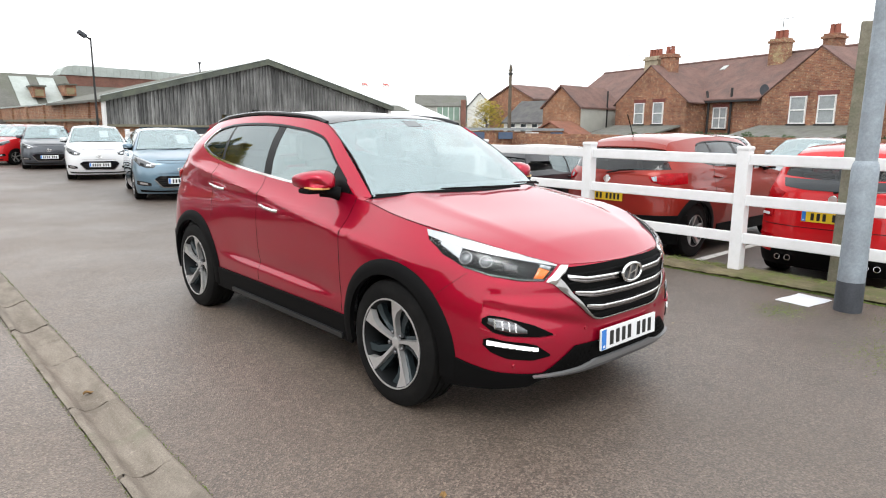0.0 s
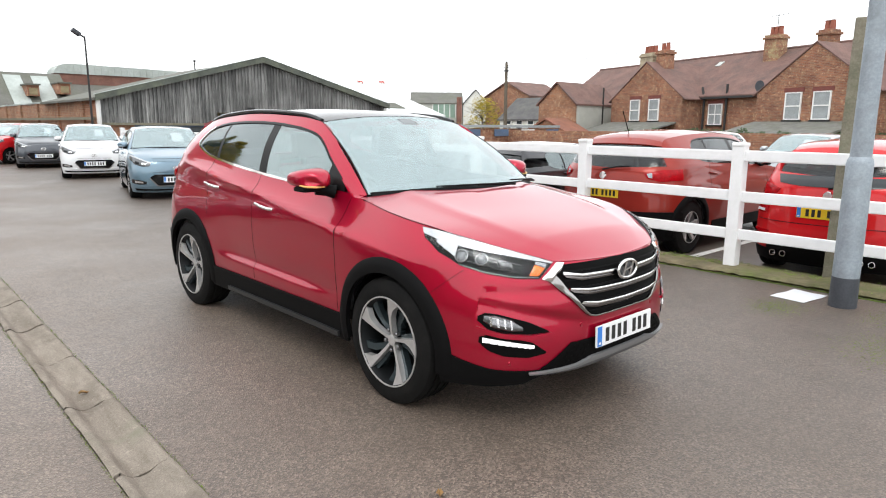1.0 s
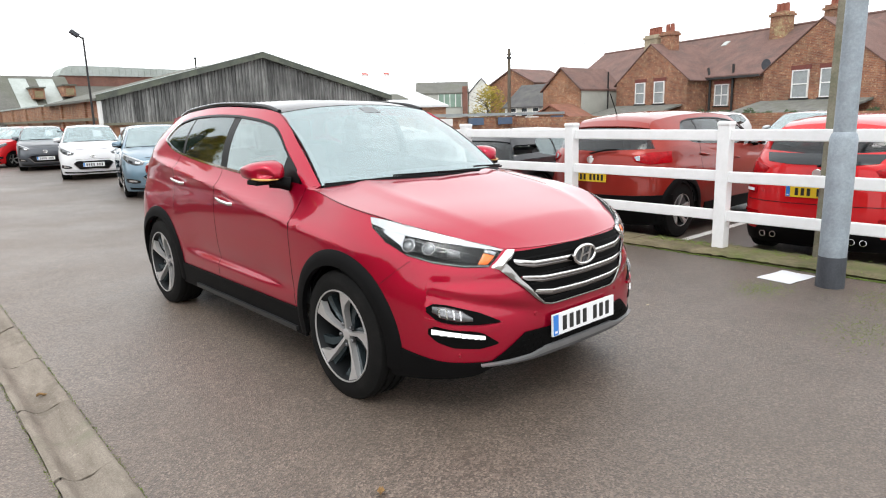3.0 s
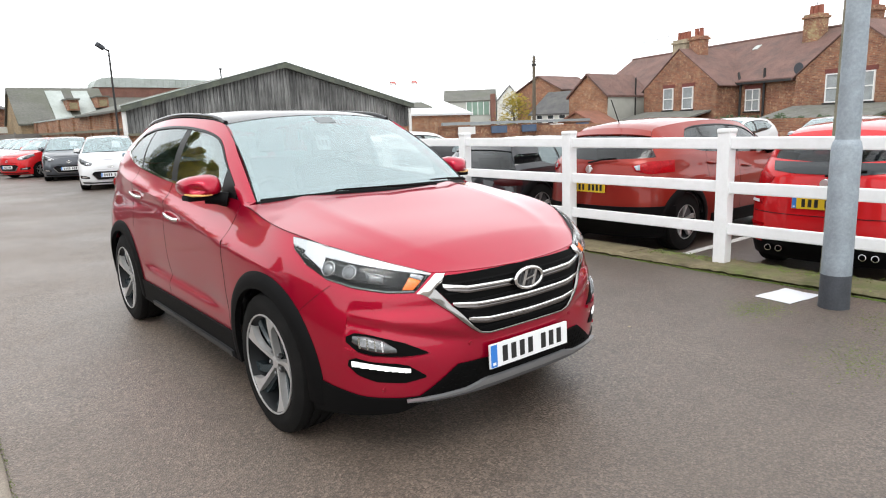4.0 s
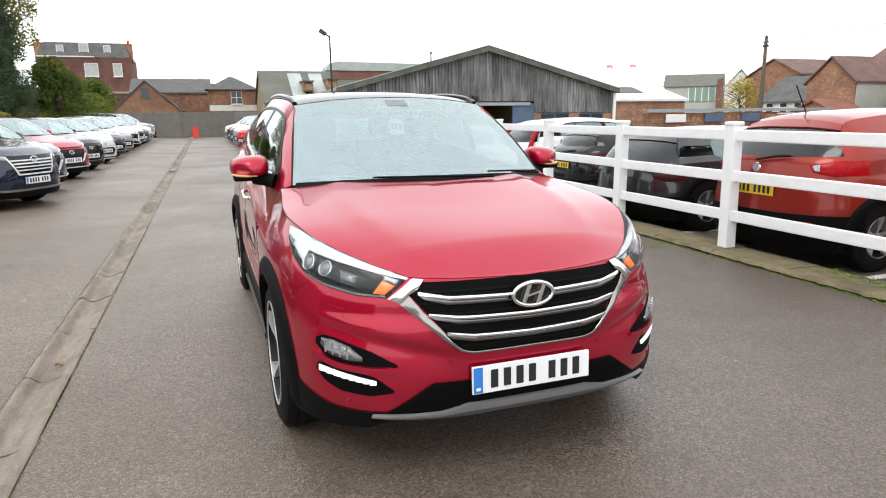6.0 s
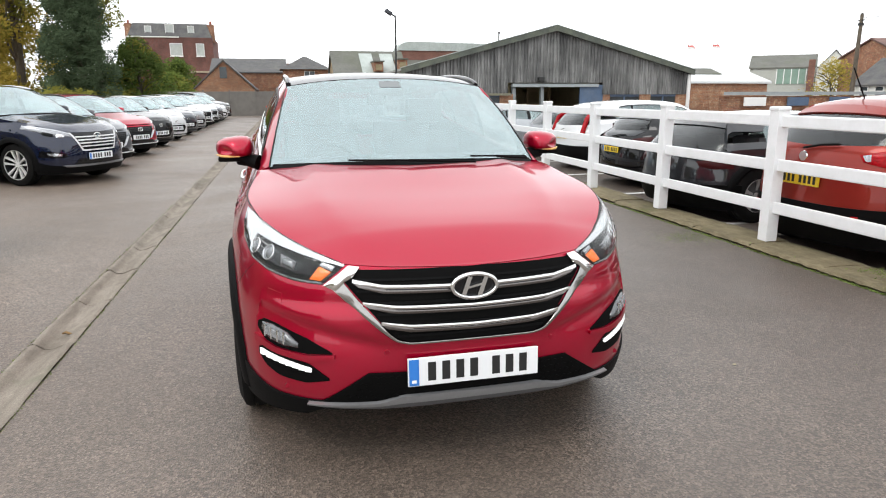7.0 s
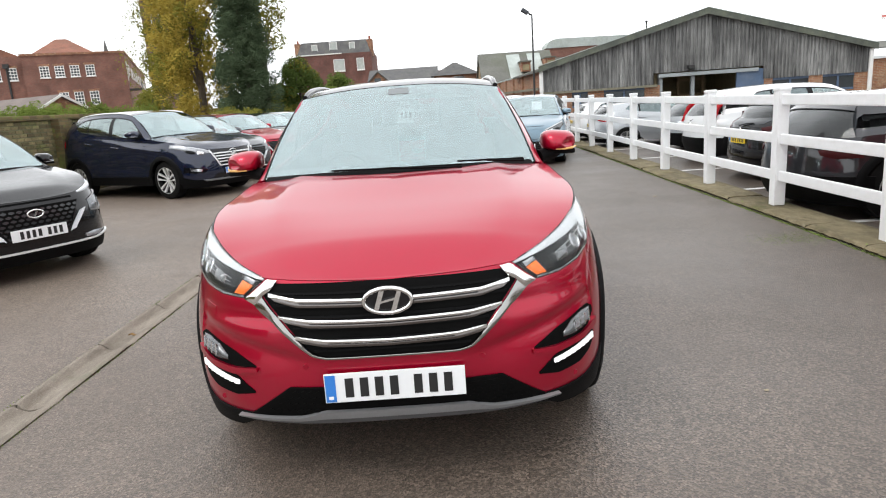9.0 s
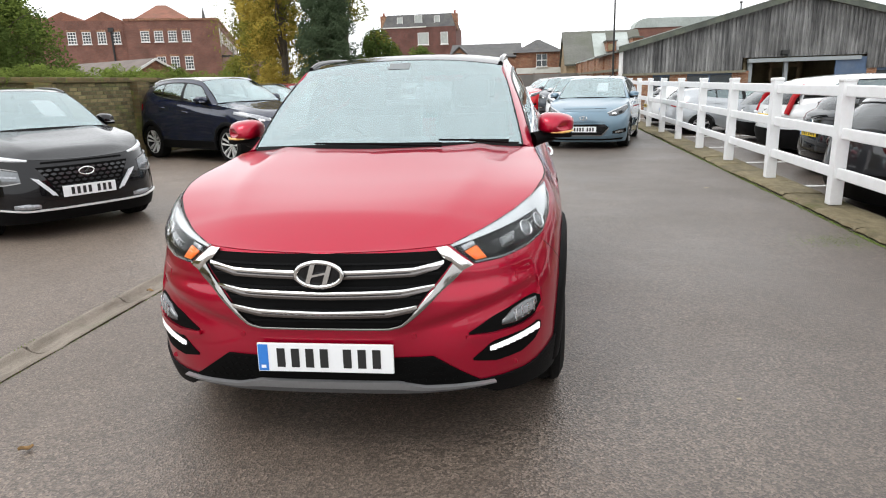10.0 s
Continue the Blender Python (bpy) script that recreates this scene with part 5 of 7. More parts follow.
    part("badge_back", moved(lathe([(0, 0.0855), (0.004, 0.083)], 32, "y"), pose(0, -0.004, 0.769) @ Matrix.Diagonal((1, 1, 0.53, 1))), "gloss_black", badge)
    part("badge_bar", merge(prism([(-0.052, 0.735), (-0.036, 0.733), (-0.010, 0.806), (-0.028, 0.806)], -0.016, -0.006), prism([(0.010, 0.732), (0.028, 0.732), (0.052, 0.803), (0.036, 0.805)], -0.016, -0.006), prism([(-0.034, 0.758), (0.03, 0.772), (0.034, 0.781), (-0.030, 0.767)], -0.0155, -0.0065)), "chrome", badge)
    # corner pieces beside the grille
    for piece in fr([(0.412, 0.838), (0.452, 0.842), (0.546, 0.770)], [(0.438, 0.804), (0.464, 0.788), (0.502, 0.752)], 14, 7, 0.012, 0.025, dome=0.010, both=True):
        part("grille_corner", piece, "chrome", car, "chrome corner piece", 40)
    # headlamps
    top = [(0.462, 0.847), (0.58, 0.886), (0.68, 0.926), (0.75, 0.959), (0.795, 0.982), (0.818, 0.990)]
    low = [(0.553, 0.772), (0.65, 0.776), (0.745, 0.796), (0.806, 0.826), (0.836, 0.880), (0.838, 0.940)]
    for e, piece in zip((1, -1), fr(top, low, 26, 12, 0.002, 0.02, both=True)):
        m = (lambda p: p) if e > 0 else mirror_x
        lamp = part("headlamp", piece, "lamp_housing", car, "headlamp with projector lenses", 50)
        blend = lambda a: [(x0 * (1 - a) + x1 * a, z0 * (1 - a) + z1 * a) for (x0, z0), (x1, z1) in zip(top, low)]
        edge = [(x0 * (1 - a) + x1 * a, z0 * (1 - a) + z1 * a) for (x0, z0), (x1, z1), a in zip(top, low, (0.12, 0.20, 0.28, 0.36, 0.46, 0.60))]
        part("daylight_strip", m(fr(blend(0.04), edge, 26, 4, 0.006, 0.006)), "lamp_guide", lamp, "white light guide", 50)
        part("reflector", m(fr([(0.778, 0.918), (0.808, 0.948)], [(0.806, 0.868), (0.824, 0.925)], 6, 6, 0.005, 0.006)), "lamp_guide", lamp, smooth=50)
        part("lower_bezel", m(fr([(x, z + 0.010) for x, z in low[:4]], [(x, z + 0.004) for x, z in low[:4]], 20, 3, 0.006, 0.006)), "lamp_steel", lamp, "thin silver lower bezel", 50)
        for a0, a1 in ((0.44, 0.47), (0.56, 0.58)):
            part("bezel_rib", m(fr(blend(a0)[1:4], blend(a1)[1:4], 16, 2, 0.007, 0.006)), "lamp_steel", lamp, smooth=50)
        part("indicator", m(fr([(0.516, 0.818), (0.556, 0.834)], [(0.556, 0.785), (0.594, 0.788)], 10, 6, 0.0075, 0.006, dome=0.004)), "lamp_on_amber", lamp, "lit amber indicator", 50)
        part("position_lamp", m(fr([(0.500, 0.836), (0.542, 0.850)], [(0.514, 0.821), (0.554, 0.837)], 8, 4, 0.0075, 0.006, dome=0.003)), "lamp_grey", lamp, "white position lamp", 50)
        part("inner_lamp", m(fr([(0.638, 0.846), (0.692, 0.862)], [(0.650, 0.812), (0.698, 0.818)], 10, 6, 0.006, 0.008, dome=0.012)), "lamp_steel", lamp, smooth=50)
        for x, z, r in ((0.738, 0.860, 0.027), (0.788, 0.872, 0.028)):
            y = float(c.front(x, z))
            d = Vector(((float(c.front(x + 0.005, z)) - float(c.front(x - 0.005, z))) / 0.01, -1, (float(c.front(x, z + 0.005)) - float(c.front(x, z - 0.005))) / 0.01)).normalized().to_track_quat("Z", "Y").to_matrix().to_4x4()
            at = Matrix.Translation((x, y, z)) @ d
            part("projector_ring", m(moved(lathe([(-0.02, r * 1.20), (0.007, r * 1.20), (0.009, r * 1.12), (0.006, r * 1.02), (-0.005, r * 1.0)], 24, "z"), at)), "lamp_silver", lamp, smooth=40)
            part("projector_lens", m(moved(lathe([(-0.004, r), (0.003, r * 0.9), (0.009, r * 0.6), (0.011, r * 0.15)], 20, "z"), at)), "lamp_core", lamp, smooth=60)
        lens = part("lens", m(fr(top, low, 26, 12, 0.007, 0.003, dome=0.016)), "lens_clear", lamp, "clear lens", 60)
        lens.visible_shadow = False
    # roof spoiler
    yy, mm = np.meshgrid(np.linspace(3.70, 4.045, 10), np.linspace(-1, 1, 21), indexing="ij")
    g = np.stack([(0.575 - 0.10 * (yy - 3.7)) * mm, yy - 0.05 * mm ** 4, 1.568 - 0.10 * (yy - 3.7) - 0.035 * np.abs(mm) ** 3], -1)
    part("roof_spoiler", c.slab(g, 0.004, 0.03), "paint_red", car, "red roof spoiler", 40)
    # shut lines
    for piece in c.strip(1.16, 1 + 1.25 - c.Y1, lambda s: c.top(s) - 0.0009, lambda s: c.top(s) + 0.0009, 40, 2, 0.0062, 0.004):
        part("hood_joint", piece, "pillar_black", car)
    for piece in c.on_side([(0.401, 0.806), (0.404, 0.806)], [(0.566, 0.665), (0.569, 0.665)], 2, 12, 0.0008, 0.003, True):
        part("bumper_joint", piece, "pillar_black", car)
    # fog lamp pockets and daytime lights
    for e, piece in zip((1, -1), fr([(0.53, 0.518), (0.62, 0.568), (0.730, 0.606), (0.772, 0.613), (0.797, 0.596)], [(0.53, 0.512), (0.62, 0.508), (0.730, 0.518), (0.774, 0.534), (0.800, 0.574)], 22, 6, 0.003, 0.02, both=True)):
        m = (lambda p: p) if e > 0 else mirror_x
        pocket = part("fog_lamp_pocket", piece, "grille_black", car, "black pocket with fog lamp", 40)
        part("fog_lamp", m(fr([(0.650, 0.545), (0.69, 0.582), (0.745, 0.601), (0.778, 0.599)], [(0.650, 0.528), (0.70, 0.524), (0.755, 0.540), (0.783, 0.574)], 12, 6, 0.006, 0.01, dome=0.012)), "lamp_steel", pocket, smooth=50)
        part("fog_reflector", m(fr([(0.685, 0.568), (0.76, 0.590)], [(0.690, 0.545), (0.765, 0.562)], 6, 4, 0.0185, 0.004)), "lamp_grey", pocket, smooth=50)
        for k in range(4):
            part("fog_facet", m(fr([(0.690 + 0.022 * k, 0.579 + 0.005 * k), (0.696 + 0.022 * k, 0.580 + 0.005 * k)], [(0.692 + 0.022 * k, 0.536 + 0.005 * k), (0.697 + 0.022 * k, 0.536 + 0.005 * k)], 3, 3, 0.020, 0.004)), "lamp_silver", pocket)
        part("fog_lamp_ledge", m(fr([(0.52, 0.512), (0.62, 0.506), (0.735, 0.518), (0.805, 0.548)], [(0.52, 0.498), (0.62, 0.480), (0.735, 0.495), (0.805, 0.520)], 18, 4, 0.014, 0.03)), "paint_red", car, smooth=50)
        low_pocket = part("daytime_light_pocket", m(fr([(0.545, 0.416), (0.612, 0.468), (0.710, 0.496), (0.775, 0.508), (0.799, 0.495)], [(0.545, 0.408), (0.628, 0.392), (0.727, 0.402), (0.777, 0.430), (0.802, 0.470)], 22, 6, 0.003, 0.02)), "grille_black", car, "black pocket with lit daytime light", 40)
        for k in range(8):
            x0, x1 = 0.606 + 0.0232 * k, 0.606 + 0.0232 * k + 0.0218
            up = lambda x: 0.455 + 0.205 * (x - 0.606)
            part("daytime_light", m(fr([(x0, up(x0)), (x1, up(x1))], [(x0, up(x0) - 0.0150 - 0.0006 * k), (x1, up(x1) - 0.0200 - 0.0006 * k)], 4, 4, 0.010, 0.014)), "lamp_on_white", low_pocket, "lit white light segment", 50)
        part("washer_cover", m(fr([(0.700, 0.722), (0.755, 0.732)], [(0.705, 0.688), (0.758, 0.697)], 12, 8, 0.0015, 0.003)), "paint_red", car, smooth=50)
        for x, z in ((0.33, 0.520), (0.70, 0.365)):
            y = float(c.front(x, z))
            part("parking_sensor", m(moved(lathe([(-0.006, 0.011), (0.002, 0.010)], 14, "y"), pose(x, y - 0.002, z, 0, 0, 0) @ Matrix.Diagonal((1, -1, 1, 1)))), "paint_red", car)
    # lower grille, skid plate
    lower = part("lower_grille", fr([(-0.40, 0.440), (0.40, 0.440)], [(-0.57, 0.322), (0.57, 0.322)], 40, 8, 0.010, 0.02), "grille_black", car, "black lower grille", 40)
    for r in range(4):
        z = 0.345 + 0.025 * r
        for k in range(-17, 18):
            x = 0.03 * k + (0.015 if r % 2 else 0)
            if 0.27 < abs(x) < 0.515 - (z - 0.33) * 1.45:
                part("mesh_cell", fr([(x - 0.011, z + 0.004), (x, z + 0.010), (x + 0.011, z + 0.004)], [(x - 0.011, z - 0.004), (x, z - 0.010), (x + 0.011, z - 0.004)], 3, 2, 0.0125, 0.005), "grille_black", lower)
    part("skid_plate", fr([(-0.62, 0.318), (-0.36, 0.326), (-0.27, 0.348), (0.27, 0.348), (0.36, 0.326), (0.62, 0.318)], [(-0.62, 0.312), (-0.36, 0.312), (-0.27, 0.320), (0.27, 0.320), (0.36, 0.312), (0.62, 0.312)], 60, 4, 0.026, 0.03), "silver_trim", car, "satin silver skid plate", 30)
    # the plate's lower facet, its shade painted as a darker silver
    part("skid_plate_lip", fr([(-0.62, 0.312), (-0.36, 0.312), (-0.27, 0.320), (0.27, 0.320), (0.36, 0.312), (0.62, 0.312)], [(-0.60, 0.306), (-0.36, 0.298), (0.36, 0.298), (0.60, 0.306)], 60, 3, 0.021, 0.03), "silver_shade", car, "lower lip with shade put into its colour", 30)
    number_plate(car, -0.012, 0.447, -1, tilt=-2)
    # side step, wipers, tag
    for piece in c.strip(1 + 1.35 - c.Y1, 1 + 2.85 - c.Y1, 0.262, 0.292, 24, 4, 0.028, 0.05):
        part("side_step", piece, "step_grey", car, "dark side step", 40)
    for pts in ([(-0.34, 1.128, 1.128), (0.0, 1.072, 1.126), (0.33, 1.098, 1.120)], [(0.31, 1.110, 1.136), (0.48, 1.140, 1.130), (0.66, 1.212, 1.120)]):
        part("wiper", merge(tube([Vector(p) + Vector((0, -0.012, 0.010)) for p in pts], 0.005, 6), tube([Vector(pts[0]).lerp(Vector(pts[1]), 0.9) + Vector((0.0, -0.02, 0.010)), Vector(pts[2]) + Vector((0, -0.03, 0.0))], 0.0075, 6)), "trim_black", car, smooth=50)
    tag = part("hanging_tag", moved(chamfer_box(-0.048, 0.048, -0.001, 0.001, -0.06, 0.045, 0.0008), pose(0.03, 1.90, 1.385, -28, 4, 0)), "paper_dim", car, "white card tag behind the windscreen")
    for k in range(3):
        part("tag_bar", moved(box(-0.034 + 0.026 * k, -0.018 + 0.026 * k, -0.003, -0.0015, -0.03, 0.01), pose(0.03, 1.90, 1.385, -28, 4, 0)), "lamp_housing", tag)
    part("sensor_box", merge(chamfer_box(-0.10, 0.10, 1.84, 1.93, 1.455, 1.50, 0.02)), "cabin_dark", car, smooth=50)
    return car


hero = build_hero()

# ---- the other parked cars ----
def front_kit(car, c, colour, kind="hatch"):
    """Headlamps, grille, fog lamps, badge and plate for a car whose front is seen."""
    fr = c.on_front
    top = [(0.47, 0.80), (0.60, 0.855), (0.74, 0.915), (0.84, 0.965)]
    low = [(0.50, 0.735), (0.64, 0.735), (0.78, 0.78), (0.872, 0.89)]
    if kind == "hatch":
        top, low = [(0.48, 0.82), (0.60, 0.872), (0.74, 0.935), (0.83, 0.985)], [(0.53, 0.745), (0.66, 0.735), (0.79, 0.785), (0.872, 0.90)]
    if kind == "suv":
        top, low = [(0.46, 0.815), (0.60, 0.868), (0.74, 0.918), (0.85, 0.955)], [(0.48, 0.775), (0.62, 0.782), (0.76, 0.815), (0.875, 0.905)]
    if kind == "slim":
        top, low = [(0.50, 0.852), (0.62, 0.880), (0.75, 0.915), (0.86, 0.95)], [(0.51, 0.834), (0.63, 0.842), (0.76, 0.862), (0.875, 0.92)]
    for piece in fr(top, low, 10, 6, 0.004, 0.02, True, 0.012):
        lamp = part("headlamp", piece, {"slim": "lamp_white", "suv": "lamp_grey", "hatch": "lamp_steel"}[kind], car, smooth=50)
    if kind != "slim":
        strip = [(x * 0.75 + u * 0.25, z * 0.75 + v * 0.25) for (x, z), (u, v) in zip(top, low)]
        for piece in fr(top, strip, 10, 4, 0.012, 0.01, True):
            part("light_guide", piece, "lamp_guide", car, smooth=50)
        for piece in fr([(0.56, 0.806), (0.66, 0.84)], [(0.58, 0.765), (0.67, 0.765)], 8, 5, 0.011, 0.008, True, 0.008):
            part("headlamp_reflector", piece, "lamp_silver", car, smooth=50)
        for piece in fr([(0.68, 0.828), (0.73, 0.848), (0.77, 0.865)], [(0.69, 0.778), (0.74, 0.786), (0.785, 0.81)], 8, 5, 0.011, 0.008, True, 0.008):
            part("headlamp_core", piece, "lamp_housing", car, smooth=50)
    if kind == "slim":
        for piece in fr([(0.60, 0.74), (0.72, 0.775), (0.86, 0.80)], [(0.60, 0.63), (0.74, 0.61), (0.87, 0.66)], 10, 6, 0.004, 0.02, True, 0.012):
            part("main_lamp", piece, "lamp_core", car, smooth=50)
        for piece in fr([(0.62, 0.69), (0.85, 0.72)], [(0.62, 0.672), (0.85, 0.70)], 8, 3, 0.018, 0.01, True):
            part("light_guide", piece, "lamp_grey", car, smooth=50)
        for piece in fr([(0.60, 0.748), (0.72, 0.783), (0.86, 0.808)], [(0.60, 0.740), (0.72, 0.775), (0.86, 0.800)], 10, 2, 0.016, 0.012, True):
            part("lamp_bezel", piece, "satin_chrome", car, smooth=50)
        for piece in fr([(0.60, 0.632), (0.74, 0.612), (0.87, 0.662)], [(0.60, 0.622), (0.74, 0.600), (0.87, 0.650)], 10, 2, 0.016, 0.012, True):
            part("lamp_bezel", piece, "satin_chrome", car, smooth=50)
    g_top, g_low, gz0, gz1 = (0.47, 0.33, 0.83, 0.56) if kind == "suv" else (0.46, 0.27, 0.79, 0.55) if kind == "slim" else (0.42, 0.26, 0.66, 0.46)
    if kind == "slim":
        gz0, gz1 = 0.770, 0.44
    if kind == "hatch":
        up, dn = [(-0.53, 0.50), (-0.44, 0.565), (0.44, 0.565), (0.53, 0.50)], [(-0.52, 0.485), (-0.38, 0.325), (0.38, 0.325), (0.52, 0.485)]
        grille = part("grille", fr(up, dn, 30, 8, 0.004, 0.02), "gloss_black", car, "black hexagonal grille", 40)
        part("grille_surround", fr(dn, [(-0.545, 0.485), (-0.395, 0.307), (0.395, 0.307), (0.545, 0.485)], 30, 3, 0.012, 0.02), "satin_chrome", grille, smooth=40)
        for r in range(4):
            z = 0.36 + 0.045 * r
            part("grille_bar", fr([(-0.37 - (z - 0.33) * 0.7, z + 0.006), (0.37 + (z - 0.33) * 0.7, z + 0.006)], [(-0.37 - (z - 0.33) * 0.7, z - 0.006), (0.37 + (z - 0.33) * 0.7, z - 0.006)], 12, 2, 0.010, 0.01), "trim_black", grille)
    else:
        grille = part("grille", fr([(-g_top, gz0), (g_top, gz0)], [(-g_low, gz1), (g_low, gz1)], 16, 8, 0.004, 0.02), "grille_black" if kind == "slim" else "gloss_black", car, "black grille", 40)
        part("grille_surround", fr([(-g_top, gz0), (-g_low, gz1), (g_low, gz1), (g_top, gz0)], [(-g_top - 0.03, gz0), (-g_low - 0.015, gz1 - 0.025), (g_low + 0.015, gz1 - 0.025), (g_top + 0.03, gz0)], 30, 3, 0.012, 0.02), "gloss_black" if kind == "slim" else "alloy_pale", grille, smooth=40)
    if kind == "suv":
        for k in range(4):
            z = gz1 + 0.05 + 0.05 * k
            half = g_low + (z - gz1) / (gz0 - gz1) * (g_top - g_low) - 0.01
            part("grille_bar", fr([(-half, z + 0.012), (half, z + 0.012)], [(-half, z - 0.008), (half, z - 0.008)], 16, 2, 0.014, 0.015), "alloy_pale", grille, smooth=40)
    elif kind == "slim":
        for r in range(7):
            for k in range(-6, 7):
                x, z = 0.07 * k + (0.035 if r % 2 else 0), gz1 + 0.035 + 0.043 * r
                if abs(x) < g_low + (z - gz1) * 0.7:
                    part("grille_cell", fr([(x - 0.026, z + 0.006), (x, z + 0.017), (x + 0.026, z + 0.006)], [(x - 0.026, z - 0.006), (x, z - 0.017), (x + 0.026, z - 0.006)], 3, 2, 0.010, 0.008), "honeycomb", grille)
    if kind == "slim":
        part("hood_slot", fr([(-0.40, 0.822), (0.40, 0.822)], [(-0.41, 0.803), (0.41, 0.803)], 14, 2, 0.004, 0.02), "grille_black", car)
    bz = 0.70 if kind == "hatch" else 0.695 if kind == "slim" else 0.775
    by = float(c.front(0, bz)) - 0.012
    ring = [(0.075 * math.cos(t), by, bz + 0.040 * math.sin(t)) for t in np.linspace(0, 2 * math.pi, 25)]
    badge = part("badge", c.done(tube(ring, 0.008, 6)), "chrome", grille, "oval chrome badge", 60)
    part("badge_bar", c.done(prism([(-0.03, bz - 0.028), (-0.01, bz - 0.03), (0.03, bz + 0.028), (0.01, bz + 0.03)], by - 0.006, by + 0.004)), "chrome", badge)
    pz = 0.455 if kind == "hatch" else 0.50 if kind == "slim" else 0.45
    number_plate(car, float(c.front(0, pz)) * c.scale[1] - 0.022, pz * c.scale[2], -1, band=kind != "slim")
    fz = 0.10 if kind == "hatch" else 0.0
    for piece in () if kind == "slim" else fr([(0.60, 0.51 - fz), (0.74, 0.545 - fz), (0.85, 0.56 - fz)], [(0.60, 0.455 - fz), (0.74, 0.445 - fz), (0.86, 0.47 - fz)], 8, 4, 0.004, 0.02, True):
        pocket = part("fog_lamp_pocket", piece, "gloss_black", car, smooth=40)
    for piece in () if kind == "slim" else fr([(0.66, 0.51 - fz), (0.80, 0.532 - fz)], [(0.66, 0.475 - fz), (0.80, 0.482 - fz)], 6, 4, 0.008, 0.012, True):
        part("fog_lamp", piece, "lamp_silver", car, smooth=40)
    if kind == "hatch":
        part("lower_lip", fr([(-0.80, 0.262), (-0.5, 0.245), (0.5, 0.245), (0.80, 0.262)], [(-0.78, 0.215), (0.78, 0.215)], 24, 3, 0.014, 0.02), "trim_black", car, "black lower lip", 40)
        for z in (0.905, 0.615):
            part("bumper_joint", fr([(-0.46, z + 0.003), (0.46, z + 0.003)], [(-0.46, z - 0.003), (0.46, z - 0.003)], 16, 2, 0.002, 0.006), "pillar_black", car)
    else:
        part("lower_grille", fr([(-0.42, 0.42), (0.42, 0.42)], [(-0.50, 0.335), (0.50, 0.335)], 12, 4, 0.010, 0.02), "gloss_black", car)
    if kind == "slim":
        for piece in fr([(0.515, 0.668), (0.385, 0.510), (0.36, 0.472), (0.27, 0.458)], [(0.455, 0.650), (0.330, 0.497), (0.305, 0.444), (0.27, 0.428)], 24, 3, 0.032, 0.03, True):
            part("chrome_bracket", piece, "lamp_white", car, "chrome bracket beside the plate", 40)
        for piece in fr([(0.47, 0.388), (0.58, 0.402), (0.68, 0.396)], [(0.47, 0.350), (0.58, 0.345), (0.68, 0.358)], 10, 4, 0.020, 0.02, True, 0.008):
            part("lower_lamp", piece, "lamp_grey", car, "silver lower lamp", 40)
        part("bumper_line", fr([(-0.84, 0.374), (-0.60, 0.336), (0.60, 0.336), (0.84, 0.374)], [(-0.84, 0.360), (-0.60, 0.320), (0.60, 0.320), (0.84, 0.360)], 40, 2, 0.030, 0.02), "alloy_pale", car, "silver line along the bumper", 40)
    elif kind != "hatch":
        part("skid_plate", fr([(-0.66, 0.325), (0.66, 0.325)], [(-0.62, 0.300), (0.62, 0.300)], 16, 3, 0.024, 0.03), "silver_trim", car, smooth=40)


def facing(x, y, fx, fy, z=0.0):
    """The pose of a car whose front bumper's middle is at (x, y) and which faces (fx, fy)."""
    return pose(x, y, z, 0, 0, math.degrees(math.atan2(fx, -fy)))


suv = Shell(4.54, 1.86, 1.71, 0.352, 0.245, crease=0.035, fine=1.3)
navy = build_car("navy_crossover", "dark navy blue crossover with silver alloy wheels, parked nose out", suv, "paint_navy", "twin", rails="alloy_pale", wheels="alloy_pale", rear_tint=False)
front_kit(navy, suv, "paint_navy", "suv")
navy.matrix_basis = facing(-3.69, 10.28, 0.866, -0.50)

small_suv = Shell(4.165, 1.80, 1.55, 0.335, 0.225, crease=0.02, fine=1.2)
black = build_car("black_crossover", "glossy black compact crossover with honeycomb grille, parked nose out", small_suv, "paint_black", "five", rails="gloss_black", paper=True)
front_kit(black, small_suv, "paint_black", "slim")
black.matrix_basis = facing(-3.73, 4.03, 0.85, -0.56)

hatch = Shell(4.035, 1.734, 1.474, 0.31, 0.20, crease=0.015, fine=1.0, sill=0.20, chin=0.17)
blue = build_car("blue_hatchback", "metallic blue-grey five-door hatchback with a price sheet in the windscreen", hatch, "paint_blue", "five", clad=False, paper=True)
front_kit(blue, hatch, "paint_blue", "hatch")
tiny = Shell(3.67, 1.66, 1.50, 0.29, 0.185, crease=0.012, fine=1.0, sill=0.20, chin=0.17)
white = build_car("white_hatchback", "small white hatchback with a price sheet in the windscreen", tiny, "paint_white", "five", clad=False, paper=True)
front_kit(white, tiny, "paint_white", "hatch")

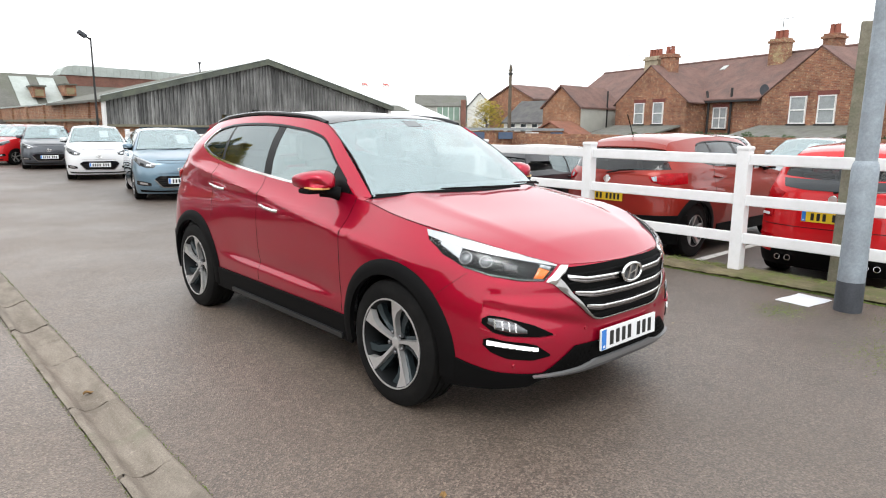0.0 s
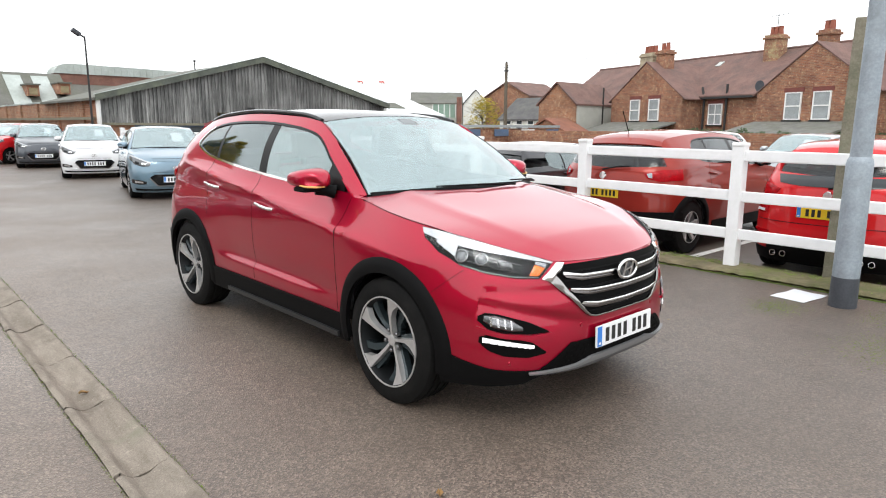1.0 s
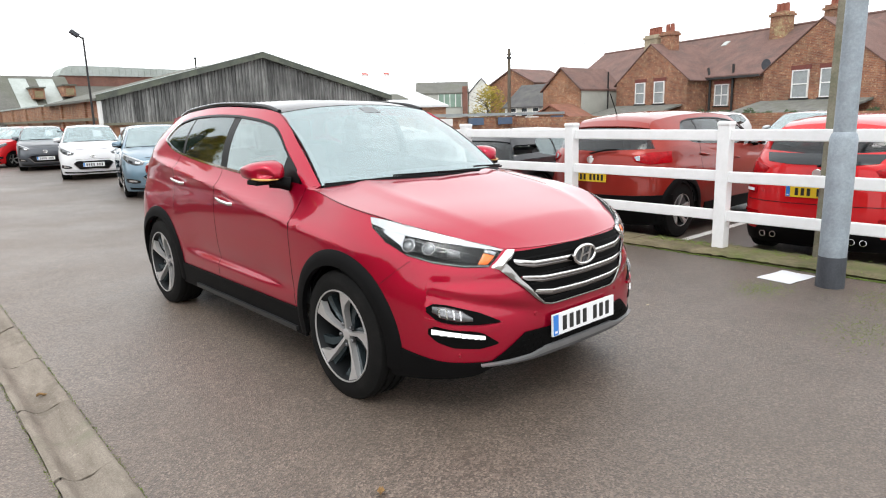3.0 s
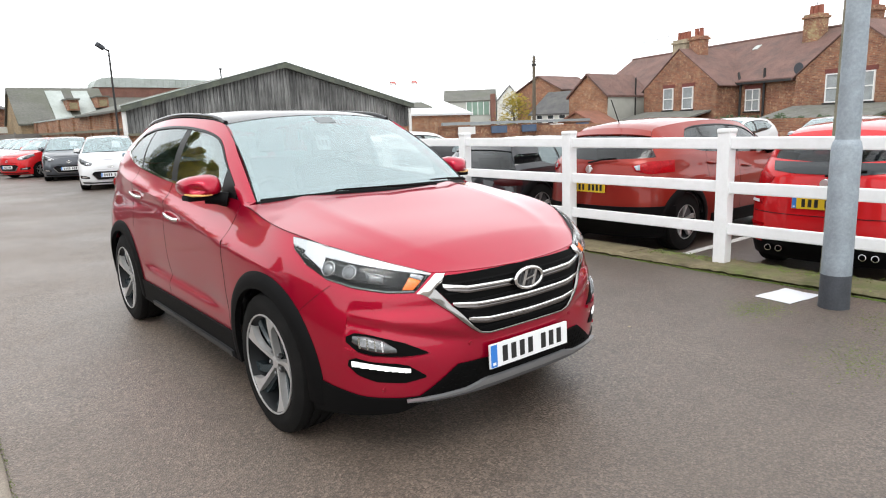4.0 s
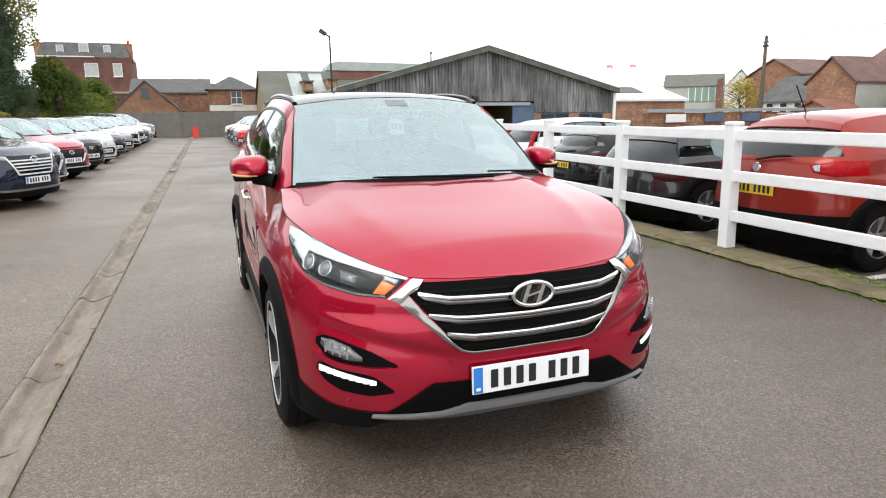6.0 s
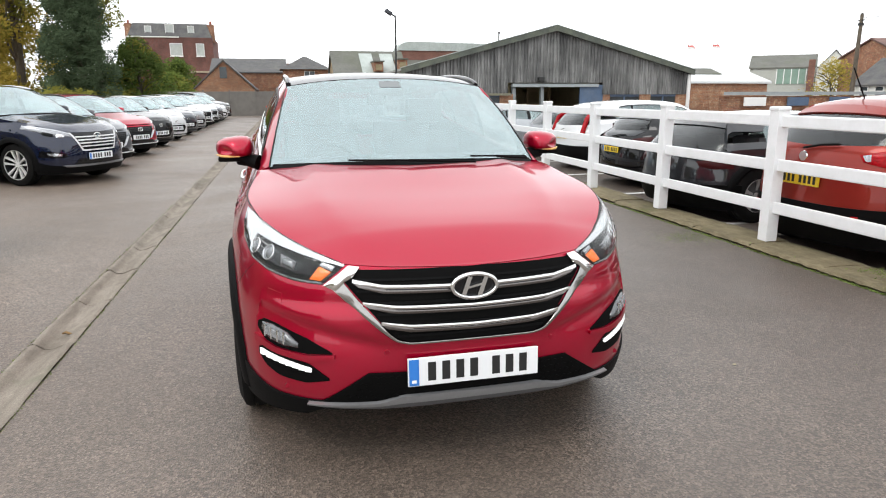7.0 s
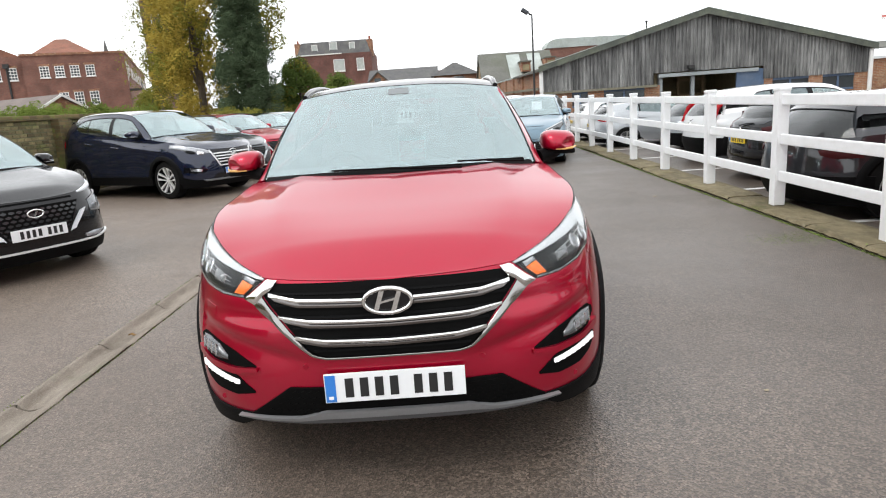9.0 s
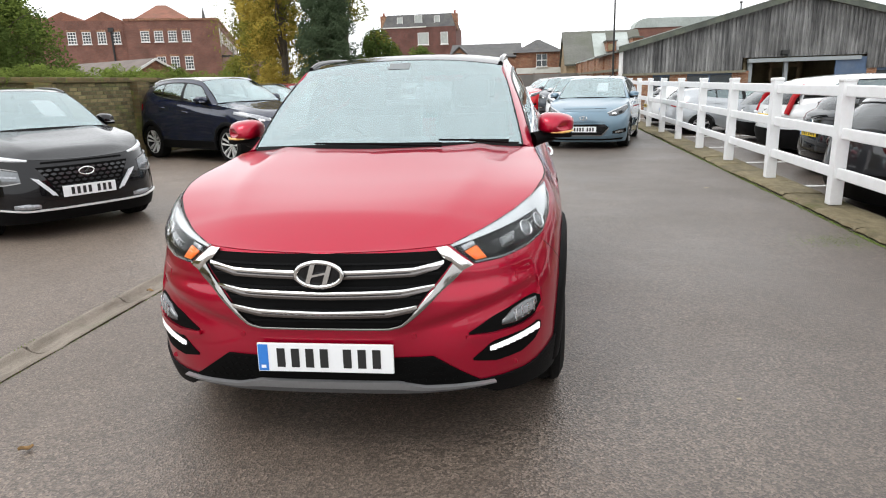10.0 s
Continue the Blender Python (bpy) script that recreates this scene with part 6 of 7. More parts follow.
blue.matrix_basis = facing(1.95, 11.35, -0.23, -0.97)
white.matrix_basis = facing(2.12, 17.65, -0.22, -0.975)
grey_small = recolour(copy_thing(white, facing(2.05, 23.2, -0.18, -0.98)), "paint_white", "paint_grey")
tagged(grey_small, "small dark grey hatchback with a price sheet in the windscreen")
rows = [("paint_scarlet", "small bright red hatchback parked at an angle", 27.0), ("paint_silver", "small silver hatchback parked at an angle", 30.0), ("paint_grey", "small grey hatchback parked at an angle", 33.0), ("paint_black", "small black hatchback parked at an angle", 36.0), ("paint_white", "small white hatchback parked at an angle", 39.0)]
for colour, label, y in rows:
    car = recolour(copy_thing(white, facing(0.65, y, -0.86, -0.5)), "paint_white", colour)
    tagged(car, label, group="cars in the far row")

left = [("paint_grey", "grey crossover parked nose out", black, "paint_black"), ("paint_red", "red compact crossover parked nose out", black, "paint_black"), ("paint_black", "black hatchback parked nose out", white, "paint_white"), ("paint_white", "white hatchback parked nose out", white, "paint_white"), ("paint_grey", "dark grey hatchback parked nose out", blue, "paint_blue"), ("paint_silver", "silver hatchback parked nose out", white, "paint_white"), ("paint_white", "white crossover parked nose out", black, "paint_black"), ("paint_silver", "silver crossover parked nose out", black, "paint_black"), ("paint_grey", "grey hatchback parked nose out", blue, "paint_blue"), ("paint_white", "white small car parked nose out", white, "paint_white"), ("paint_black", "black crossover parked nose out", navy, "paint_navy")]
for k, (colour, label, source, old) in enumerate(left):
    car = recolour(copy_thing(source, facing(-3.98 + 0.03 * k, 12.5 + 2.9 * k, 0.83, -0.56)), old, colour)
    tagged(car, label, group="cars in the left row")

# the neighbouring yard, tails to the fence
tail_suv = Shell(4.31, 1.80, 1.57, 0.34, 0.20, crease=0.012, fine=1.0)
tail_suv.axles = (0.9, 3.70)
tail_suv.drop = -0.02
tail_suv.RAIL_Z = knots((1.28, 1.10), (1.6, 1.325), (1.93, 1.515), (2.2, 1.552), (2.8, 1.575), (3.4, 1.552), (3.7, 1.522), (3.9, 1.49), (3.97, 1.43), (4.04, 1.310), (4.1, 1.19))
tail_suv.EDGE = knots((0.30, 0.89), (0.42, 0.935), (0.6, 0.985), (0.8, 1.015), (1.0, 1.04), (1.28, 1.08), (1.96, 1.11), (2.6, 1.14), (3.24, 1.17), (3.6, 1.18), (3.9, 1.175), (4.1, 1.16))
copper = build_car("copper_red_suv", "copper-red family SUV with dark bumper, tail to the fence", tail_suv, "paint_copper", "five")
for piece in tail_suv.on_rear([(0.565, 1.060), (0.615, 1.075)], [(0.592, 1.015), (0.628, 1.010)], 5, 5, 0.024, 0.01, True):
    part("reversing_lamp", piece, "lamp_grey", copper, "pale inner lens", 50)
for piece in tail_suv.on_rear([(0.585, 0.515), (0.635, 0.515)], [(0.585, 0.465), (0.635, 0.465)], 5, 5, 0.014, 0.02, True, 0.01):
    part("rear_reflector", piece, "lamp_red", copper, "red reflector", 50)
recolour(recolour(copper, "glass_side", "glass_dark"), "glass_tint", "glass_dark")
copper.matrix_basis = facing(8.38, 2.90, 1.0, 0.0, LOT)
fiat = Shell(3.60, 1.63, 1.49, 0.29, 0.19, crease=0.01, fine=1.0, sill=0.2, chin=0.17)
scarlet = build_car("scarlet_city_car", "bright scarlet city car with twin exhausts, tail to the fence", fiat, "paint_scarlet", "five", clad=False)
for e in (-1, 1):
    for d in (0.36, 0.46):
        part("exhaust_pipe", moved(lathe([(3.42, 0.031), (3.59, 0.031), (3.59, 0.026), (3.5, 0.024)], 16, "y"), pose(e * d, 0, 0.27)), "chrome", scarlet, smooth=40)
for piece in fiat.on_rear([(0.66, 0.90), (0.80, 0.90)], [(0.66, 0.745), (0.82, 0.745)], 6, 6, 0.010, 0.02, True, 0.012):
    lamp = part("tail_lamp", piece, "lamp_red", scarlet, "square red tail lamp", 50)
for piece in fiat.on_rear([(0.69, 0.795), (0.80, 0.795)], [(0.69, 0.765), (0.81, 0.765)], 5, 3, 0.026, 0.01, True):
    part("reversing_lamp", piece, "lamp_white", scarlet, "white reversing lamp", 50)
for piece in fiat.on_rear([(0.62, 0.545), (0.84, 0.545)], [(0.62, 0.515), (0.84, 0.515)], 5, 3, 0.012, 0.01, True):
    part("rear_reflector", piece, "lamp_red", scarlet, "slim red reflector", 50)
part("diffuser", fiat.on_rear([(-0.62, 0.40), (-0.5, 0.43), (0.5, 0.43), (0.62, 0.40)], [(-0.70, 0.22), (0.70, 0.22)], 20, 4, 0.012, 0.02), "trim_black", scarlet, "black lower diffuser", 40)
part("bumper_crease", fiat.on_rear([(-0.80, 0.672), (0.80, 0.672)], [(-0.80, 0.664), (0.80, 0.664)], 24, 2, 0.003, 0.006), "pillar_black", scarlet)
scarlet.matrix_basis = facing(7.86, 0.44, 1, 0.02, LOT)
low_suv = Shell(4.28, 1.80, 1.35, 0.34, 0.20, crease=0.012, fine=1.0)
low_suv.axles, low_suv.drop = (0.9, 3.68), 0.14
low_suv.RAIL_Z = knots((1.28, 1.10), (1.6, 1.325), (1.93, 1.515), (2.2, 1.552), (2.8, 1.575), (3.4, 1.552), (3.7, 1.522), (3.9, 1.49), (3.97, 1.43), (4.04, 1.265), (4.1, 1.10))
low_suv.EDGE = knots((0.30, 0.89), (0.42, 0.935), (0.6, 0.985), (0.8, 1.015), (1.0, 1.04), (1.28, 1.08), (1.96, 1.09), (2.6, 1.095), (3.24, 1.10), (3.6, 1.10), (3.9, 1.09), (4.1, 1.07))
dark = build_car("charcoal_suv", "charcoal SUV with tinted glass, tail to the fence", low_suv, "paint_charcoal", "five", plates=False)
dark.matrix_basis = facing(8.38, 5.42, 1.0, 0.05, LOT)
recolour(dark, "lamp_red", "lamp_smoked")
tagged(dark, "charcoal SUV with tinted glass, tail to the fence")
for colour, source, old, y, x, label, tall in (("paint_black", blue, "paint_blue", 8.05, 8.93, "black hatchback, tail to the fence", 0.87), ("paint_white", dark, "paint_charcoal", 10.7, 9.42, "white SUV with tall red lamps, tail to the fence", 1.07), ("paint_silver", dark, "paint_charcoal", 13.3, 9.85, "silver SUV with clear lamps, tail to the fence", 0.95), ("paint_silver", blue, "paint_blue", 16.1, 8.45, "silver hatchback, tail to the fence", 0.82), ("paint_white", white, "paint_white", 19.2, 8.2, "white hatchback, tail to the fence", 0.82)):
    car = tagged(recolour(copy_thing(source, facing(x, y, 1, 0, LOT) @ Matrix.Diagonal((1, 1, tall, 1))), old, colour), label, group="cars in the neighbouring yard")
    if colour == "paint_black":
        recolour(car, "lamp_red", "lamp_smoked")
    if source is dark:
        recolour(car, "lamp_smoked", "paint_white" if colour == "paint_white" else "lamp_white")
    if source is dark and colour == "paint_white":
        number_plate(car, float(low_suv.rear(0, 0.80)) * low_suv.scale[1] + 0.012, 0.80 * low_suv.scale[2], 1, True)
        for e in (-1, 1):
            part("tail_lamp_column", tube([(e * 0.71, 4.12, 0.72), (e * 0.69, 4.02, 0.98), (e * 0.60, 3.82, 1.16)], 0.05, 8), "lamp_red", car, "tall red lamp", 50)
for colour, source, old, y, x, label in (("paint_silver", blue, "paint_blue", 4.2, 13.2, "silver hatchback, nose to the yard"), ("paint_white", white, "paint_white", 7.0, 13.4, "white hatchback, nose to the yard"), ("paint_silver", copper, "paint_copper", 1.2, 13.2, "silver SUV, nose to the yard")):
    tagged(recolour(copy_thing(source, facing(x, y, -1, 0, LOT)), old, colour), label, group="cars in the neighbouring yard")
part("aerial", tube([(0.1, 3.55, 1.50), (0.1, 3.72, 1.78)], 0.006, 6), "trim_black", copper)

# ---- buildings ----
def gable_block(name, label, x0, x1, y0, y1, eave, ridge, wall, roof, along="y", over=0.15, m=None, base=LOT):
    """A plain building with a pitched roof; along names the ridge's axis."""
    b = thing(name, label, "building", m)
    if along == "y":
        mid = (x0 + x1) / 2
        part("wall", prism([(x0, base), (x1, base), (x1, eave), (mid, ridge), (x0, eave)], y0, y1, "y"), wall, b)
        k = (ridge - eave) / (mid - x0)
        for e, xe in ((-1, x0), (1, x1)):
            o = [(mid, ridge + 0.03), (xe + e * over, eave - k * over + 0.03), (xe + e * over, eave - k * over + 0.15), (mid, ridge + 0.15)]
            part("roof", prism(o, y0 - over, y1 + over, "y"), roof, b)
    else:
        mid = (y0 + y1) / 2
        part("wall", prism([(y0, base), (y1, base), (y1, eave), (mid, ridge), (y0, eave)], x0, x1, "x"), wall, b)
        k = (ridge - eave) / (mid - y0)
        for e, ye in ((-1, y0), (1, y1)):
            o = [(mid, ridge + 0.03), (ye + e * over, eave - k * over + 0.03), (ye + e * over, eave - k * over + 0.15), (mid, ridge + 0.15)]
            part("roof", prism(o, x0 - over, x1 + over, "x"), roof, b)
    return b


def window(parent, centre, w, h, out, pane="window_dark", bars=(1, 2), sill=True, border=0.055, lintel=None):
    """A window with its surround, glazing bars, panes and sill on a wall that faces along out (a unit vector)."""
    o = Vector(out).normalized()
    a = Vector((-o.y, o.x, 0))
    m = Matrix((( a.x, -o.x, 0, centre[0]), (a.y, -o.y, 0, centre[1]), (0, 0, 1, centre[2]), (0, 0, 0, 1)))
    pieces = [box(-w / 2, -w / 2 + border, -0.06, 0.02, -h / 2, h / 2), box(w / 2 - border, w / 2, -0.06, 0.02, -h / 2, h / 2), box(-w / 2 + border, w / 2 - border, -0.06, 0.02, h / 2 - border, h / 2), box(-w / 2 + border, w / 2 - border, -0.06, 0.02, -h / 2, -h / 2 + border)]
    inner = []
    for k in range(1, bars[0]):
        x = -w / 2 + w * k / bars[0]
        inner.append(box(x - 0.025, x + 0.025, -0.05, 0.02, -h / 2 + border, h / 2 - border))
    for k in range(1, bars[1]):
        z = -h / 2 + h * k / bars[1]
        inner.append(box(-w / 2 + border, w / 2 - border, -0.055, 0.02, z - 0.03, z + 0.03))
    win = part("window", moved(merge(*pieces), m), "window_white", parent)
    for piece in inner:
        part("glazing_bar", moved(piece, m), "window_white", win)
    part("pane", moved(box(-w / 2 + 0.02, w / 2 - 0.02, -0.02, 0.0, -h / 2 + 0.02, h / 2 - 0.02), m), pane, win)
    if sill:
        part("sill", moved(box(-w / 2 - 0.06, w / 2 + 0.06, -0.12, 0.0, -h / 2 - 0.09, -h / 2 - 0.01), m), "pipe_black" if sill == "dark" else "window_white", win)
    if lintel:
        part("lintel", moved(box(-w / 2 - 0.1, w / 2 + 0.1, -0.02, 0.02, h / 2 + 0.01, h / 2 + 0.22), m), lintel, win)
    return win


# the corrugated shed across the neighbouring yard
def build_shed():
    shed = thing("corrugated_shed", "long grey corrugated shed with a brick base and an open doorway", "shed", pose(0, 27.0, 0))
    x0, x1, mid, eave, ridge, sill = 4.95, 19.15, 12.0, 2.55, 4.42, 1.45
    n = 0
    x = x0
    top = lambda v: eave + (ridge - eave) * (1 - abs(v - mid) / (mid - x0 if v < mid else x1 - mid))
    while x < x1 - 0.02:
        w = min(0.96, x1 - x)
        k = 24
        pts = [(x + w * (i // 4 + (0.0, 0.34, 0.46, 0.86)[i % 4]) / 6, (-0.06, -0.06, 0.0, 0.0)[i % 4]) for i in range(k)] + [(x + w, -0.06)]
        low = sill + (0.55 if 10.0 < x + w / 2 < 14.4 else 0.0)
        v = [(a, b, low) for a, b in pts] + [(a, b, top(a)) for a, b in pts] + [(a, b + 0.012, low) for a, b in pts] + [(a, b + 0.012, top(a)) for a, b in pts]
        f = [(i, i + 1, k + 2 + i, k + 1 + i) for i in range(k)] + [(2 * (k + 1) + i, 3 * (k + 1) + i, 3 * (k + 1) + i + 1, 2 * (k + 1) + i + 1) for i in range(k)]
        part("cladding_sheet", (v, f), "clad_grey", shed)
        x += w
        n += 1
    for a, b in ((x0, 6.2), (6.9, 7.6), (9.4, 10.05), (14.45, 15.0), (16.6, 17.2), (18.6, x1)):
        part("brick_pier", box(a, b, 0.02, 0.3, LOT, sill + 0.03), "brick_orange", shed)
    for a, b in ((6.2, 6.9), (7.6, 9.4), (15.0, 16.6), (17.2, 18.6)):
        part("brick_panel", box(a, b, 0.06, 0.3, LOT, 0.75), "brick_orange", shed)
        win = part("window", merge(box(a, b, 0.05, 0.10, 0.75, 0.84), box(a, b, 0.05, 0.10, sill - 0.10, sill + 0.02), box((a + b) / 2 - 0.04, (a + b) / 2 + 0.04, 0.05, 0.10, 0.84, sill - 0.1)), "blue_door", shed, "blue window")
        part("pane", box(a, b, 0.08, 0.09, 0.8, sill), "window_dark", win)
    part("door_lintel", box(9.98, 14.32, -0.10, 0.12, 1.80, 1.95), "steel_lintel", shed, "pale steel lintel")
    part("sliding_door", box(13.4, 14.6, -0.02, 0.06, LOT, 1.9), "blue_door", shed, "blue sliding door")
    part("door_post", box(11.5, 11.65, 0.2, 0.35, LOT, 1.95), "steel_lintel", shed)
    part("door_post", box(10.05, 10.2, 0.1, 0.3, LOT, 1.95), "steel_lintel", shed)
    part("inside_wall", merge(box(10.0, 14.5, 6.0, 6.1, LOT, 2.4), box(9.9, 10.0, 0.3, 6.0, LOT, 2.4), box(14.5, 14.6, 0.3, 6.0, LOT, 2.4), box(10.0, 14.5, 0.3, 6.0, 2.4, 2.45)), "inside_dark", shed)
    part("storage_rack", merge(box(11.9, 13.2, 3.0, 3.6, 0.9, 1.0), box(11.9, 13.2, 3.0, 3.6, 1.6, 1.7), box(11.9, 12.0, 3.0, 3.1, LOT, 2.0), box(13.1, 13.2, 3.0, 3.1, LOT, 2.0)), "inside_wood", shed)
    for e, xe in ((-1, x0), (1, x1)):
        o = [(mid, ridge - 0.10), (xe + e * 0.25, eave - 0.16), (xe + e * 0.25, eave - 0.06), (mid, ridge + 0.00)]
        part("roof", prism(o, -0.20, 9.0, "y"), "sheet_roof", shed)
        o = [(mid, ridge - 0.12), (xe + e * 0.22, eave - 0.18), (xe + e * 0.22, eave + 0.06), (mid, ridge + 0.13)]
        part("barge_board", prism(o, -0.29, -0.21, "y"), "clad_edge", shed)
        o = [(mid, ridge + 0.13), (xe + e * 0.24, eave + 0.06), (xe + e * 0.24, eave + 0.085), (mid, ridge + 0.155)]
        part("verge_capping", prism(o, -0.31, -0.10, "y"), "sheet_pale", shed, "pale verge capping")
    part("side_wall", box(x0, x0 + 0.25, 0.3, 39.8, LOT, eave - 0.1), "brick_orange", shed)
    part("side_wall", box(x1 - 0.25, x1, 0.3, 9.0, LOT, eave - 0.1), "brick_orange", shed)
    part("rear_wall", prism([(x0 + 0.25, LOT), (x1 - 0.25, LOT), (x1 - 0.25, eave - 0.15), (mid, ridge - 0.15), (x0 + 0.25, eave - 0.15)], 8.7, 8.9, "y"), "brick_orange", shed)
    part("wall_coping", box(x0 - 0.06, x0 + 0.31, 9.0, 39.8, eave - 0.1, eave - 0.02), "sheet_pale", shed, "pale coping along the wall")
    for k in range(9):
        part("pilaster", box(x0 - 0.10, x0, 2.2 + 4.2 * k, 2.5 + 4.2 * k, LOT, eave - 0.1), "brick_orange", shed)
    part("wall_rail", box(x0 - 0.1, 9.9, -0.16, -0.08, 1.42, 1.52), "old_timber", shed)
    part("wall_rail", box(x0 - 0.16, x0 - 0.10, 0.5, 39, 1.62, 1.74), "old_timber", shed)
    part("drainpipe", merge(tube([(x0 - 0.10, -0.10, LOT), (x0 - 0.10, -0.10, eave - 0.15)], 0.09, 10)), "window_white", shed, "white drainpipe", 50)
    part("drainpipe", merge(tube([(x1 + 0.05, -0.10, LOT), (x1 + 0.05, -0.10, eave - 0.15)], 0.09, 10)), "window_white", shed, "white drainpipe", 50)
    part("roof_vent", merge(tube([(11.35, 6, 4.0), (11.35, 6, 4.72)], 0.035, 8), tube([(11.35, 6, 4.70), (11.35, 6, 4.78)], 0.07, 8)), "pipe_black", shed)
    part("flood_lamp", merge(chamfer_box(11.2, 11.5, -0.25, -0.05, 2.08, 2.25, 0.02)), "pipe_black", shed)


build_shed()

pole = thing("flood_light_pole", "thin dark steel pole with a flood light", "light pole", pose(4.48, 26.5, 0))
part("pole", lathe([(0, 0.05), (3.0, 0.04), (4.75, 0.03)], 12, "z"), "pipe_black", pole, smooth=40)
part("flood_light", moved(chamfer_box(-0.20, 0.12, -0.14, 0.14, -0.06, 0.08, 0.03), pose(-0.26, 0, 4.84, 0, 35, 0)), "post_base_dark", pole, "flood light", 40)
part("bracket", tube([(0, 0, 4.7), (-0.2, 0, 4.82)], 0.03), "pipe_black", pole)

# buildings behind the shed and at the yard's far end
curved = thing("curved_roof_hall", "brick hall with a pale curved sheet roof", "building", pose(0, 57.0, 0))
rim = [(10.1, 5.3), (10.2, 5.6), (10.45, 5.88), (10.8, 6.02), (11.3, 6.08), (24.0, 5.9), (24.0, 5.3)]
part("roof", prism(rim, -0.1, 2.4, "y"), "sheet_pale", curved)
part("wall", box(10.2, 23.9, 0.0, 2.3, LOT, 5.3), "brick_office", curved)
for k in range(24):
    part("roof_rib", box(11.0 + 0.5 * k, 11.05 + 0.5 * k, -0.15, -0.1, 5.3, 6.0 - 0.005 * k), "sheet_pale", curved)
part("lower_roof", prism([(-3.2, 3.1), (-0.02, 4.40), (-0.02, 4.50), (-3.2, 3.2)], 10.2, 23.9, "x"), "sheet_roof", curved, "grey sheet roof below the brick band")
saw = gable_block("striped_roof_hall", "old hall with a stained sheet roof and small dormers", 4.2, 10.1, 52.0, 60.0, 2.4, 5.0, "brick_yellow", "sheet_roof", "x")
for xx in (6.45, 8.2):
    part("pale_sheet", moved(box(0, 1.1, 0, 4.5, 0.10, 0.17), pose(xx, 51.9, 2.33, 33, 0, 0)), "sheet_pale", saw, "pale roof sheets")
for xx, z in ((7.35, 3.35), (9.35, 3.55)):
    d = part("dormer", box(xx, xx + 0.75, 52.6, 54.6, z, z + 0.75), "brick_house", saw)
    part("opening", box(xx + 0.12, xx + 0.63, 52.55, 52.6, z + 0.1, z + 0.55), "inside_dark", d)
    part("dormer_roof", box(xx - 0.08, xx + 0.83, 52.45, 54.8, z + 0.75, z + 0.85), "sheet_roof", d)

hip = thing("hipped_roof_house", "small brick house with a slate hipped roof and a white band", "house", pose(2.2, 60.0, 0))
part("wall", box(-2.0, 2.0, 0, 4.0, LOT, 3.75), "brick_house", hip)
part("white_band", box(-2.03, 2.03, -0.03, 0.0, 1.9, 2.4), "render_white", hip)
part("roof", ([(-2.3, -0.3, 3.75), (2.3, -0.3, 3.75), (2.3, 4.3, 3.75), (-2.3, 4.3, 3.75), (-0.15, 2.0, 4.95), (0.15, 2.0, 4.95)], [(0, 1, 5, 4), (1, 2, 5), (2, 3, 4, 5), (3, 0, 4), (3, 2, 1, 0)]), "roof_slate", hip)
window(hip, (0.3, -0.02, 3.05), 0.95, 1.1, (0, -1, 0), bars=(2, 2), border=0.03)
pale = thing("pale_rear_house", "narrow pale rendered house behind the yard", "house", pose(5.9, 63, 0))
part("wall", box(-1.0, 1.0, 0, 4, LOT, 4.2), "brick_yellow", pale)
window(pale, (-0.4, -0.02, 3.5), 0.6, 0.8, (0, -1, 0))

gab = gable_block("brick_gable_shed", "low brick outbuilding with a steep gable", -7.0, -2.3, 56.0, 66.0, 2.0, 4.2, "brick_orange", "roof_slate", "y")
part("loft_opening", box(-4.98, -4.42, 55.95, 56.0, 2.85, 3.75), "window_dark", gab, "dark loft opening")
gable_block("slate_roof_range", "low range with a slate roof", -6.5, 0.5, 66.0, 74.0, 3.6, 5.0, "brick_house", "roof_slate", "x")
gable_block("brown_roof_range", "low brick range with a brown tile roof", -2.5, 2.0, 68, 74, 3.4, 4.6, "brick_house", "roof_tile_brown", "x")


def build_tall_house():
    b = thing("tall_brick_house", "tall dark red brick house with slate roof and white windows", "house", pose(-11.9, 80.5, 0))
    part("wall", box(-4.6, 4.6, 0, 8, LOT, 7.95), "brick_dark", b)
    part("roof", ([(-4.5, 0.1, 7.95), (4.5, 0.1, 7.95), (4.5, 7.9, 7.95), (-4.5, 7.9, 7.95), (-4.0, 1.2, 9.55), (4.0, 1.2, 9.55), (4.0, 6.8, 9.55), (-4.0, 6.8, 9.55)], [(0, 1, 5, 4), (1, 2, 6, 5), (2, 3, 7, 6), (3, 0, 4, 7), (4, 5, 6, 7), (3, 2, 1, 0)]), "roof_slate", b)
    part("gutter", box(-4.6, 1.0, -0.12, 0, 7.9, 8.03), "render_white", b)
    for x in (-4.5, 4.4):
        ch = part("chimney", box(x - 0.35, x + 0.35, 1.0, 2.2, 7.5, 9.5), "brick_house", b)
        part("chimney_pot", merge(lathe([(9.5, 0.14), (9.9, 0.12)], 10, "z")), "chimney_pot", ch).location = (x, 1.6, 0)
    for x, z, w, h in ((-2.3, 8.75, 0.7, 0.9), (0.0, 8.8, 0.95, 1.2), (2.3, 8.8, 0.7, 0.9), (-3.8, 6.35, 0.85, 1.1), (0.6, 6.6, 1.35, 1.4), (3.2, 6.6, 0.9, 1.4)):
        window(b, (x, 0.50 if z > 8 else -0.02, z), w, h, (0, -1, 0), pane="curtain_pale", bars=(1, 1))
    part("flat_roof_wing", box(-0.2, 5.2, -3.0, -0.1, LOT, 3.9), "brick_dark", b)
    part("parapet", box(-0.3, 5.3, -3.1, 0.0, 3.95, 4.15), "stone_pale", b)


build_tall_house()

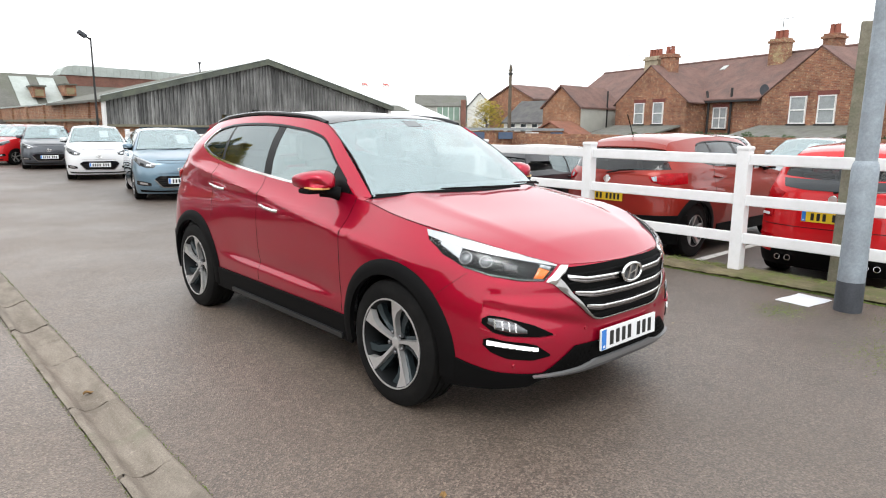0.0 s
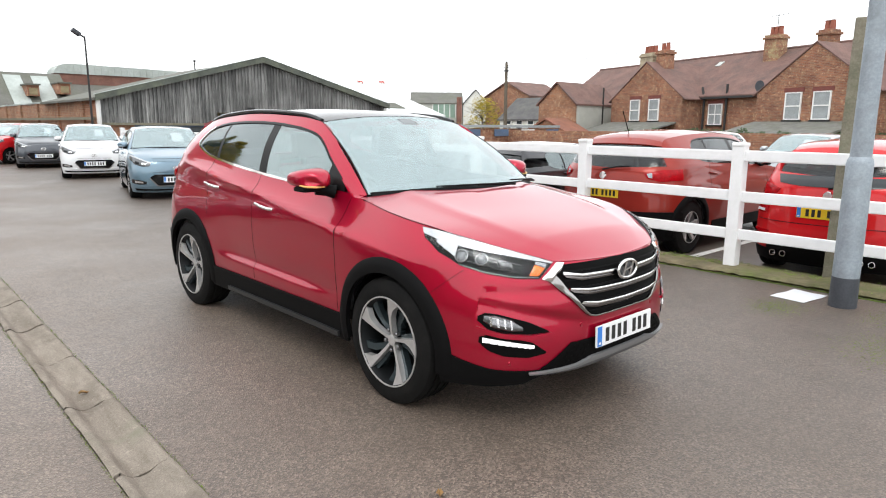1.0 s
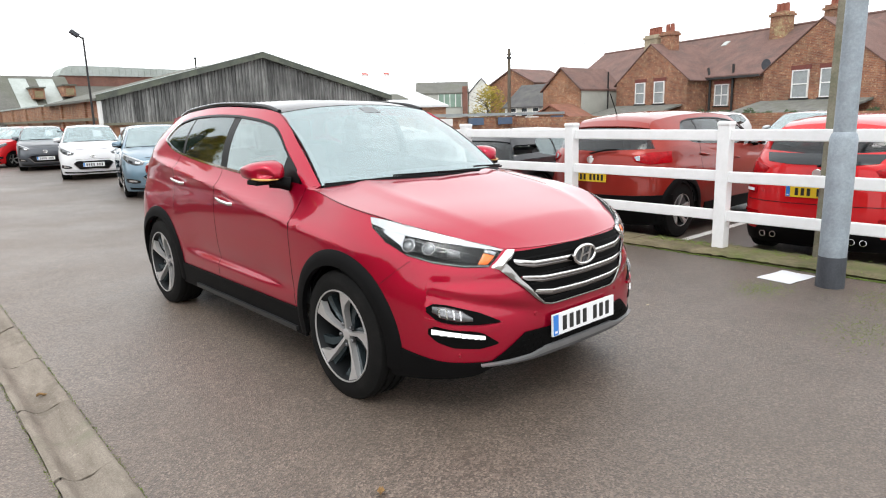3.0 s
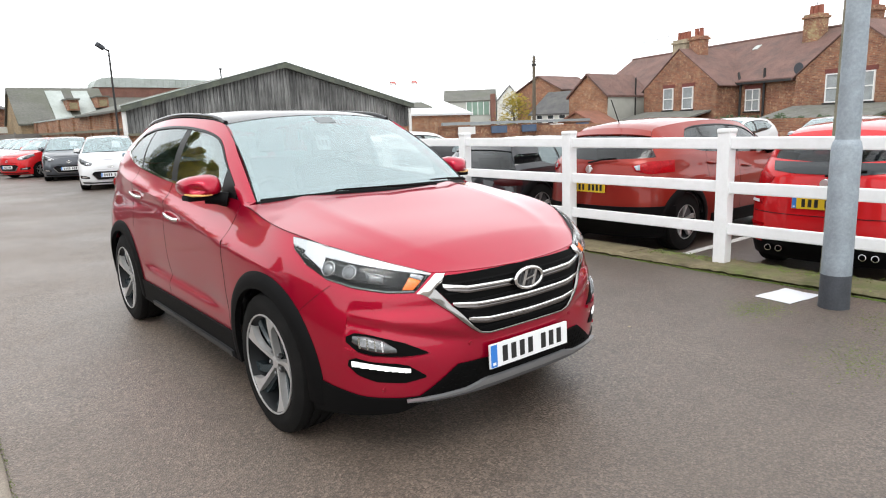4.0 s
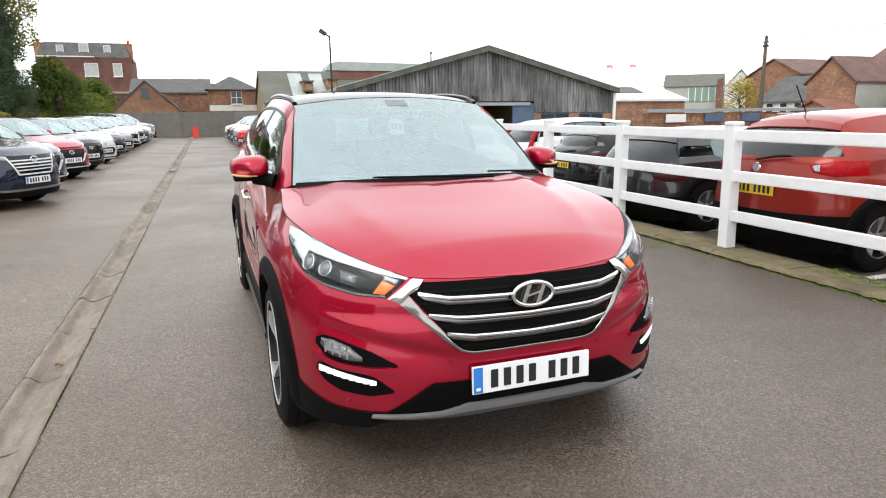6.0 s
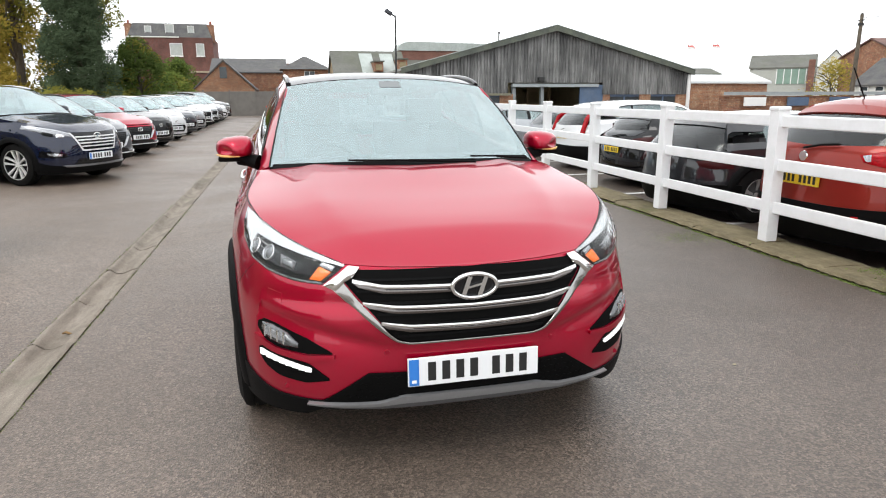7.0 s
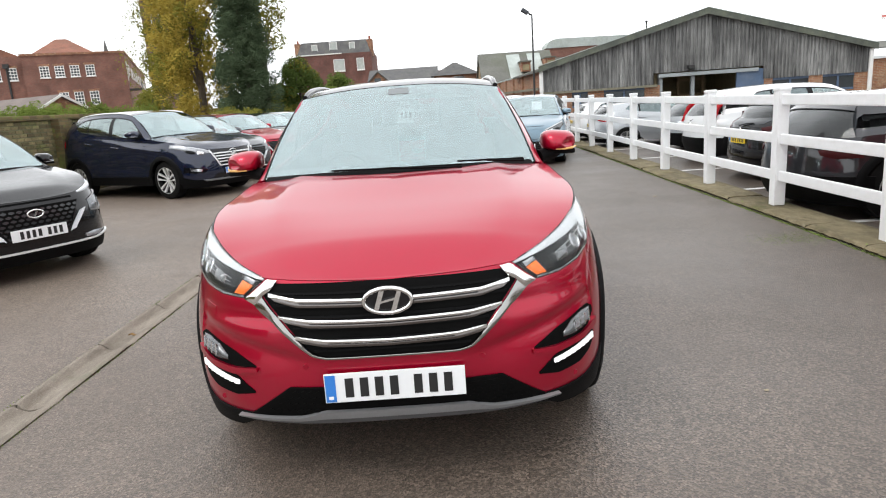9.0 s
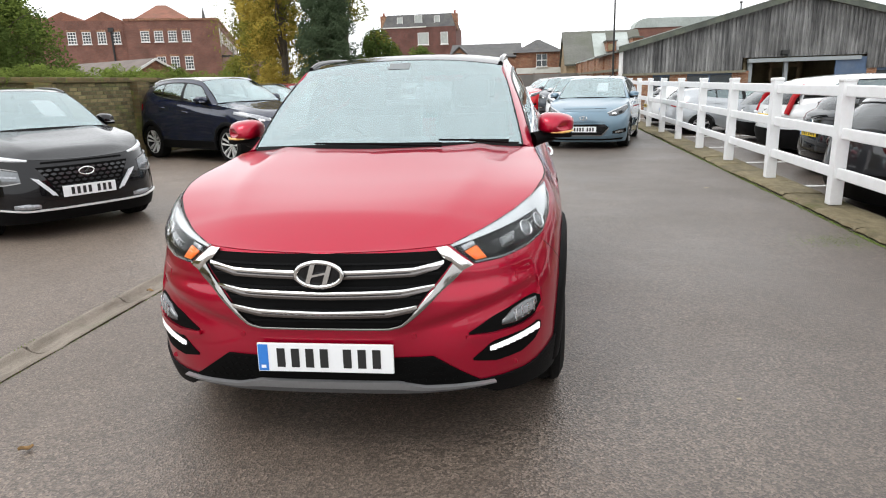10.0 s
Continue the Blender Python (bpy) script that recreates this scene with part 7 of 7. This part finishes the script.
end_fence = thing("end_fence", "grey panel fence across the end of the yard", "fence", kind="structure")
for k in range(13):
    part("panel", chamfer_box(-13.0 + 1.83 * k, -11.25 + 1.83 * k, 48.9, 49.0, 0.0, 1.75, 0.01), "panel_fence", end_fence)
    part("post", chamfer_box(-13.08 + 1.83 * k, -12.98 + 1.83 * k, 48.85, 49.05, 0.0, 1.85, 0.01), "panel_fence", end_fence)
cone = thing("road_barrier", "red plastic barrier standing by the end fence", "barrier", pose(-1.16, 47.8, 0))
part("body", prism([(-0.2, 0.0), (0.2, 0.0), (0.17, 0.72), (-0.19, 0.72)], -0.12, 0.12), "cone_red", cone)
part("foot", chamfer_box(-0.24, 0.24, -0.2, 0.2, 0.0, 0.08, 0.02), "cone_red", cone)


# the brick office, garage and old wall beyond the left row
def build_office():
    o = thing("brick_office", "two-storey red brick office with white sash windows", "building", pose(-30.7, 65.9, 0, 0, 0, 21))
    part("wall", box(-9.0, 0, 0, 40, LOT, 8.35), "brick_office", o)
    part("parapet", box(-9.1, 0.1, -0.1, 40.1, 8.35, 8.55), "brick_house", o)
    part("side_wing", box(-24, -9.0, 0.5, 12, LOT, 8.4), "brick_office", o)
    for k in range(4):
        part("wing_roof", prism([(-24 + 3.7 * k, 8.4), (-20.3 + 3.7 * k, 8.4), (-22.15 + 3.7 * k, 9.3)], 0.6, 11, "y"), "roof_tile_red", o)
    part("hip_roof", ([(-8.4, 1.0, 8.5), (-2.6, 1.0, 8.5), (-2.6, 9, 8.5), (-8.4, 9, 8.5), (-6.4, 4.5, 10.3), (-5.4, 4.5, 10.3)], [(0, 1, 5, 4), (1, 2, 5), (2, 3, 4, 5), (3, 0, 4), (3, 2, 1, 0)]), "roof_tile_red", o)
    for x in (-7.2, -5.9, -4.58, -3.23):
        window(o, (x, -0.02, 6.8), 0.82, 1.05, (0, -1, 0), bars=(3, 4), lintel="brick_house")
    for x in (-14.0, -12.65, -11.25, -9.9):
        window(o, (x - 0.1, 0.48, 6.75), 0.8, 1.15, (0, -1, 0), bars=(3, 4), lintel="brick_house")
    for x in (-5.9, -4.6, -3.23):
        window(o, (x, -0.02, 4.15), 0.82, 1.3, (0, -1, 0), bars=(3, 4), lintel="brick_house")
    for k in range(8):
        window(o, (0.02, 3.5 + 4.3 * k, 6.8), 1.7, 1.1, (1, 0, 0), bars=(3, 4))
    part("tall_window", box(-0.02, 0.05, 0.5, 1.2, 5.7, 7.6), "render_white", o)
    part("balcony", merge(box(0, 1.2, 0.1, 2.2, 4.7, 4.85), box(1.15, 1.2, 0.1, 2.2, 4.85, 5.5)), "pipe_black", o)
    part("drainpipe", merge(tube([(-10.4, 0.4, LOT), (-10.4, 0.4, 7.6)], 0.1, 8), box(-10.65, -10.15, 0.15, 0.45, 7.3, 7.7)), "pipe_black", o)


build_office()
garage = gable_block("garage", "garage with a grey-brown tile roof and white barge boards", -1.6, 1.6, 0.0, 9.0, 2.35, 3.2, "brick_house", "tile_grey", "y", m=pose(-21.5, 36.6, 0, 0, 0, 62))
for e in (-1, 1):
    part("barge_board", prism([(0, 3.22), (e * 1.8, 2.27), (e * 1.8, 2.42), (0, 3.37)], -0.22, -0.17, "y"), "window_white", garage)
spire = solid("church_spire", merge(([(-0.8, -0.8, 9), (0.8, -0.8, 9), (0.8, 0.8, 9), (-0.8, 0.8, 9), (0, 0, 15.2)], [(0, 1, 4), (1, 2, 4), (2, 3, 4), (3, 0, 4), (3, 2, 1, 0)]), box(-1.0, 1.0, -1.0, 1.0, LOT, 9)), "roof_slate", "distant grey church spire", "church", pose(-53.5, 110, 0))
tower = thing("brick_tower", "tall brick church tower behind the trees", "tower", pose(-24.26, 58.5, 0))
part("wall", box(-1.0, 1.0, 0, 2.0, LOT, 14.5), "tower_stone", tower)
for e in (-1, 1):
    part("pinnacle", prism([(e * 0.8 - 0.2, 14.5), (e * 0.8 + 0.2, 14.5), (e * 0.8, 16.8)], 0.1, 0.9, "y"), "stone_pale", tower)
window(tower, (0.3, -0.02, 9.6), 0.9, 2.0, (0, -1, 0), bars=(1, 1), sill=False)

wall = thing("old_brick_wall", "old mossy brick wall with ivy along its top", "wall", kind="structure")
part("backing", box(-8.1, -7.75, -6.0, 16.5, 0, 1.62), "old_mortar", wall)
part("coping", chamfer_box(-8.18, -7.68, -6.05, 16.5, 1.62, 1.72, 0.02), "brick_old", wall)
for k in range(7):
    part("pier", box(-7.75, -7.58, -4.0 + 3.1 * k, -3.55 + 3.1 * k, 0, 1.62), "brick_old", wall)

# the terrace and its neighbours beyond the neighbouring yard
def build_terrace():
    t = thing("brick_terrace", "terrace of brick houses with brown tile roofs and tall chimneys", "house", pose(34.3, 16.4, 0, 0, 0, 0))
    # main range: ridge along its own length
    d = Vector((32.57 - 36.01, 10.15 - 20.68, 0)).normalized()
    n = Vector((-d.y, d.x, 0))
    if n.x > 0:
        n = -n
    ang = math.degrees(math.atan2(d.y, d.x))
    t.matrix_basis = pose(36.0, 20.7, 0, 0, 0, ang)
    # local x runs along the terrace towards the nearer end; local y away from the yard
    sgn = 1 if (Matrix.Rotation(math.radians(ang), 4, "Z") @ Vector((0, 1, 0))).x > 0 else -1
    yy = lambda v: sgn * v
    lo, hi = sorted((yy(1.6), yy(9.0)))
    part("wall", box(-12.0, 30, lo, hi, LOT, 3.35), "brick_house", t)
    ridge = yy(5.3)
    for e in (1.6, 9.0):
        o = [(ridge, 6.0), (yy(e + (-0.3 if e < 6 else 0.3)), 3.25), (yy(e + (-0.3 if e < 6 else 0.3)), 3.37), (ridge, 6.15)]
        part("roof", prism(o, -12.2, 30, "x"), "roof_tile_brown", t)
    part("ridge_tiles", tube([(-12.2, ridge, 6.13), (30, ridge, 6.13)], 0.10, 6), "roof_tile_brown", t)
    for cx, half, wins in ((-0.6, 3.3, (-0.84, 0.94)), (11.24, 3.15, (-0.94, 0.61)), (23.0, 3.2, (-0.85, 0.85))):
        lo, hi = sorted((yy(0.0), yy(5.5)))
        part("gable_wall", prism([(cx - half, LOT), (cx + half, LOT), (cx + half, 3.3), (cx, 5.55), (cx - half, 3.3)], lo, hi, "y"), "brick_house", t)
        lo, hi = sorted((yy(-0.04), yy(5.6)))
        for e in (-1, 1):
            o = [(cx, 5.58), (cx + e * (half + 0.25), 3.13), (cx + e * (half + 0.25), 3.20), (cx, 5.65)]
            part("gable_roof", prism(o, lo, hi, "y"), "roof_tile_brown", t)
        for e in wins:
            window(t, (cx + e, yy(-0.02), 2.58), 0.92, 1.36, (0, -sgn, 0), pane="net_curtain", bars=(1, 2), sill="dark", lintel="lintel_red")
        lo, hi = sorted((yy(-3.2), yy(-0.05)))
        roof_l = [(yy(-3.3), 0.95), (yy(-0.02), 1.72), (yy(-0.02), 1.82), (yy(-3.3), 1.05)]
        part("lean_to_wall", box(cx - half, cx + half - 0.4, lo, hi, LOT, 0.95), "brick_house", t)
        part("lean_to_roof", prism(roof_l, cx - half - 0.05, cx + half - 0.35, "x"), "slate_pale", t)
        part("drainpipe", tube([(cx + half + 0.3, yy(1.5), LOT), (cx + half + 0.3, yy(1.5), 3.2), (cx + half + 0.1, yy(1.5), 3.9)], 0.07, 6), "pipe_black", t)
        part("drainpipe", tube([(cx + half + 2.0, yy(1.5), LOT), (cx + half + 2.0, yy(1.5), 4.0)], 0.07, 6), "pipe_black", t)
        part("gutter", box(cx + half, cx + half + 5.6, *sorted((yy(1.25), yy(1.4))), 3.18, 3.30), "pipe_black", t)
        window(t, (cx + half + 1.17, yy(1.58), 2.27), 1.05, 1.25, (0, -sgn, 0), pane="net_curtain", bars=(2, 2), sill="dark", lintel="lintel_red")
        part("roof_light", moved(box(-0.2, 0.2, -0.24, 0.24, 0, 0.06), pose(cx + 1.9, yy(4.4), 5.50, sgn * 34.8, 0, 0)), "curtain_pale", t)
    for cx, cy, top, wide, mat in ((-1.9, 1.5, 6.35, 0.62, "stone_pale"), (-0.35, 1.3, 6.38, 0.40, "brick_house"), (5.18, 4.6, 6.9, 0.48, "brick_stained"), (10.1, 2.4, 6.45, 0.34, "brick_house"), (17.5, 4.6, 6.95, 0.75, "brick_stained")):
        lo, hi = sorted((yy(cy - 0.4), yy(cy + 0.4)))
        ch = part("chimney", merge(box(cx - wide, cx + wide, lo, hi, 4.2, top), box(cx - wide - 0.08, cx + wide + 0.08, lo - 0.08, hi + 0.08, top - 0.25, top - 0.12)), mat, t)
        for k in range(4 if wide > 0.6 else 3 if wide > 0.45 else 2):
            x = cx - wide + 0.2 + k * (2 * wide - 0.4) / (3 if wide > 0.6 else 2 if wide > 0.45 else 1)
            part("chimney_pot", moved(lathe([(0, 0.15), (0.42, 0.125), (0.47, 0.145)], 10, "z"), pose(x, yy(cy), top)), "chimney_pot", ch)
    part("satellite_dish", moved(lathe([(0, 0.03), (0.05, 0.18), (0.10, 0.30)], 18, "y"), pose(7.3, yy(1.15), 3.75) @ Matrix.Diagonal((1, -sgn, 1, 1))), "post_base_dark", t, smooth=50)
    part("aerial", merge(tube([(5.2, yy(4.6), 6.7), (5.2, yy(4.6), 8.1)], 0.02, 6), box(4.7, 5.9, *sorted((yy(4.58), yy(4.62))), 8.0, 8.02)), "pipe_black", t)


build_terrace()

cottage = gable_block("brick_outbuilding", "brick outbuilding with a tiled roof and grey rendered side", 34.4, 39.4, 25.4, 28.6, 3.0, 4.4, "brick_orange", "roof_tile_brown", "x")
part("rendered_side", box(34.5, 39.3, 25.32, 25.39, LOT, 3.0), "render_grey", cottage, "grey rendered wall")
part("soil_pipe", tube([(37.5, 25.3, LOT), (37.5, 25.3, 4.2)], 0.06, 6), "pipe_black", cottage)
lean = gable_block("tiled_lean_to", "low lean-to with a red tile roof", 32.0, 34.3, 24.0, 28.0, 0.9, 1.9, "brick_house", "roof_tile_red", "x")
greyh = gable_block("slate_roof_cottage", "low white cottage with a slate roof", 38.4, 43.0, 31.6, 36.0, 2.0, 3.7, "render_white", "roof_slate", "y")
for k in range(3):
    window(greyh, (38.37, 32.6 + 1.2 * k, 1.6), 0.7, 0.7, (-1, 0, 0))
gable_block("brown_brick_block", "brick building with a brown pitched roof", 44.5, 50.0, 38.0, 43.5, 4.2, 5.5, "brick_house", "roof_tile_brown", "x")
works = pose(57.1, 70.0, 0, 0, 0, -41.8)
factory = gable_block("green_glazed_works", "grey works building with green glazing and an olive sheet roof", 0.0, 7.2, 0.0, 8.0, 4.5, 6.1, "render_grey", "sheet_roof", "x", m=works)
glazing = part("green_glazing", box(3.0, 6.3, -0.08, 0.0, 2.6, 4.4), "glazing_green", factory, "green glazed panels")
for k in range(5):
    part("glazing_bar", box(3.0 + 0.8 * k, 3.1 + 0.8 * k, -0.12, -0.08, 2.6, 4.4), "window_white", glazing)
part("brick_chimney", box(6.4, 7.1, -0.7, -0.02, LOT, 5.4), "brick_office", factory)
gable_block("white_gable_house", "white gabled house far off", 7.3, 10.9, 0.2, 8.0, 4.3, 6.4, "render_white", "roof_slate", "y", m=works)
lowb = gable_block("white_roof_workshop", "low brick workshop with a white sheet roof", 20.6, 27.2, 31.0, 38.0, 2.05, 3.1, "brick_orange", "roof_white", "x")
part("roof_light_strip", moved(box(0, 2.4, -0.6, 0.6, 0, 0.04), pose(22.6, 32.8, 2.75, 17, 0, 0)), "sheet_roof", lowb)

yard_wall = thing("yard_wall", "long brick wall with a pale rail behind the neighbouring yard", "wall", kind="structure")
part("brickwork", box(19.5, 31.5, 24.6, 24.9, LOT, 1.35), "brick_house", yard_wall)
part("brickwork", box(26.6, 26.9, -10, 24.6, LOT, 1.25), "brick_house", yard_wall)
part("rail", box(19.5, 31.5, 24.45, 24.6, 1.40, 1.55), "steel_lintel", yard_wall)
for k in range(5):
    part("sign_board", chamfer_box(20.5 + 2.4 * k, 21.7 + 2.4 * k, 24.4, 24.45, 0.9, 1.3, 0.01), ("window_white", "blue_door", "blue_door", "window_white", "blue_door")[k], yard_wall)

tpole = thing("telegraph_pole", "weathered wooden telegraph pole", "pole", pose(30.5, 28.3, 0))
part("pole", lathe([(LOT, 0.14), (3, 0.115), (5.65, 0.09)], 12, "z"), "bark", tpole, smooth=40)
part("pole_head", merge(box(-0.05, 0.05, -0.16, 0.16, 5.30, 5.36), box(-0.11, 0.11, -0.11, 0.11, 5.05, 5.18), lathe([(5.6, 0.10), (5.72, 0.03)], 10, "z")), "pipe_black", tpole)
for dx, dy, dz in ((5.0, -7.0, 6.4), (7.5, 2.0, 5.6)):
    wire = [(dx * u, dy * u, 5.45 + (dz - 5.45) * u - 0.8 * u * (1 - u)) for u in np.linspace(0, 1, 9)]
    part("wire", tube(wire, 0.012, 4), "pipe_black", tpole)
for x, y, cols in ((51.4, 69.9, ("flag_red", "window_white")), (49.1, 71.6, ("flag_red", "window_white"))):
    fl = thing("flag", "red and white flag on a thin white pole", "flag", pose(x, y, 0))
    part("pole", tube([(0, 0, 0), (0, 0, 7.6)], 0.03, 6), "window_white", fl)
    for k, cname in enumerate(cols):
        g = np.array([[(0.05 + 0.16 * i, 0.12 * math.sin(i * 0.9), 7.4 - 0.03 * i - 0.05 * math.sin(i * 0.9 + 0.5) - 0.22 * k - 0.22 * j) for j in range(2)] for i in range(9)])
        part("cloth", slab(g * [0.8, 1, 1], 0, 0.01, (0, 5, 7)), cname, fl)

# ---- trees, hedge and shrubs ----
def leaf_cloud(rnd, blobs, count, size, squash=1.0):
    """Many small leaves, each a bent quad, scattered through overlapping clumps."""
    v, f = [], []
    weights = [b[3] ** 2 for b in blobs]
    for _ in range(count):
        cx, cy, cz, r = rnd.choices(blobs, weights)[0]
        d = Vector((rnd.gauss(0, 1), rnd.gauss(0, 1), rnd.gauss(0, 1))).normalized() * r * rnd.uniform(0.35, 1.0) ** 0.5
        p = Vector((cx, cy, cz)) + Vector((d.x, d.y, d.z * squash))
        a = Vector((rnd.gauss(0, 1), rnd.gauss(0, 1), rnd.gauss(0, 0.6))).normalized()
        b = a.orthogonal().normalized()
        s = size * rnd.uniform(0.6, 1.4)
        k = len(v)
        v += [tuple(p - a * s), tuple(p + b * s * 0.5 + Vector((0, 0, -0.1 * s))), tuple(p + a * s), tuple(p - b * s * 0.5)]
        f.append((k, k + 1, k + 2, k + 3))
    return v, f


def clumps(rnd, n, width, z0, z1, taper, r):
    out = []
    for k in range(n):
        h = rnd.random()
        w = width * taper(h)
        a, q = rnd.uniform(0, 2 * math.pi), math.sqrt(rnd.random())
        out.append((w * q * math.cos(a), w * q * math.sin(a), z0 + (z1 - z0) * h, r * rnd.uniform(0.6, 1.3)))
    return out


def build_tree(name, label, at, height, width, leaf, seed, taper, count, size, base=0.2, trunk=0.22, second=None):
    rnd = random.Random(seed)
    tree = thing(name, label, "tree", pose(*at))
    limbs = [tube([(0, 0, 0), (0.1, 0.05, height * 0.3), (-0.05, 0.1, height * 0.6), (0.05, 0, height * 0.92)], [trunk, trunk * 0.75, trunk * 0.45, trunk * 0.1], 10)]
    for k in range(8 if leaf == "leaf_dark" else 26):
        h = height * rnd.uniform(0.18, 0.8)
        a = rnd.uniform(0, 2 * math.pi)
        ln = width * rnd.uniform(0.5, 0.95)
        limbs.append(tube([(0, 0, h), (ln * 0.5 * math.cos(a), ln * 0.5 * math.sin(a), h + 0.12 * height), (ln * math.cos(a + 0.2), ln * math.sin(a + 0.2), h + 0.2 * height)], [trunk * 0.35, trunk * 0.2, trunk * 0.06], 6))
    part("trunk", merge(*limbs), "bark", tree, smooth=50)
    blobs = clumps(rnd, 420 if leaf == "leaf_dark" else 120, width, height * base, height * 0.97, taper, width * (0.24 if leaf == "leaf_dark" else 0.27))
    part("crown", leaf_cloud(rnd, blobs, count, size), leaf, tree, fix=False)
    if second:
        part("crown", leaf_cloud(rnd, clumps(rnd, 40, width, height * base, height * 0.95, taper, width * 0.28), count // 3, size), second, tree, fix=False)
    return tree


round_top = lambda h: math.sin(math.pi * min(1, 0.18 + 0.80 * h)) ** 0.7
cone_top = lambda h: 1.12 - 0.85 * h
build_tree("yellow_tree", "tall autumn tree with yellow-green leaves and bare lower limbs", (-13.30, 36.5, 0), 14.5, 2.35, "leaf_yellow", 3, round_top, 33000, 0.085, 0.08, 0.24, "leaf_olive")
build_tree("yellow_tree", "autumn tree with thin yellow-green leaves", (-15.29, 39.5, 0), 13.0, 2.0, "leaf_olive", 8, round_top, 12000, 0.085, 0.2, 0.2, "leaf_yellow")
build_tree("dark_evergreen_tree", "dense dark evergreen tree", (-9.79, 33.8, 0), 11.0, 1.7, "leaf_dark", 4, cone_top, 125000, 0.05, 0.04, 0.25)
build_tree("autumn_tree", "autumn tree top with sparse brown-yellow leaves", (-9.80, 37.5, 0), 15.0, 1.9, "leaf_olive", 14, round_top, 11000, 0.09, 0.35, 0.2)
build_tree("bare_tree", "thinly leaved autumn tree with many bare twigs", (-17.5, 41.0, 0), 12.0, 1.9, "leaf_olive", 18, round_top, 3500, 0.07, 0.2, 0.11)
build_tree("yellow_shrub", "yellow-green shrub below the office", (-19.4, 44.0, 0), 3.4, 1.6, "leaf_olive", 19, round_top, 7000, 0.08, 0.05, 0.08, "leaf_hedge")
build_tree("green_shrub_tree", "green shrubby tree beside the evergreen", (-8.3, 40.0, 0), 4.6, 1.7, "leaf_green", 5, round_top, 9000, 0.09, 0.05, 0.12, "leaf_olive")
build_tree("green_bush", "large green bush behind the old wall", (-13.6, 14.8, 0), 4.6, 1.7, "leaf_green", 6, round_top, 30000, 0.045, 0.05, 0.12, "leaf_hedge")
build_tree("yellow_shrub", "small yellow autumn tree beyond the yard", (40.5, 40.0, 0), 3.9, 2.0, "leaf_yellow", 7, round_top, 2600, 0.09, 0.05, 0.1, "leaf_olive")
build_tree("green_shrub_tree", "green shrubs by the tall house", (-9.5, 66.0, 0), 4.6, 2.2, "leaf_green", 9, round_top, 7000, 0.12, 0.05, 0.12, "leaf_hedge")
build_tree("green_shrub_tree", "green shrubs by the end fence", (-8.0, 51.0, 0), 2.8, 1.9, "leaf_hedge", 10, round_top, 6000, 0.10, 0.05, 0.1, "leaf_olive")
build_tree("green_shrub_tree", "green shrubs behind the parked cars", (-11.2, 47.0, 0), 3.2, 1.9, "leaf_olive", 12, round_top, 6000, 0.10, 0.05, 0.1, "leaf_green")
rnd = random.Random(21)
hedge = []
for k in range(420):
    y = rnd.uniform(-6, 16.5)
    hedge.append((-8.15 + rnd.gauss(0, 0.2), y, 1.70 + 0.07 * abs(rnd.gauss(0, 1)), rnd.uniform(0.07, 0.18)))
tagged(new("ivy_hedge", mesh_of("ivy_hedge", leaf_cloud(rnd, hedge, 40000, 0.022), "leaf_hedge", fix=False)), "green ivy growing over the top of the old wall", "ivy", kind="stuff")
rnd = random.Random(22)
row = [(rnd.uniform(28.0, 32.0), rnd.uniform(4, 18), 0.9 + 0.25 * rnd.random(), rnd.uniform(0.2, 0.4)) for k in range(60)]
tagged(new("low_hedge", mesh_of("low_hedge", leaf_cloud(rnd, row, 7000, 0.07), "leaf_dark", fix=False)), "low dark hedge before the terrace", "hedge", kind="stuff")
rnd = random.Random(23)
row = [(-9.4 + rnd.gauss(0, 0.4), rnd.uniform(27, 48), 1.0 + 0.5 * rnd.random(), rnd.uniform(0.25, 0.5)) for k in range(120)]
tagged(new("boundary_shrubs", mesh_of("boundary_shrubs", leaf_cloud(rnd, row, 16000, 0.07), "leaf_olive", fix=False)), "mixed shrubs along the boundary behind the parked cars", "shrubs", kind="stuff")

# ---- the old wall's bricks, in running bond ----
def brick_piece(rnd):
    """One worn brick, its face proud of the mortar."""
    d, c = 0.010 + rnd.uniform(-0.004, 0.004), 0.006
    w, h = 0.211 + rnd.uniform(-0.006, 0.004), 0.064 + rnd.uniform(-0.003, 0.002)
    v = [(0, 0, 0), (0, w, 0), (0, w, h), (0, 0, h), (d, c, c), (d - rnd.uniform(0, 0.004), w - c, c), (d, w - c, h - c), (d - rnd.uniform(0, 0.004), c, h - c)]
    return v, [(4, 5, 6, 7), (0, 1, 5, 4), (1, 2, 6, 5), (2, 3, 7, 6), (3, 0, 4, 7)]


rnd = random.Random(41)
brick_meshes = [mesh_of("brick", brick_piece(rnd), "old_brick", fix=False) for _ in range(8)]
loose = []
for course in range(21):
    z = 0.012 + 0.0765 * course
    for k in range(99):
        y = -5.9 + 0.225 * k + (0.1125 if course % 2 else 0.0)
        m = pose(-7.752, y, z + rnd.uniform(-0.002, 0.002), rnd.uniform(-0.8, 0.8), 0, 0)
        if 6.2 < y < 10.5 and course > 5:
            ob = new("brick", brick_meshes[rnd.randrange(8)])
            ob.parent = wall
            ob.matrix_basis = m
        else:
            loose.append(moved(brick_piece(rnd), m))
rest = part("brick_courses", merge(*loose), "old_brick_rest", wall, fix=False)
tagged(rest, kind="stuff")
